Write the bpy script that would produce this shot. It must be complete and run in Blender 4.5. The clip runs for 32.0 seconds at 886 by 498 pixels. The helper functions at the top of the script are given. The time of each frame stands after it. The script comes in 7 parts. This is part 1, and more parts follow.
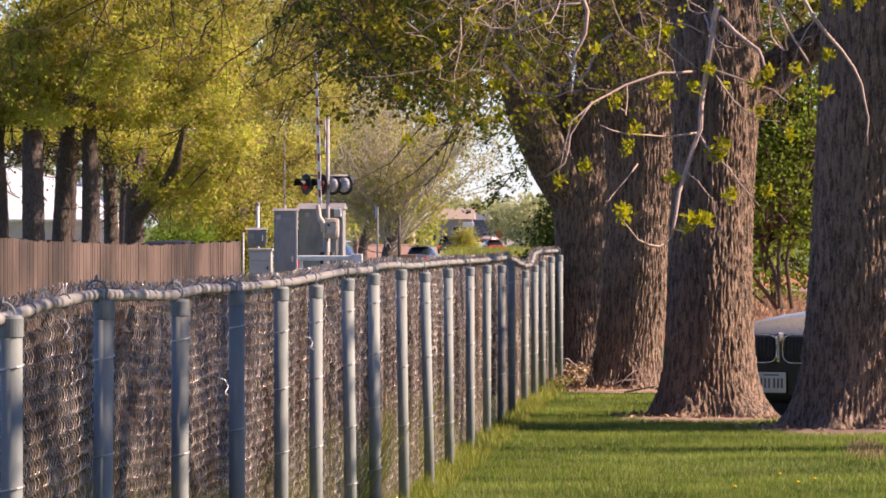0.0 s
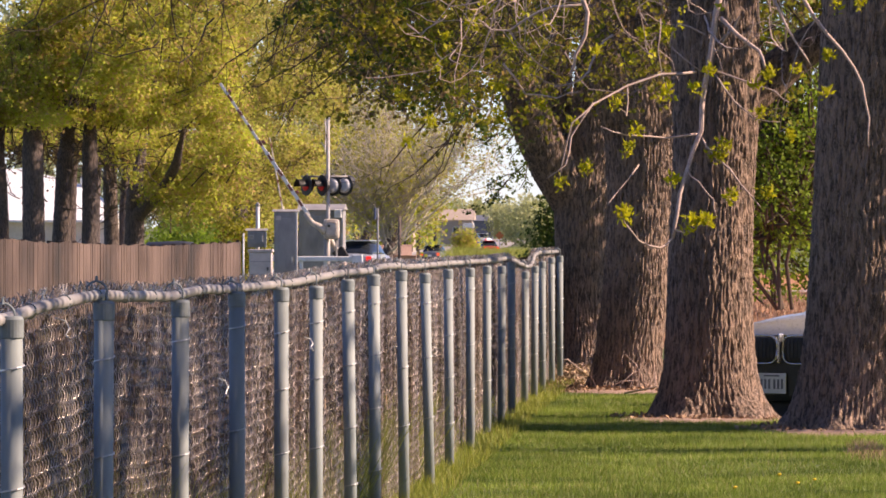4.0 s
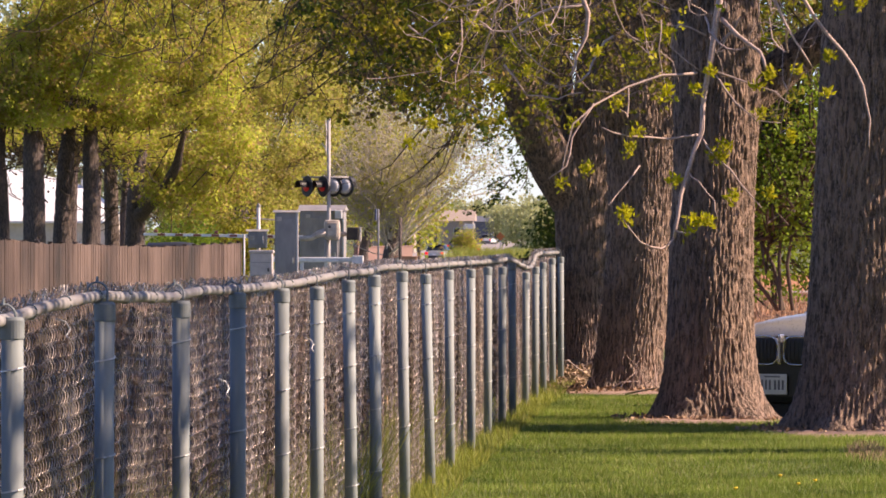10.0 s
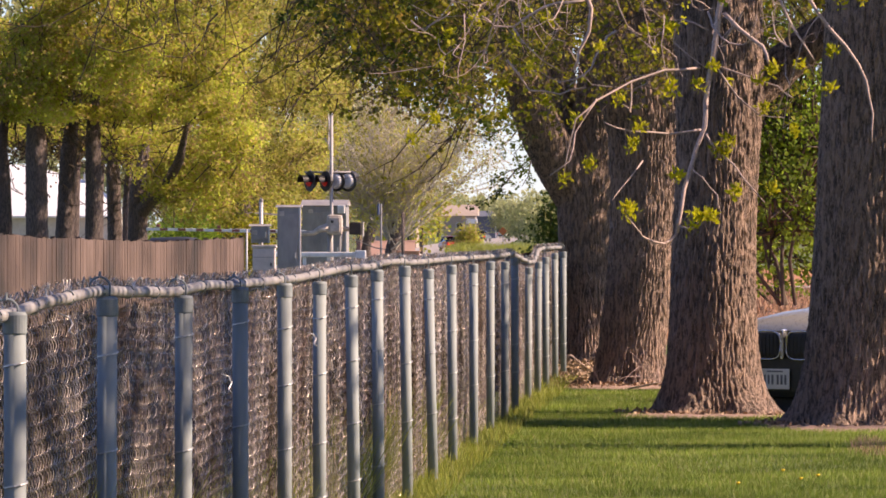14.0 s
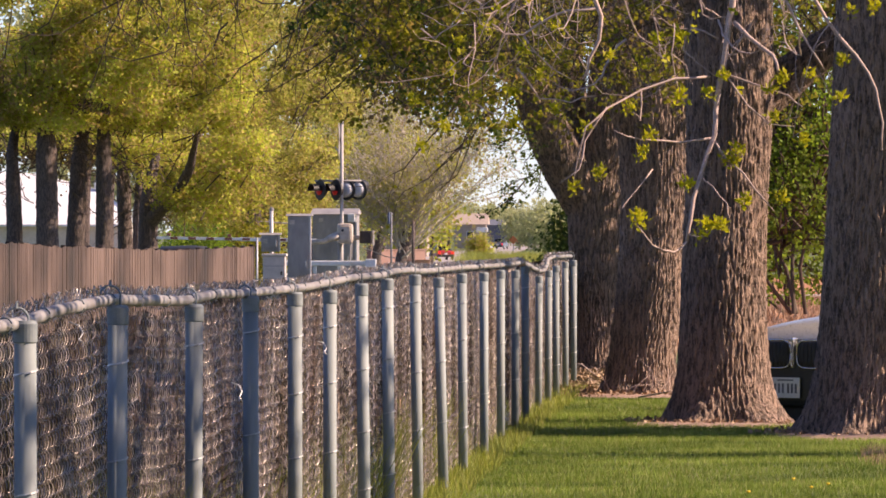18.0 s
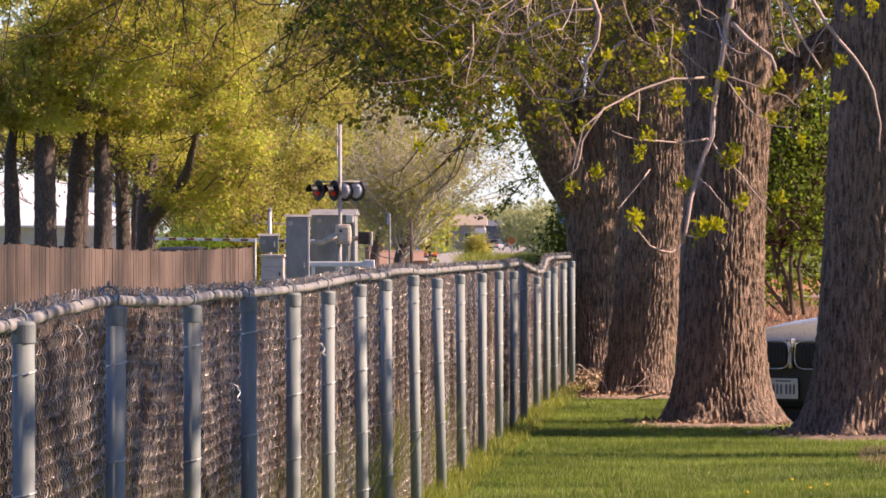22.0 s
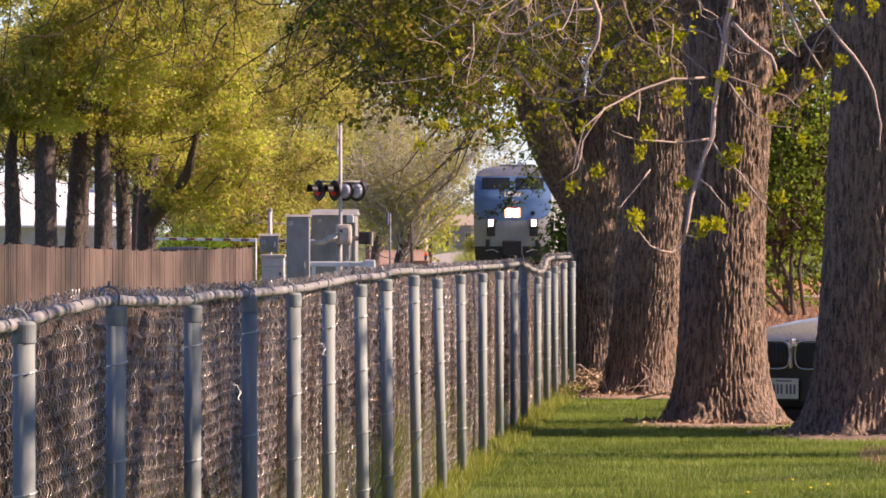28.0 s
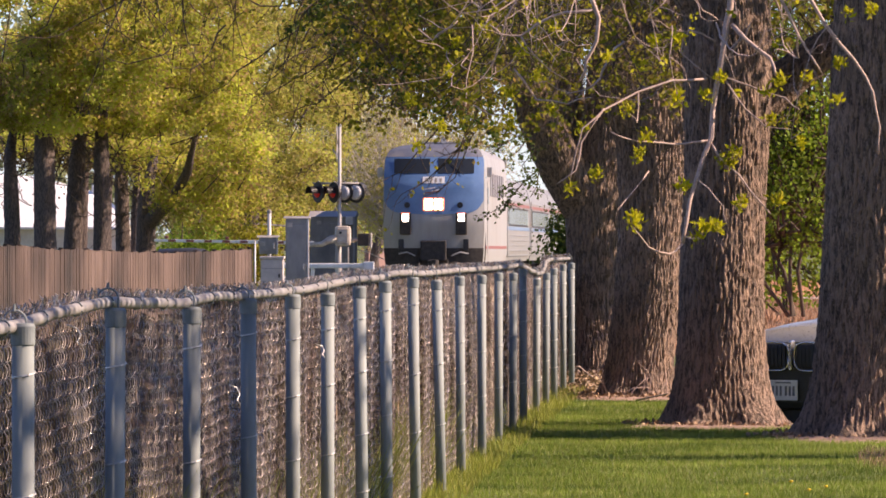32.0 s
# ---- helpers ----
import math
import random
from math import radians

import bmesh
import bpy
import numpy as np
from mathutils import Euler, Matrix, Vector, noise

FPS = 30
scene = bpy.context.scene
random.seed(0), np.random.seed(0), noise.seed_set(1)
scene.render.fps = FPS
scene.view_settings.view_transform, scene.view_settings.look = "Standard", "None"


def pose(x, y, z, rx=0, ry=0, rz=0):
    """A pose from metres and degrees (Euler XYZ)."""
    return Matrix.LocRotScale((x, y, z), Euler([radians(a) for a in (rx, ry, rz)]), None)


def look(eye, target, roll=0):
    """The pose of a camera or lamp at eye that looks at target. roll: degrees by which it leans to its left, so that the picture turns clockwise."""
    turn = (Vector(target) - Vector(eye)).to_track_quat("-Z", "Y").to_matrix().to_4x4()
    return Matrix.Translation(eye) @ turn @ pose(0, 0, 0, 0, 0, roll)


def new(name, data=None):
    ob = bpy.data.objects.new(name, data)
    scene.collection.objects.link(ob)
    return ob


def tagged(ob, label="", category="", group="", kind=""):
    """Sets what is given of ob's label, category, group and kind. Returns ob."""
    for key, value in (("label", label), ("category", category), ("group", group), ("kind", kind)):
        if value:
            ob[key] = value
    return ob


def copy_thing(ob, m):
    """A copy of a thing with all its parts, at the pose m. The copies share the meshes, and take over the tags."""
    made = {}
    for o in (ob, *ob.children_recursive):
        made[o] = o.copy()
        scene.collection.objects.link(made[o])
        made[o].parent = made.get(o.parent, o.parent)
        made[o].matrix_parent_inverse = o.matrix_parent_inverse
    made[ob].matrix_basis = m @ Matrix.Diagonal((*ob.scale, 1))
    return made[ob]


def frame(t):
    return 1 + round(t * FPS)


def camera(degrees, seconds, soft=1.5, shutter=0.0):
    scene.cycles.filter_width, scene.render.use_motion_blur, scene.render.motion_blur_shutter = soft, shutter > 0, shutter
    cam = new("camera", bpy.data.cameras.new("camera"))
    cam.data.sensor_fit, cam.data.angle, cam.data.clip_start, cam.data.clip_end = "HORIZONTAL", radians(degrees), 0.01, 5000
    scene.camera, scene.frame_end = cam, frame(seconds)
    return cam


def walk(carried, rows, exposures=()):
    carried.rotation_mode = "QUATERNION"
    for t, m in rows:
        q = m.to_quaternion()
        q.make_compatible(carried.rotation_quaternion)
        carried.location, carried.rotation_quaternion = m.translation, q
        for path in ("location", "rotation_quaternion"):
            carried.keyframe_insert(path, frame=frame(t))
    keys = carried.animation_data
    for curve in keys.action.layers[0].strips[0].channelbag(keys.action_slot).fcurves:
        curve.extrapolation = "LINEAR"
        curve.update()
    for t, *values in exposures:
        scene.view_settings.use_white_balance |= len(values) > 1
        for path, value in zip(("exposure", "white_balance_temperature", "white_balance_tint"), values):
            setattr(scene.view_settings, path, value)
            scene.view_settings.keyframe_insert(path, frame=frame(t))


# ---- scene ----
EYE = (0, 0, 1.55)
cam = camera(6.276, 32.0, soft=1.7)
walk(cam, [
    (0, look(EYE, (-3.9021, 100, 1.2003))), (0.5, look(EYE, (-3.9021, 100, 1.2003))), (1, look(EYE, (-3.9021, 100, 1.2003))),
    (1.5, look(EYE, (-3.9021, 100, 1.2108))), (2, look(EYE, (-3.9021, 100, 1.2108))), (2.5, look(EYE, (-3.9021, 100, 1.2108))),
    (3, look(EYE, (-3.9021, 100, 1.2108))), (3.5, look(EYE, (-3.9021, 100, 1.2108))), (5.5, look(EYE, (-3.9126, 100, 1.2108))),
    (6, look(EYE, (-3.9100, 100, 1.2108))), (6.5, look(EYE, (-3.9073, 100, 1.2108))), (7, look(EYE, (-3.9047, 100, 1.2110))),
    (7.5, look(EYE, (-3.9073, 100, 1.2110))), (8, look(EYE, (-3.9047, 100, 1.2108))), (8.5, look(EYE, (-3.9126, 100, 1.2110))),
    (9, look(EYE, (-3.9126, 100, 1.2110))), (9.5, look(EYE, (-3.9126, 100, 1.2215))), (10, look(EYE, (-3.9126, 100, 1.2217))),
    (10.5, look(EYE, (-3.9126, 100, 1.2215))), (11, look(EYE, (-3.9126, 100, 1.2217))), (11.5, look(EYE, (-3.9100, 100, 1.2217))),
    (12, look(EYE, (-3.9100, 100, 1.2217))), (12.5, look(EYE, (-3.9100, 100, 1.2217))), (13, look(EYE, (-3.9100, 100, 1.2217))),
    (13.5, look(EYE, (-3.9100, 100, 1.2163))), (14, look(EYE, (-3.9451, 100, 1.1573))), (14.5, look(EYE, (-4.1325, 100, 1.2537))),
    (16.5, look(EYE, (-4.1512, 100, 1.2752))), (17, look(EYE, (-4.1241, 100, 1.2647))), (17.5, look(EYE, (-4.0948, 100, 1.2619))),
    (18, look(EYE, (-4.0734, 100, 1.2647))), (18.5, look(EYE, (-4.0600, 100, 1.2647))), (19, look(EYE, (-4.0547, 100, 1.2647))),
    (19.5, look(EYE, (-4.0517, 100, 1.2752))), (20, look(EYE, (-4.0521, 100, 1.2752))), (20.5, look(EYE, (-4.0519, 100, 1.2752))),
    (21, look(EYE, (-4.0491, 100, 1.2857))), (21.5, look(EYE, (-4.0517, 100, 1.2858))), (22, look(EYE, (-4.0521, 100, 1.2752))),
    (22.5, look(EYE, (-4.0600, 100, 1.2752))), (23, look(EYE, (-4.0600, 100, 1.2752))), (23.5, look(EYE, (-4.0573, 100, 1.2726))),
    (24, look(EYE, (-4.0547, 100, 1.2647))), (24.5, look(EYE, (-4.0573, 100, 1.2752))), (25, look(EYE, (-4.0600, 100, 1.2752))),
    (25.5, look(EYE, (-4.0600, 100, 1.2752))), (27.5, look(EYE, (-4.0600, 100, 1.2752))), (28, look(EYE, (-4.0573, 100, 1.2752))),
    (28.5, look(EYE, (-4.0600, 100, 1.2647))), (29, look(EYE, (-4.0600, 100, 1.2647))), (29.5, look(EYE, (-4.0600, 100, 1.2647))),
    (30, look(EYE, (-4.0573, 100, 1.2647))), (30.5, look(EYE, (-4.0573, 100, 1.2647))), (31, look(EYE, (-4.0521, 100, 1.2647))),
    (31.5, look(EYE, (-4.0521, 100, 1.2647))), (32, look(EYE, (-4.0465, 100, 1.2965))),
], [(0, 0.56, 7700, 30), (32, 0.56, 7700, 30)])

# ---- light ----
SUN = Vector((0.80, 0.0, 0.57)).normalized()
world = bpy.data.worlds.new("sky")
scene.world = world
world.use_nodes = True
sky = world.node_tree.nodes.new("ShaderNodeTexSky")
sky.sky_type, sky.sun_disc = "NISHITA", False
sky.sun_elevation, sky.sun_rotation = math.asin(SUN.z), math.atan2(SUN.x, SUN.y)
sky.air_density, sky.dust_density, sky.ozone_density, sky.altitude = 0.7, 0.1, 5.0, 200
backdrop_light = world.node_tree.nodes["Background"]
backdrop_light.inputs["Strength"].default_value = 0.125
haze = world.node_tree.nodes.new("ShaderNodeMix")
haze.data_type, haze.blend_type = "RGBA", "MULTIPLY"
haze.inputs[0].default_value, haze.inputs[7].default_value = 1.0, (0.89, 0.965, 1.10, 1)
world.node_tree.links.new(sky.outputs[0], haze.inputs[6])
world.node_tree.links.new(haze.outputs[2], backdrop_light.inputs[0])
sun = new("sun", bpy.data.lights.new("sun", "SUN"))
sun.data.energy, sun.data.angle, sun.data.color = 6.0, radians(0.5), (1.0, 0.90, 0.75)
sun.matrix_world = look(tuple(SUN * 60), (0, 0, 0))


# ---- materials ----
def wire(nt, a, b):
    nt.links.new(a, b)


def base_mat(name):
    m = bpy.data.materials.new(name)
    m.use_nodes = True
    nt = m.node_tree
    return m, nt, nt.nodes["Principled BSDF"]


def noise_node(nt, scale, detail=4, stretch=(1, 1, 1), rough=0.6, coord="Object"):
    tc = nt.nodes.new("ShaderNodeTexCoord")
    mp = nt.nodes.new("ShaderNodeMapping")
    mp.inputs["Scale"].default_value = stretch
    n = nt.nodes.new("ShaderNodeTexNoise")
    n.inputs["Scale"].default_value, n.inputs["Detail"].default_value, n.inputs["Roughness"].default_value = scale, detail, rough
    wire(nt, tc.outputs[coord], mp.inputs[0])
    wire(nt, mp.outputs[0], n.inputs["Vector"])
    return n.outputs["Fac"]


def ramp(nt, fac, stops):
    r = nt.nodes.new("ShaderNodeValToRGB")
    el = r.color_ramp.elements
    el[0].position, el[0].color = stops[0][0], (*stops[0][1], 1)
    el[1].position, el[1].color = stops[-1][0], (*stops[-1][1], 1)
    for p, c in stops[1:-1]:
        e = el.new(p)
        e.color = (*c, 1)
    wire(nt, fac, r.inputs[0])
    return r.outputs[0]


def mix(nt, fac, a, b, blend="MIX"):
    n = nt.nodes.new("ShaderNodeMix")
    n.data_type, n.blend_type = "RGBA", blend
    for s, v in ((n.inputs[0], fac), (n.inputs[6], a), (n.inputs[7], b)):
        if isinstance(v, (int, float)):
            s.default_value = v
        elif isinstance(v, tuple):
            s.default_value = (*v, 1)
        else:
            wire(nt, v, s)
    return n.outputs[2]


def math_node(nt, op, a, b=0.0, clamp=False):
    n = nt.nodes.new("ShaderNodeMath")
    n.operation, n.use_clamp = op, clamp
    for s, v in ((n.inputs[0], a), (n.inputs[1], b)):
        if isinstance(v, (int, float)):
            s.default_value = v
        else:
            wire(nt, v, s)
    return n.outputs[0]


def bump(nt, bsdf, height, dist, strength=1.0):
    b = nt.nodes.new("ShaderNodeBump")
    b.inputs["Distance"].default_value, b.inputs["Strength"].default_value = dist, strength
    wire(nt, height, b.inputs["Height"])
    wire(nt, b.outputs[0], bsdf.inputs["Normal"])


def surface(name, c1, c2, scale=8, rough=0.7, metal=0.0, rel=0.003, stretch=(1, 1, 1), stain=None, stain_scale=1.5, vary=0.0, coat=0.0):
    """A plain worn surface: grain between two colours, larger stains, fine relief and a tone of its own for each object."""
    m, nt, b = base_mat(name)
    g = noise_node(nt, scale, 6, stretch)
    col = ramp(nt, g, [(0.3, c1), (0.7, c2)])
    if stain:
        s = noise_node(nt, stain_scale, 5, stretch)
        col = mix(nt, ramp(nt, s, [(0.48, (0, 0, 0)), (0.68, (0.8, 0.8, 0.8))]), col, stain)
    if vary:
        oi = nt.nodes.new("ShaderNodeObjectInfo")
        tone = math_node(nt, "MULTIPLY_ADD", oi.outputs["Random"], 2 * vary)
        tone.node.inputs[2].default_value = 1 - vary
        col = mix(nt, 1.0, col, tone, "MULTIPLY")
    wire(nt, col, b.inputs["Base Color"])
    b.inputs["Metallic"].default_value = metal
    rr = math_node(nt, "MULTIPLY_ADD", g, 0.25)
    rr.node.inputs[2].default_value = rough - 0.12
    wire(nt, rr, b.inputs["Roughness"])
    b.inputs["Coat Weight"].default_value = coat
    if rel:
        bump(nt, b, g, rel)
    return m


def leaf_mat(name, cols, through_=0.45, patch=0.9, lo=(0.72, 0.72, 0.72), hi=(1.2, 1.15, 1.0)):
    """Thin leaves: each leaf has its own tone, and light passes through."""
    m, nt, b = base_mat(name)
    geo = nt.nodes.new("ShaderNodeNewGeometry")
    n = len(cols)
    col = ramp(nt, geo.outputs["Random Per Island"], [(i / (n - 1), c) for i, c in enumerate(cols)])
    big = noise_node(nt, patch, 3)
    col = mix(nt, 1.0, col, ramp(nt, big, [(0.35, lo), (0.65, hi)]), "MULTIPLY")
    wire(nt, col, b.inputs["Base Color"])
    b.inputs["Roughness"].default_value = 0.55
    b.inputs["Specular IOR Level"].default_value = 0.3
    tr = nt.nodes.new("ShaderNodeBsdfTranslucent")
    wire(nt, col, tr.inputs[0])
    mx = nt.nodes.new("ShaderNodeMixShader")
    mx.inputs[0].default_value = through_
    wire(nt, b.outputs[0], mx.inputs[1])
    wire(nt, tr.outputs[0], mx.inputs[2])
    wire(nt, mx.outputs[0], nt.nodes["Material Output"].inputs[0])
    return m


def bark_mat(name, dark, light, crest_fleck):
    """Bark: grain that runs up the trunk, furrow shade put into the colour, pale crests and larger patches."""
    m, nt, b = base_mat(name)
    g = noise_node(nt, 36, 3, (1, 1, 0.2), 0.6)
    fine = noise_node(nt, 120, 5, (1, 1, 0.35), 0.75)
    # dark furrows and light crests: shade of the relief as colour
    col = ramp(nt, g, [(0.40, dark), (0.5, tuple(0.5 * a + 0.5 * c for a, c in zip(dark, light))), (0.58, light)])
    col = mix(nt, ramp(nt, fine, [(0.46, (0, 0, 0)), (0.70, (0.7, 0.7, 0.7))]), col, crest_fleck)
    patch = noise_node(nt, 1.6, 3)
    col = mix(nt, 1.0, col, ramp(nt, patch, [(0.3, (0.78, 0.76, 0.74)), (0.7, (1.12, 1.08, 1.05))]), "MULTIPLY")
    wire(nt, col, b.inputs["Base Color"])
    b.inputs["Roughness"].default_value = 0.72
    h = math_node(nt, "MULTIPLY_ADD", fine, 0.25)
    wire(nt, g, h.node.inputs[2])
    bump(nt, b, h, 0.085)
    return m


def board_mat():
    """Grey-brown weathered boards: stains that run on from board to board, streaks and a tone of its own for each."""
    m, nt, b = base_mat("weathered_board")
    geo = nt.nodes.new("ShaderNodeNewGeometry")

    def spread(stretch, scale, detail):
        mp = nt.nodes.new("ShaderNodeMapping")
        mp.inputs["Scale"].default_value = stretch
        n = nt.nodes.new("ShaderNodeTexNoise")
        n.inputs["Scale"].default_value, n.inputs["Detail"].default_value = scale, detail
        wire(nt, geo.outputs["Position"], mp.inputs[0])
        wire(nt, mp.outputs[0], n.inputs["Vector"])
        return n.outputs["Fac"]

    streak = spread((1, 1, 0.8), 0.9, 4)
    stain = spread((0.3, 0.22, 0.3), 1.0, 4)
    col = ramp(nt, streak, [(0.3, (0.062, 0.043, 0.033)), (0.7, (0.115, 0.083, 0.068))])
    col = mix(nt, 1.0, col, ramp(nt, stain, [(0.38, (0.30, 0.30, 0.29)), (0.5, (0.85, 0.78, 0.74)), (0.62, (1.45, 1.38, 1.34))]), "MULTIPLY")
    oi = nt.nodes.new("ShaderNodeObjectInfo")
    tone = math_node(nt, "MULTIPLY_ADD", oi.outputs["Random"], 0.08)
    tone.node.inputs[2].default_value = 0.96
    col = mix(nt, 1.0, col, tone, "MULTIPLY")
    wire(nt, col, b.inputs["Base Color"])
    b.inputs["Roughness"].default_value = 0.9
    bump(nt, b, streak, 0.004)
    return m


def glow(name, col, strength):
    m, nt, b = base_mat(name)
    b.inputs["Base Color"].default_value = (*col, 1)
    b.inputs["Emission Color"].default_value = (*col, 1)
    b.inputs["Emission Strength"].default_value = strength
    return m


def glass_dark(name, col=(0.02, 0.025, 0.03)):
    m, nt, b = base_mat(name)
    b.inputs["Base Color"].default_value = (*col, 1)
    b.inputs["Roughness"].default_value = 0.06
    return m


M_BARK = bark_mat("bark_furrowed", (0.07, 0.047, 0.033), (0.39, 0.268, 0.197), (0.64, 0.475, 0.385))
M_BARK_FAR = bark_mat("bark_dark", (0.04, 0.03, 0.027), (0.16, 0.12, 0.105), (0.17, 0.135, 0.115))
# twig bark has a pale copy for sunlit twigs, a dark one for shaded
M_TWIG = surface("twig_bark", (0.36, 0.25, 0.213), (0.60, 0.455, 0.395), 60, 0.8, rel=0.001)
M_TWIG_DARK = surface("twig_bark_dark_shaded", (0.045, 0.032, 0.022), (0.12, 0.085, 0.06), 40, 0.85, rel=0.001)
M_LAMP_BACK = surface("lamp_back_paint", (0.40, 0.405, 0.42), (0.50, 0.50, 0.52), 12, 0.5, 0.0, 0.0005)
M_TWIG_PALE = surface("twig_bark_pale", (0.36, 0.31, 0.25), (0.54, 0.48, 0.40), 30, 0.85, rel=0.001)
M_LEAF_NEW = leaf_mat("leaf_new", [(0.38, 0.41, 0.015), (0.58, 0.56, 0.03), (0.46, 0.48, 0.02), (0.62, 0.55, 0.05)], 0.55)
M_LEAF_GREEN = leaf_mat("leaf_green", [(0.035, 0.075, 0.012), (0.07, 0.12, 0.02), (0.10, 0.15, 0.025), (0.05, 0.09, 0.015)])
M_LEAF_OLIVE = leaf_mat("leaf_olive", [(0.16, 0.18, 0.015), (0.32, 0.30, 0.03), (0.23, 0.26, 0.02), (0.28, 0.19, 0.06)], 0.55)
M_LEAF_YELLOW = leaf_mat("leaf_yellow_green", [(0.31, 0.38, 0.05), (0.43, 0.48, 0.075), (0.36, 0.43, 0.06), (0.50, 0.46, 0.12), (0.42, 0.48, 0.085), (0.44, 0.34, 0.16), (0.42, 0.29, 0.14)], 0.62, 0.42, (0.74, 0.66, 0.58), (1.45, 1.42, 1.3))
M_LEAF_BUD = leaf_mat("leaf_bud", [(0.40, 0.42, 0.11), (0.50, 0.48, 0.16), (0.44, 0.45, 0.13), (0.48, 0.40, 0.19)], 0.6, 0.3, (0.75, 0.7, 0.65), (1.3, 1.3, 1.25))
M_LEAF_DULL = leaf_mat("leaf_bronze", [(0.20, 0.14, 0.08), (0.28, 0.20, 0.11), (0.24, 0.21, 0.08), (0.16, 0.11, 0.07)], 0.4)
M_LEAF_MID = leaf_mat("leaf_yellow_brown", [(0.34, 0.40, 0.08), (0.47, 0.50, 0.11), (0.50, 0.41, 0.18), (0.41, 0.46, 0.09), (0.47, 0.37, 0.19)], 0.6, 0.36, (0.48, 0.40, 0.36), (1.35, 1.35, 1.15))
M_LEAF_SHRUB = leaf_mat("leaf_shrub", [(0.13, 0.22, 0.02), (0.19, 0.31, 0.033), (0.24, 0.36, 0.05), (0.14, 0.20, 0.04)], 0.62)
# far leaves: distance haze is put into the colour, paler and greyer
M_LEAF_HAZE = leaf_mat("leaf_haze_tinted", [(0.40, 0.45, 0.22), (0.50, 0.53, 0.27), (0.45, 0.49, 0.27), (0.55, 0.54, 0.31)], 0.5)
M_GRASS = leaf_mat("grass_blade", [(0.12, 0.195, 0.028), (0.205, 0.305, 0.045), (0.15, 0.25, 0.033), (0.35, 0.35, 0.13)], 0.4, 0.8, (0.45, 0.52, 0.45), (1.5, 1.38, 1.4))
M_WEED = leaf_mat("weed_blade", [(0.22, 0.28, 0.04), (0.33, 0.37, 0.07), (0.27, 0.32, 0.06), (0.40, 0.38, 0.13)], 0.4)
M_LITTER = leaf_mat("litter", [(0.26, 0.16, 0.10), (0.46, 0.32, 0.22), (0.36, 0.24, 0.165), (0.15, 0.10, 0.065)], 0.1)
M_GALV = surface("galvanised_post", (0.205, 0.24, 0.238), (0.27, 0.31, 0.305), 14, 0.68, 0.0, 0.001, (1, 1, 0.4), (0.28, 0.31, 0.295), 2.5, 0.12)
M_RAIL = surface("galvanised_rail", (0.20, 0.19, 0.19), (0.36, 0.35, 0.335), 12, 0.6, 0.0, 0.001, (1, 1, 1), (0.13, 0.115, 0.115), 2.6)
M_CAP = surface("cast_cap", (0.175, 0.21, 0.215), (0.245, 0.28, 0.285), 30, 0.68, 0.0, 0.001)
# rust, and bright spots that put sun glints into the wire's colour
M_WIRE = surface("rusted_glint_wire", (0.16, 0.10, 0.07), (0.88, 0.77, 0.66), 5.5, 0.26, 0.75, 0, (1, 1, 1), (0.14, 0.07, 0.045), 1.2)
M_TIE = surface("tie_wire", (0.50, 0.49, 0.47), (0.66, 0.65, 0.63), 30, 0.4, 0.5, 0)
M_BOARD = board_mat()
M_WHITE_METAL = surface("white_sheet_metal", (0.74, 0.75, 0.75), (0.84, 0.84, 0.83), 3, 0.5, rel=0.001, stain=(0.66, 0.65, 0.62))
M_BEIGE = surface("beige_siding", (0.52, 0.47, 0.38), (0.62, 0.57, 0.48), 5, 0.8, rel=0.002, stain=(0.45, 0.41, 0.34))
# brush kept very dark so the gaps behind the mesh look shaded
M_SHADED_BRUSH = leaf_mat("shaded_brush", [(0.032, 0.018, 0.012), (0.05, 0.029, 0.019), (0.037, 0.022, 0.014), (0.032, 0.029, 0.012)], 0.15, 0.6)
M_GREY_PAINT = surface("grey_cabinet_paint", (0.27, 0.25, 0.235), (0.34, 0.32, 0.30), 6, 0.5, 0.0, 0.0005, (1, 1, 0.4), (0.17, 0.165, 0.17), 2)
M_SILVER_PAINT = surface("silver_paint", (0.42, 0.42, 0.42), (0.54, 0.54, 0.53), 8, 0.45, 0.2, 0.0005, (1, 1, 0.5), (0.4, 0.39, 0.37), 2)
M_MAST = surface("weathered_mast", (0.30, 0.29, 0.28), (0.42, 0.40, 0.38), 9, 0.6, 0.1, 0.0005)
M_CREAM = surface("cream_paint", (0.46, 0.40, 0.335), (0.58, 0.51, 0.43), 10, 0.5, 0.0, 0.001, (1, 1, 1), (0.30, 0.24, 0.19), 4)
M_PINK_BOX = surface("faded_pink_white", (0.50, 0.42, 0.39), (0.60, 0.52, 0.49), 7, 0.6, 0.0, 0.0005, (1, 1, 1), (0.42, 0.36, 0.33), 3)
M_WHITE = surface("white_paint", (0.70, 0.70, 0.68), (0.80, 0.80, 0.78), 9, 0.55, 0.0, 0.0005, (1, 1, 1), (0.55, 0.53, 0.49), 3)
M_ARM = surface("weathered_white", (0.72, 0.70, 0.67), (0.80, 0.78, 0.75), 9, 0.6, 0.0, 0.0005)
M_RED = surface("red_sheeting", (0.22, 0.07, 0.06), (0.29, 0.095, 0.075), 12, 0.45, 0.0, 0.0)
M_BLACK = surface("black_enamel", (0.012, 0.012, 0.013), (0.03, 0.03, 0.03), 15, 0.5, 0.0, 0.0005)
M_LENS_RED = glow("red_lens", (0.40, 0.015, 0.015), 0.12)
M_STEEL = surface("rail_steel", (0.16, 0.11, 0.085), (0.28, 0.21, 0.17), 20, 0.5, 0.6, 0.001)
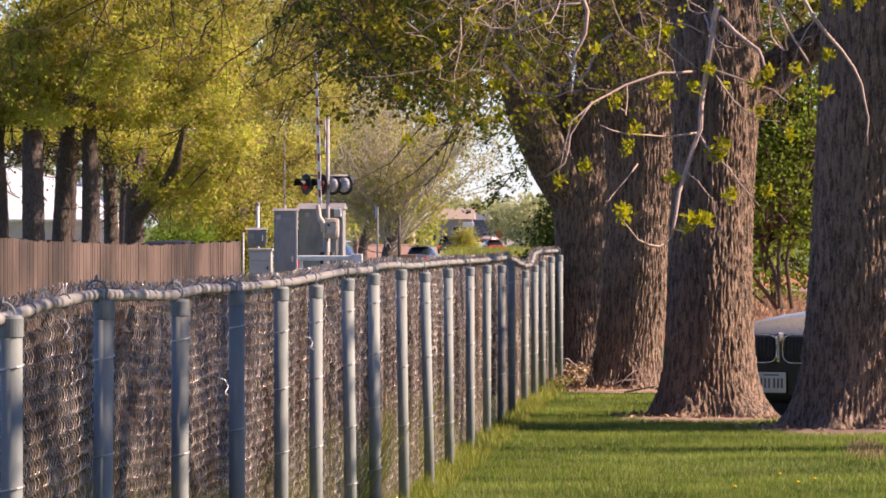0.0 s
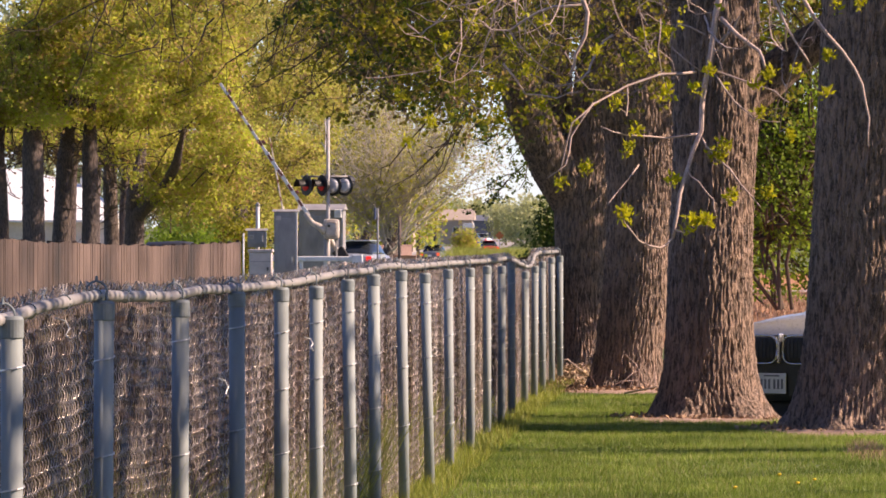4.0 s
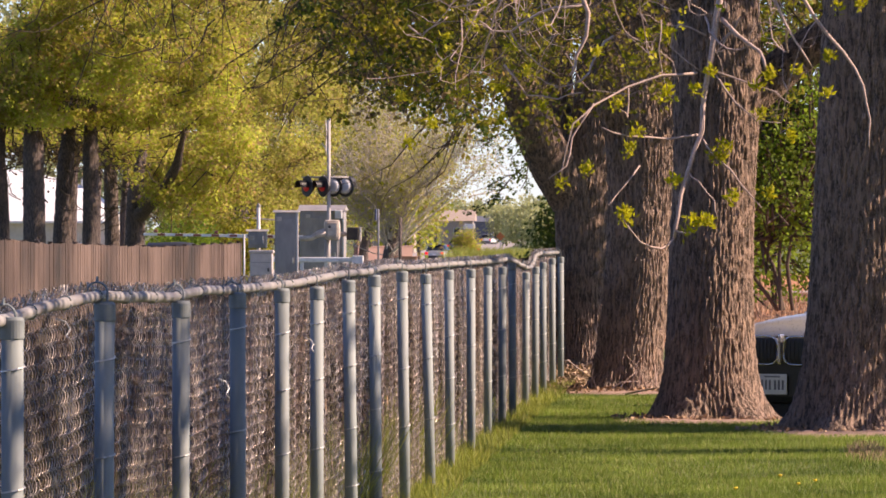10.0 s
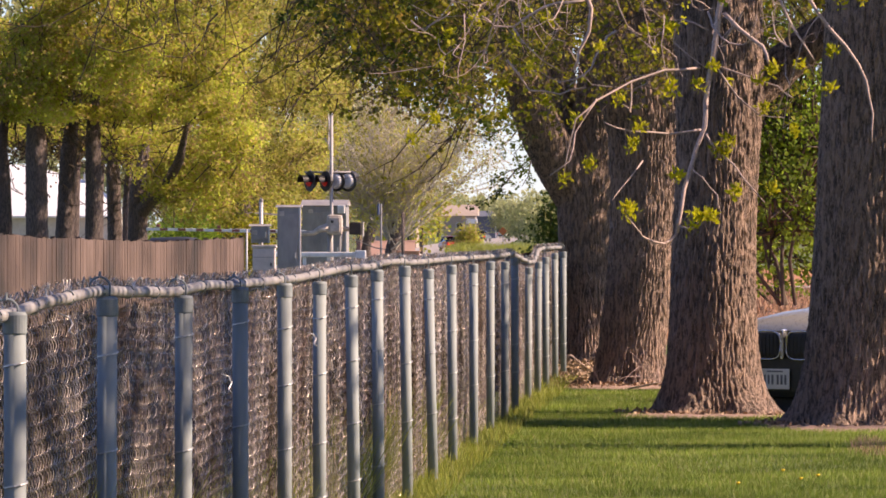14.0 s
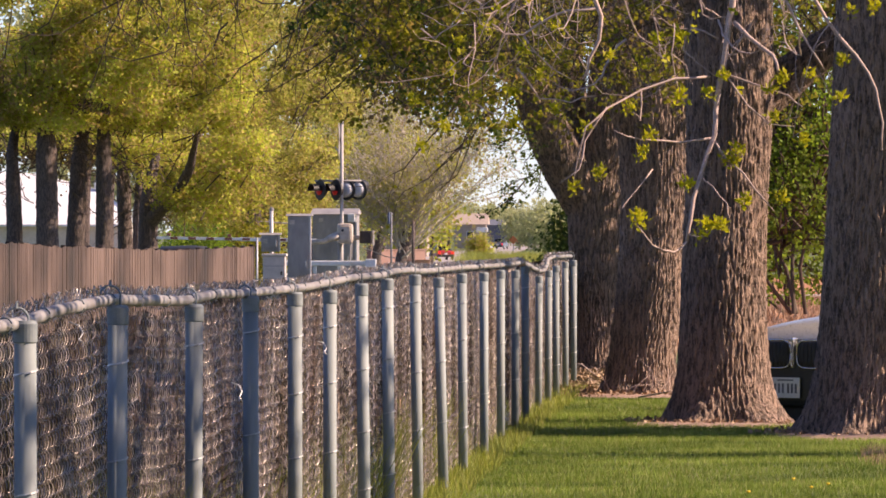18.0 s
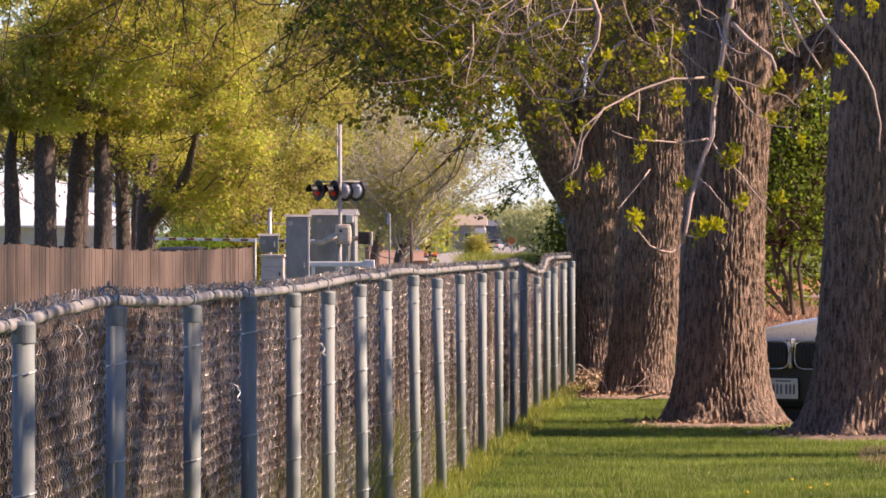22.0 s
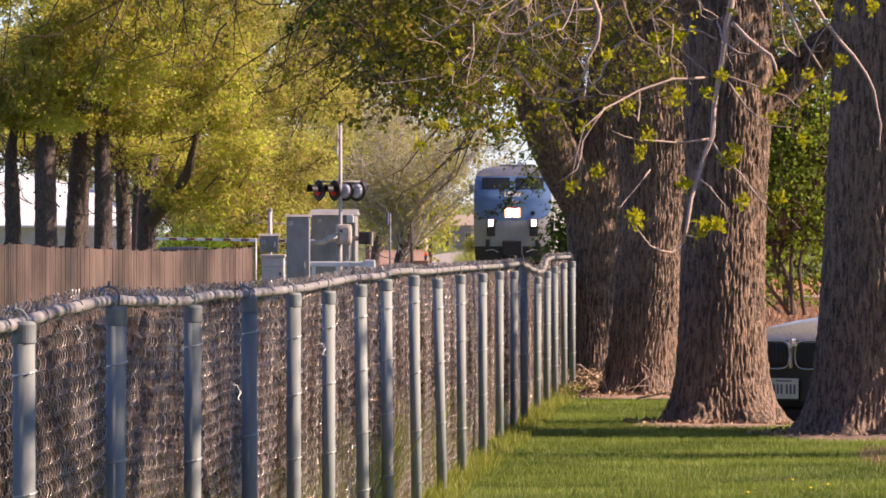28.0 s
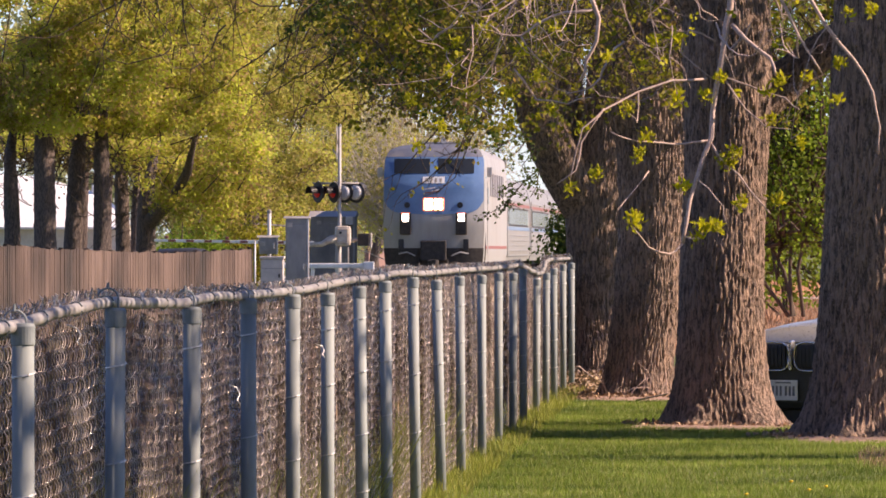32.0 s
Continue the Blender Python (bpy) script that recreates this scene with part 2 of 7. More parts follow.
M_BALLAST = surface("ballast_stone", (0.12, 0.11, 0.10), (0.32, 0.30, 0.28), 30, 0.95, rel=0.02)
M_ASPHALT = surface("asphalt_faded", (0.26, 0.235, 0.22), (0.36, 0.33, 0.31), 2.0, 0.9, rel=0.004, stain=(0.42, 0.36, 0.32), stain_scale=0.15)
M_CONCRETE = surface("pinkish_concrete", (0.46, 0.36, 0.31), (0.60, 0.49, 0.43), 1.5, 0.9, rel=0.004, stain=(0.38, 0.28, 0.23), stain_scale=0.4)
M_BRICK = surface("red_brown_wall", (0.20, 0.12, 0.10), (0.27, 0.165, 0.135), 2.5, 0.9, rel=0.004, stain=(0.18, 0.10, 0.08), stain_scale=0.3)
M_TERRACOTTA = surface("orange_slab", (0.42, 0.20, 0.12), (0.56, 0.29, 0.19), 2.0, 0.85, rel=0.003)
M_BLUE_PAINT = surface("blue_nose_paint", (0.075, 0.165, 0.33), (0.10, 0.205, 0.39), 3, 0.35, 0.0, 0.0, (1, 1, 1), (0.07, 0.15, 0.28), 1.2, coat=0.3)
M_BROW = surface("dusty_roof_blue", (0.08, 0.095, 0.14), (0.12, 0.14, 0.185), 4, 0.6, 0.0, 0.0005, (1, 1, 1), (0.20, 0.20, 0.21), 1.5)
M_LOCO_SILVER = surface("pale_grey_paint", (0.29, 0.30, 0.29), (0.37, 0.375, 0.36), 3, 0.45, 0.1, 0.0005, (1, 1, 0.3), (0.26, 0.235, 0.21), 1.0)
M_LOCO_DARK = surface("grimy_underframe", (0.018, 0.016, 0.015), (0.06, 0.052, 0.046), 9, 0.8, 0.0, 0.003)
M_ROOF_GREY = surface("grimy_roof", (0.13, 0.14, 0.155), (0.22, 0.225, 0.24), 4, 0.7, 0.0, 0.001)
M_COACH = surface("fluted_stainless", (0.22, 0.225, 0.215), (0.31, 0.315, 0.30), 4, 0.5, 0.3, 0.001, (1, 0.1, 1))
M_HEAD = glow("headlight", (1.0, 0.93, 0.80), 5.0)
# orange glow on the lamp frames imitates the warm halo round the lights
M_LAMP_HALO = glow("reflector_halo_glow", (1.0, 0.27, 0.10), 0.75)
M_NUMBER = surface("number_panel", (0.62, 0.64, 0.66), (0.72, 0.73, 0.74), 20, 0.5, rel=0)
M_GLASS = glass_dark("dark_glass")
M_RUBBER = surface("rubber", (0.012, 0.012, 0.012), (0.03, 0.03, 0.03), 25, 0.85, rel=0.001)
M_CHROME = surface("chrome", (0.6, 0.6, 0.6), (0.7, 0.7, 0.7), 8, 0.2, 0.9, 0)
M_CARHOOD = surface("silver_hood", (0.46, 0.44, 0.40), (0.56, 0.54, 0.50), 40, 0.3, 0.35, 0, coat=0.5)
M_CARDARK = surface("dark_grey_bumper", (0.014, 0.015, 0.016), (0.028, 0.029, 0.03), 30, 0.4, 0.0, 0.0)
M_CAR_RED = surface("red_car_paint", (0.40, 0.03, 0.03), (0.48, 0.045, 0.04), 10, 0.3, 0.0, 0, coat=0.5)
M_CAR_GREY = surface("grey_car_paint", (0.10, 0.12, 0.15), (0.15, 0.17, 0.20), 10, 0.3, 0.3, 0, coat=0.5)
M_CAR_DARK = surface("dark_car_paint", (0.03, 0.04, 0.05), (0.05, 0.06, 0.07), 10, 0.3, 0.2, 0, coat=0.5)
M_CAR_SILVER = surface("silver_car_paint", (0.42, 0.44, 0.46), (0.52, 0.54, 0.55), 10, 0.3, 0.4, 0, coat=0.5)
M_CAR_WHITE = surface("white_car_paint", (0.70, 0.70, 0.69), (0.78, 0.78, 0.76), 10, 0.3, 0.0, 0, coat=0.5)
M_TAIL = glow("tail_lamp", (0.6, 0.015, 0.01), 1.2)
M_BLUEGREY = surface("slate_siding", (0.10, 0.115, 0.15), (0.15, 0.165, 0.20), 2, 0.8, rel=0.003)
M_TAN = surface("tan_wall", (0.34, 0.27, 0.22), (0.42, 0.34, 0.28), 2, 0.85, rel=0.003)
M_BLUE_SIGN = surface("blue_sign", (0.08, 0.10, 0.18), (0.10, 0.13, 0.22), 10, 0.5, rel=0)
M_ORANGE_SIGN = surface("orange_sign", (0.60, 0.16, 0.04), (0.70, 0.20, 0.05), 10, 0.5, rel=0)
M_SOIL = surface("bare_earth", (0.26, 0.165, 0.125), (0.46, 0.31, 0.245), 14, 0.95, rel=0.01, stain=(0.20, 0.13, 0.09), stain_scale=5)
M_DANDELION = surface("yellow_petal", (0.75, 0.50, 0.02), (0.85, 0.62, 0.03), 40, 0.7, rel=0)


# ---- building blocks ----
def raw(name, verts, faces, mat, parent=None, label="", smooth=False):
    """A mesh object from arrays of corners and of equal-sided faces."""
    verts = np.ascontiguousarray(verts, dtype=np.float32)
    faces = np.ascontiguousarray(faces, dtype=np.int32)
    me = bpy.data.meshes.new(name)
    k = faces.shape[1]
    me.vertices.add(len(verts))
    me.vertices.foreach_set("co", verts.ravel())
    me.loops.add(faces.size)
    me.loops.foreach_set("vertex_index", faces.ravel())
    me.polygons.add(len(faces))
    me.polygons.foreach_set("loop_start", np.arange(0, faces.size, k, dtype=np.int32))
    me.polygons.foreach_set("use_smooth", np.full(len(faces), smooth))
    me.update(calc_edges=True)
    me.materials.append(mat)
    ob = new(name, me)
    ob.parent = parent
    if label:
        ob["label"] = label
    return ob


def part(name, bm, material, parent=None, label="", smooth=False):
    me = bpy.data.meshes.new(name)
    bmesh.ops.recalc_face_normals(bm, faces=bm.faces)
    for f in bm.faces:
        f.smooth = smooth and len(f.verts) <= 4
    bm.to_mesh(me)
    bm.free()
    me.materials.append(material)
    ob = new(name, me)
    ob.parent = parent
    if label:
        ob["label"] = label
    return ob


def add_box(bm, c, s, bevel=0.0, rot=None, top=1.0):
    """A box with its centre, size, edge rounding, turn and the share of its width that its top keeps."""
    r = bmesh.ops.create_cube(bm, size=1)
    vs = r["verts"]
    for v in vs:
        if v.co.z > 0:
            v.co.x *= top
            v.co.y *= top
        v.co = Vector((v.co.x * s[0], v.co.y * s[1], v.co.z * s[2]))
    if bevel:
        es = list({e for v in vs for e in v.link_edges})
        out = bmesh.ops.bevel(bm, geom=es, offset=bevel, segments=2, profile=0.6, affect="EDGES")
        vs = list({v for f in out["faces"] for v in f.verts} | {v for v in vs if v.is_valid})
    for v in vs:
        co = v.co.copy()
        if rot is not None:
            co = rot @ co
        v.co = co + Vector(c)
    return bm


def box(c, s, bevel=0.0, rot=None, top=1.0):
    return add_box(bmesh.new(), c, s, bevel, rot, top)


def add_tube(bm, pts, radii, n=8, cap=True):
    """A tube through points with a radius at each."""
    pts = [Vector(p) for p in pts]
    rings = []
    for i, p in enumerate(pts):
        d = (pts[min(i + 1, len(pts) - 1)] - pts[max(i - 1, 0)]).normalized()
        a = d.orthogonal().normalized() if i == 0 else (a - d * a.dot(d)).normalized()
        b = d.cross(a)
        r = radii[i] if isinstance(radii, (list, tuple)) else radii
        rings.append([bm.verts.new(p + (a * math.cos(2 * math.pi * k / n) + b * math.sin(2 * math.pi * k / n)) * r) for k in range(n)])
    for r0, r1 in zip(rings, rings[1:]):
        for k in range(n):
            bm.faces.new((r0[k], r0[(k + 1) % n], r1[(k + 1) % n], r1[k]))
    if cap:
        bm.faces.new(rings[0][::-1])
        bm.faces.new(rings[-1])
    return bm


def tube(pts, radii, n=8):
    return add_tube(bmesh.new(), pts, radii, n)


def thing(name, label, category, group="", loc=(0, 0, 0), rz=0, kind=""):
    ob = new(name)
    ob.matrix_basis = pose(*loc, 0, 0, rz)
    return tagged(ob, label, category, group, kind)


class Tubes:
    """Many thin twigs, gathered and made into one mesh."""

    def __init__(self, n=4):
        self.n, self.v, self.f = n, [], []

    def add(self, pts, r0, r1):
        n, base = self.n, len(self.v)
        m = len(pts)
        a = None
        for i, p in enumerate(pts):
            d = (pts[min(i + 1, m - 1)] - pts[max(i - 1, 0)])
            d = d.normalized() if d.length > 1e-9 else Vector((0, 0, 1))
            a = d.orthogonal().normalized() if a is None else (a - d * a.dot(d)).normalized()
            b = d.cross(a)
            r = r0 + (r1 - r0) * i / max(1, m - 1)
            for k in range(n):
                t = 2 * math.pi * k / n
                self.v.append(p + (a * math.cos(t) + b * math.sin(t)) * r)
        for i in range(m - 1):
            for k in range(n):
                q, w = base + i * n, base + (i + 1) * n
                self.f.append((q + k, q + (k + 1) % n, w + (k + 1) % n, w + k))

    def make(self, name, mat, parent, label=""):
        return tagged(raw(name, [tuple(v) for v in self.v], self.f, mat, parent, label, True), kind="stuff")


def leaves(name, centres, size, rng, mat, parent, label="", droop=0.3, wide=0.45):
    """Folded leaf blades with random turns at the given places."""
    c = np.asarray(centres, dtype=np.float64)
    n = len(c)
    d = rng.normal(size=(n, 3))
    d[:, 2] -= droop
    d /= np.linalg.norm(d, axis=1)[:, None]
    o = rng.normal(size=(n, 3))
    s = np.cross(d, o)
    s /= np.linalg.norm(s, axis=1)[:, None] + 1e-9
    up = np.cross(s, d)
    ln = size * (0.6 + 0.8 * rng.random(n))[:, None]
    v = np.empty((n, 4, 3))
    v[:, 0] = c
    v[:, 1] = c + d * ln * 0.45 + s * ln * wide + up * ln * 0.12
    v[:, 2] = c + d * ln
    v[:, 3] = c + d * ln * 0.45 - s * ln * wide + up * ln * 0.12
    q = np.arange(n)[:, None] * 4
    f = np.concatenate([q + np.array([[0, 1, 2]]), q + np.array([[0, 2, 3]])], axis=0)
    return tagged(raw(name, v.reshape(-1, 3), f, mat, parent, label), kind="stuff" if parent else "")


def rand_dir(rng):
    v = Vector(rng.normal(size=3))
    return v.normalized()


def wander(rng, start, direction, length, steps=5, wobble=0.25, sag=0.0):
    pts = [Vector(start)]
    d = Vector(direction).normalized()
    for i in range(steps):
        d = (d + Vector(rng.normal(size=3)) * wobble + Vector((0, 0, -sag))).normalized()
        pts.append(pts[-1] + d * (length / steps))
    return pts


def smooth01(a, b, x):
    t = np.clip((x - a) / (b - a), 0, 1)
    return t * t * (3 - 2 * t)


# ---- ground ----
def ground_z(x, y):
    side = smooth01(-3.2, -6.5, x)
    away = smooth01(95, 140, y)
    z = -0.75 * np.maximum(side, away)
    z = z - 1.15 * smooth01(300, 620, y)
    z = z - 0.2 * smooth01(-0.6, 0.2, x) * smooth01(62.5, 66, y) * (1 - away)
    return z


def build_ground():
    xs = np.unique(np.concatenate([np.linspace(-8, 6, 57), np.linspace(-60, 60, 49), np.sign(np.linspace(-1, 1, 31)) * np.abs(np.linspace(-1, 1, 31)) ** 3 * 3500]))
    ys = np.unique(np.concatenate([np.linspace(-40, 160, 101), np.linspace(160, 700, 61), 700 + np.linspace(0, 1, 20) ** 2 * 3600, -40 - np.linspace(0, 1, 10) ** 2 * 2500]))
    gx, gy = np.meshgrid(xs, ys)
    z = ground_z(gx, gy)
    v = np.stack([gx, gy, z], -1).reshape(-1, 3)
    w = len(xs)
    i = (np.arange(len(ys) - 1)[:, None] * w + np.arange(w - 1)[None]).ravel()
    f = np.stack([i, i + 1, i + w + 1, i + w], -1)
    m, nt, b = base_mat("lawn_and_soil")
    geo = nt.nodes.new("ShaderNodeNewGeometry")
    sep = nt.nodes.new("ShaderNodeSeparateXYZ")
    wire(nt, geo.outputs["Position"], sep.inputs[0])
    fine = noise_node(nt, 25, 6)
    big = noise_node(nt, 0.7, 4)
    grass = ramp(nt, fine, [(0.3, (0.035, 0.06, 0.01)), (0.5, (0.08, 0.12, 0.02)), (0.75, (0.15, 0.17, 0.05))])
    grass = mix(nt, ramp(nt, big, [(0.45, (0, 0, 0)), (0.7, (0.7, 0.7, 0.7))]), grass, (0.13, 0.12, 0.05))
    soil = ramp(nt, noise_node(nt, 5, 6, (1, 0.5, 1), 0.7), [(0.3, (0.20, 0.085, 0.035)), (0.7, (0.62, 0.29, 0.13))])
    near = math_node(nt, "MULTIPLY", math_node(nt, "GREATER_THAN", sep.outputs["Y"], 120), math_node(nt, "LESS_THAN", sep.outputs["Y"], 420))
    right = math_node(nt, "GREATER_THAN", sep.outputs["X"], -2.5)
    col = mix(nt, math_node(nt, "MULTIPLY", near, right), grass, soil)
    wire(nt, col, b.inputs["Base Color"])
    b.inputs["Roughness"].default_value = 0.95
    bump(nt, b, fine, 0.03)
    g = raw("ground", v, f, m, None, "", True)
    tagged(g, "green lawn and bare soil running out to flat land", "ground", kind="structure")


build_ground()


def blades(name, x0, x1, y0, y1, count, h, wid, seed, mat, label, category, shape=None):
    rng = np.random.default_rng(seed)
    x, y = rng.uniform(x0, x1, count), rng.uniform(y0, y1, count)
    if shape is not None:
        keep = shape(x, y, rng)
        x, y = x[keep], y[keep]
    n = len(x)
    z = ground_z(x, y)
    hh = h * (0.5 + rng.random(n))
    az = rng.uniform(0, 2 * np.pi, n)
    bend = rng.normal(0, 0.35, (n, 2)) * hh[:, None]
    v = np.empty((n, 3, 3))
    v[:, 0] = np.stack([x - np.cos(az) * wid, y - np.sin(az) * wid, z - 0.005], -1)
    v[:, 1] = np.stack([x + np.cos(az) * wid, y + np.sin(az) * wid, z - 0.005], -1)
    v[:, 2] = np.stack([x + bend[:, 0], y + bend[:, 1], z + hh], -1)
    f = np.arange(n * 3).reshape(n, 3)
    ob = raw(name, v.reshape(-1, 3), f, mat)
    tagged(ob, label, category, kind="stuff")
    return ob


# ---- chain-link fence ----
FX = -1.95
POSTS = [(18.2, 1.30), (21.05, 1.30), (24.04, 1.311), (27.23, 1.283), (30.18, 1.286), (33.0, 1.278), (35.61, 1.264), (38.36, 1.274),
         (40.95, 1.281), (44.12, 1.282), (47.26, 1.246), (50.79, 1.248), (54.68, 1.233), (58.09, 1.229), (61.42, 1.211), (63.81, 1.229),
         (67.68, 1.129), (70.59, 1.16), (73.0, 1.188), (76.2, 1.21), (79.5, 1.21)]
LEAN = {47.26: (-0.035, 0.0), 44.12: (-0.02, 0.0), 40.95: (-0.012, 0.0), 67.68: (0.01, 0), 38.36: (-0.02, 0), 50.79: (-0.01, 0)}
RAIL = [(17.0, 1.281), (21.05, 1.293), (22.6, 1.318), (24.04, 1.329), (25.6, 1.313), (27.23, 1.298), (28.7, 1.308), (30.18, 1.297), (33.0, 1.292), (34.4, 1.29), (35.61, 1.295), (38.36, 1.306), (40.95, 1.3), (42.4, 1.312), (44.12, 1.309), (45.6, 1.294), (47.26, 1.289), (50.79, 1.285), (54.68, 1.275), (58.09, 1.265), (61.42, 1.26), (63.81, 1.262), (65.4, 1.235), (67.3, 1.195), (69.0, 1.165), (70.2, 1.165), (70.9, 1.2), (71.5, 1.255), (73.0, 1.27), (76.2, 1.262), (79.6, 1.255)]


def rail_z(y):
    return np.interp(y, [r[0] for r in RAIL], [r[1] for r in RAIL])


def build_fence():
    fence = thing("chain_link_fence", "weathered galvanised chain-link fence with round posts along a lawn", "fence")
    rng = np.random.default_rng(4)
    for y, top in POSTS:
        lx, ly = LEAN.get(y, (rng.normal(0, 0.004), 0))
        r = 0.0295
        post = part("post", tube([(FX - lx, y - ly, -0.3), (FX, y, top)], r, 24), M_GALV, fence, smooth=True)
        bm = tube([(FX, y, top - 0.056), (FX, y, top - 0.053), (FX, y, top - 0.006), (FX, y, top + 0.002), (FX, y, top + 0.003)], [r + 0.001, r + 0.003, r + 0.003, r - 0.002, r - 0.008], 24)
        part("post_cap", bm, M_CAP, post, "dull cast cap")
        rz = float(rail_z(y))
        rl = 0.031 if y < 28 else 0.025
        ring = [(FX - 0.024 + rl * math.cos(a), y + 0.02, rz + rl - 0.019 + rl * math.sin(a)) for a in np.linspace(-0.3, 3.4, 12)] + [(FX - 0.024 - rl * 0.97, y + 0.02, rz - 0.02)]
        ring.insert(0, (FX - 0.024 + rl * 0.97, y + 0.02, top - 0.02))
        part("rail_loop", tube(ring, 0.0035, 5), M_CAP, post, "", True)
        part("loop_tang", tube([(FX - 0.024, y + 0.02, rz + 2 * rl - 0.021), (FX - 0.024, y + 0.02, rz + 2 * rl - 0.002)], [0.006, 0.003], 5), M_CAP, post)
        n = int(rng.integers(3, 5))
        for k in range(n):
            z = top - 0.12 - (top - 0.2) * k / n - rng.uniform(0, 0.06)
            lean = lx * (1 - z / top)
            tie = [(FX - lean + math.cos(a) * (r + 0.003), y + math.sin(a) * (r + 0.003), z + 0.012 * math.sin(a * 0.5 + 0.4)) for a in np.linspace(-2.6, 1.6, 9)]
            part("tie_wire", tube(tie, 0.0028, 4), M_TIE, post)
    pts = [(FX - 0.03, a, b) for a, b in RAIL]
    fine = []
    for (x0, y0, z0), (x1, y1, z1) in zip(pts, pts[1:]):
        for t in np.linspace(0, 1, 4, endpoint=False):
            s = t * t * (3 - 2 * t)
            fine.append((x0, y0 + (y1 - y0) * t, z0 + (z1 - z0) * s))
    fine.append(pts[-1])
    part("top_rail", tube(fine, 0.0175, 10), M_RAIL, fence, "galvanised top rail with pale worn stretches", True)
    for y in np.arange(18.6, 79.4, 1.1):
        z = float(rail_z(y))
        w = rng.uniform(-0.15, 0.15)
        ring = [(FX - 0.03 + 0.020 * math.cos(a), y + w * 0.02 * math.sin(a), z + 0.020 * math.sin(a)) for a in np.linspace(0.3, 6.0, 9)]
        part("rail_tie", tube(ring, 0.003, 4), M_CAP, fence)
    for y, z, drop in ((22.6, 1.28, 0.06), (29.4, 0.98, 0.07), (35.0, 1.05, 0.06), (48.6, 0.8, 0.06)):
        ends = [(FX - 0.02, y, z), (FX + 0.005, y + 0.03, z - drop * 0.15), (FX + 0.018, y + 0.02, z - drop * 0.5), (FX + 0.008, y, z - drop * 0.8), (FX + 0.022, y, z - drop)]
        part("loose_wire", tube(ends, 0.0022, 5), M_TIE, fence, "bent loose wire end", True)
    # woven wire: each wire zigzags upward and hooks into its neighbours
    half, row, depth, rows = 0.043, 0.0435, 0.0085, 30

    def weave(ys, per, rad, loose=1.0):
        n = 3
        ang = np.arange(n) * 2 * np.pi / n
        ringo = np.stack([np.cos(ang) * rad, np.sin(ang) * rad * 0.9, np.sin(ang) * rad * 0.6], -1)
        t = np.arange(rows * per) / per
        k = np.floor(t).astype(int)
        u = t - k
        both = []
        for odd in (0, 1):
            up = np.where((k + odd) % 2 == 0, 1.0, -1.0)
            path = np.stack([up * depth * np.sin(np.pi * u) ** 0.55, up * (u - 0.5) * 1.08 * half, t * row], -1)
            both.append((path[:, None] + ringo[None]).reshape(-1, 3))
        m = rows * per
        i = np.arange(m - 1)[:, None] * n
        j = np.arange(n)[None]
        fq = np.stack([i + j, i + (j + 1) % n, i + n + (j + 1) % n, i + n + j], -1).reshape(-1, 4)
        allv = np.stack([both[q % 2] for q in range(len(ys))])
        set_ = np.random.default_rng(7)
        allv[:, :, 0] *= set_.uniform(1 - 0.4 * loose, 1 + 0.4 * loose, len(ys))[:, None]
        allv[:, :, 1] *= set_.uniform(1 - 0.15 * loose, 1 + 0.15 * loose, len(ys))[:, None]
        allv[:, :, 1] += (ys + set_.normal(0, 0.006 * loose, len(ys)))[:, None]
        zt = rail_z(ys) + 0.025
        allv[:, :, 2] *= (zt / (rows * row))[:, None]
        bulge = (0.001 + 0.014 * smooth01(26, 36, ys)) * np.sin(ys * 2.05 + 0.6) * np.sin(ys * 0.43) + (0.0004 + 0.0086 * smooth01(30, 42, ys)) * np.sin(ys * 6.1 + 2 * np.sin(ys * 0.7))
        zz = allv[:, :, 2].copy()
        allv[:, :, 0] += FX - 0.056 + bulge[:, None] * np.sin(np.clip(zz / 1.25, 0, 1) * np.pi)
        allv[:, :, 2] += 0.010 * np.sin(ys * 1.3)[:, None] + 0.004 * np.sin(ys * 4.7 + 1)[:, None] * np.clip(zz, 0, 1)
        return allv.reshape(-1, 3), (fq[None] + (np.arange(len(ys)) * m * n)[:, None, None]).reshape(-1, 4)

    near = np.arange(16.8, 32.0, half)
    v0, f0 = weave(near, 5, 0.0015, 0.3)
    v1, f1 = weave(np.arange(near[-1] + half, 52.0, half), 4, 0.00125)
    v2, f2 = weave(np.arange(52.0, 79.6, half), 2, 0.0012)
    mesh = raw("wire_mesh", np.concatenate([v0, v1, v2]), np.concatenate([f0, f1 + len(v0), f2 + len(v0) + len(v1)]), M_WIRE, fence, "rusted woven wire mesh with twisted top ends", True)
    tagged(mesh, kind="stuff")
    # twisted ends that stand above the rail
    rngb = np.random.default_rng(9)
    tt = Tubes(3)
    for y in np.arange(16.8, 79.6, half):
        z = float(rail_z(y))
        base = Vector((FX - 0.056 + rngb.normal(0, 0.006), y, z - 0.004))
        for s in (-1, 1):
            tt.add([base, base + Vector((rngb.normal(0, 0.004), s * 0.012, 0.018)), base + Vector((rngb.normal(0, 0.012), -s * 0.010 + rngb.normal(0, 0.01), 0.035 + rngb.uniform(0, 0.018)))], 0.0023, 0.0018)
    tagged(tt.make("barbed_edge", M_WIRE, fence, "sharp twisted wire ends"), kind="stuff")


build_fence()


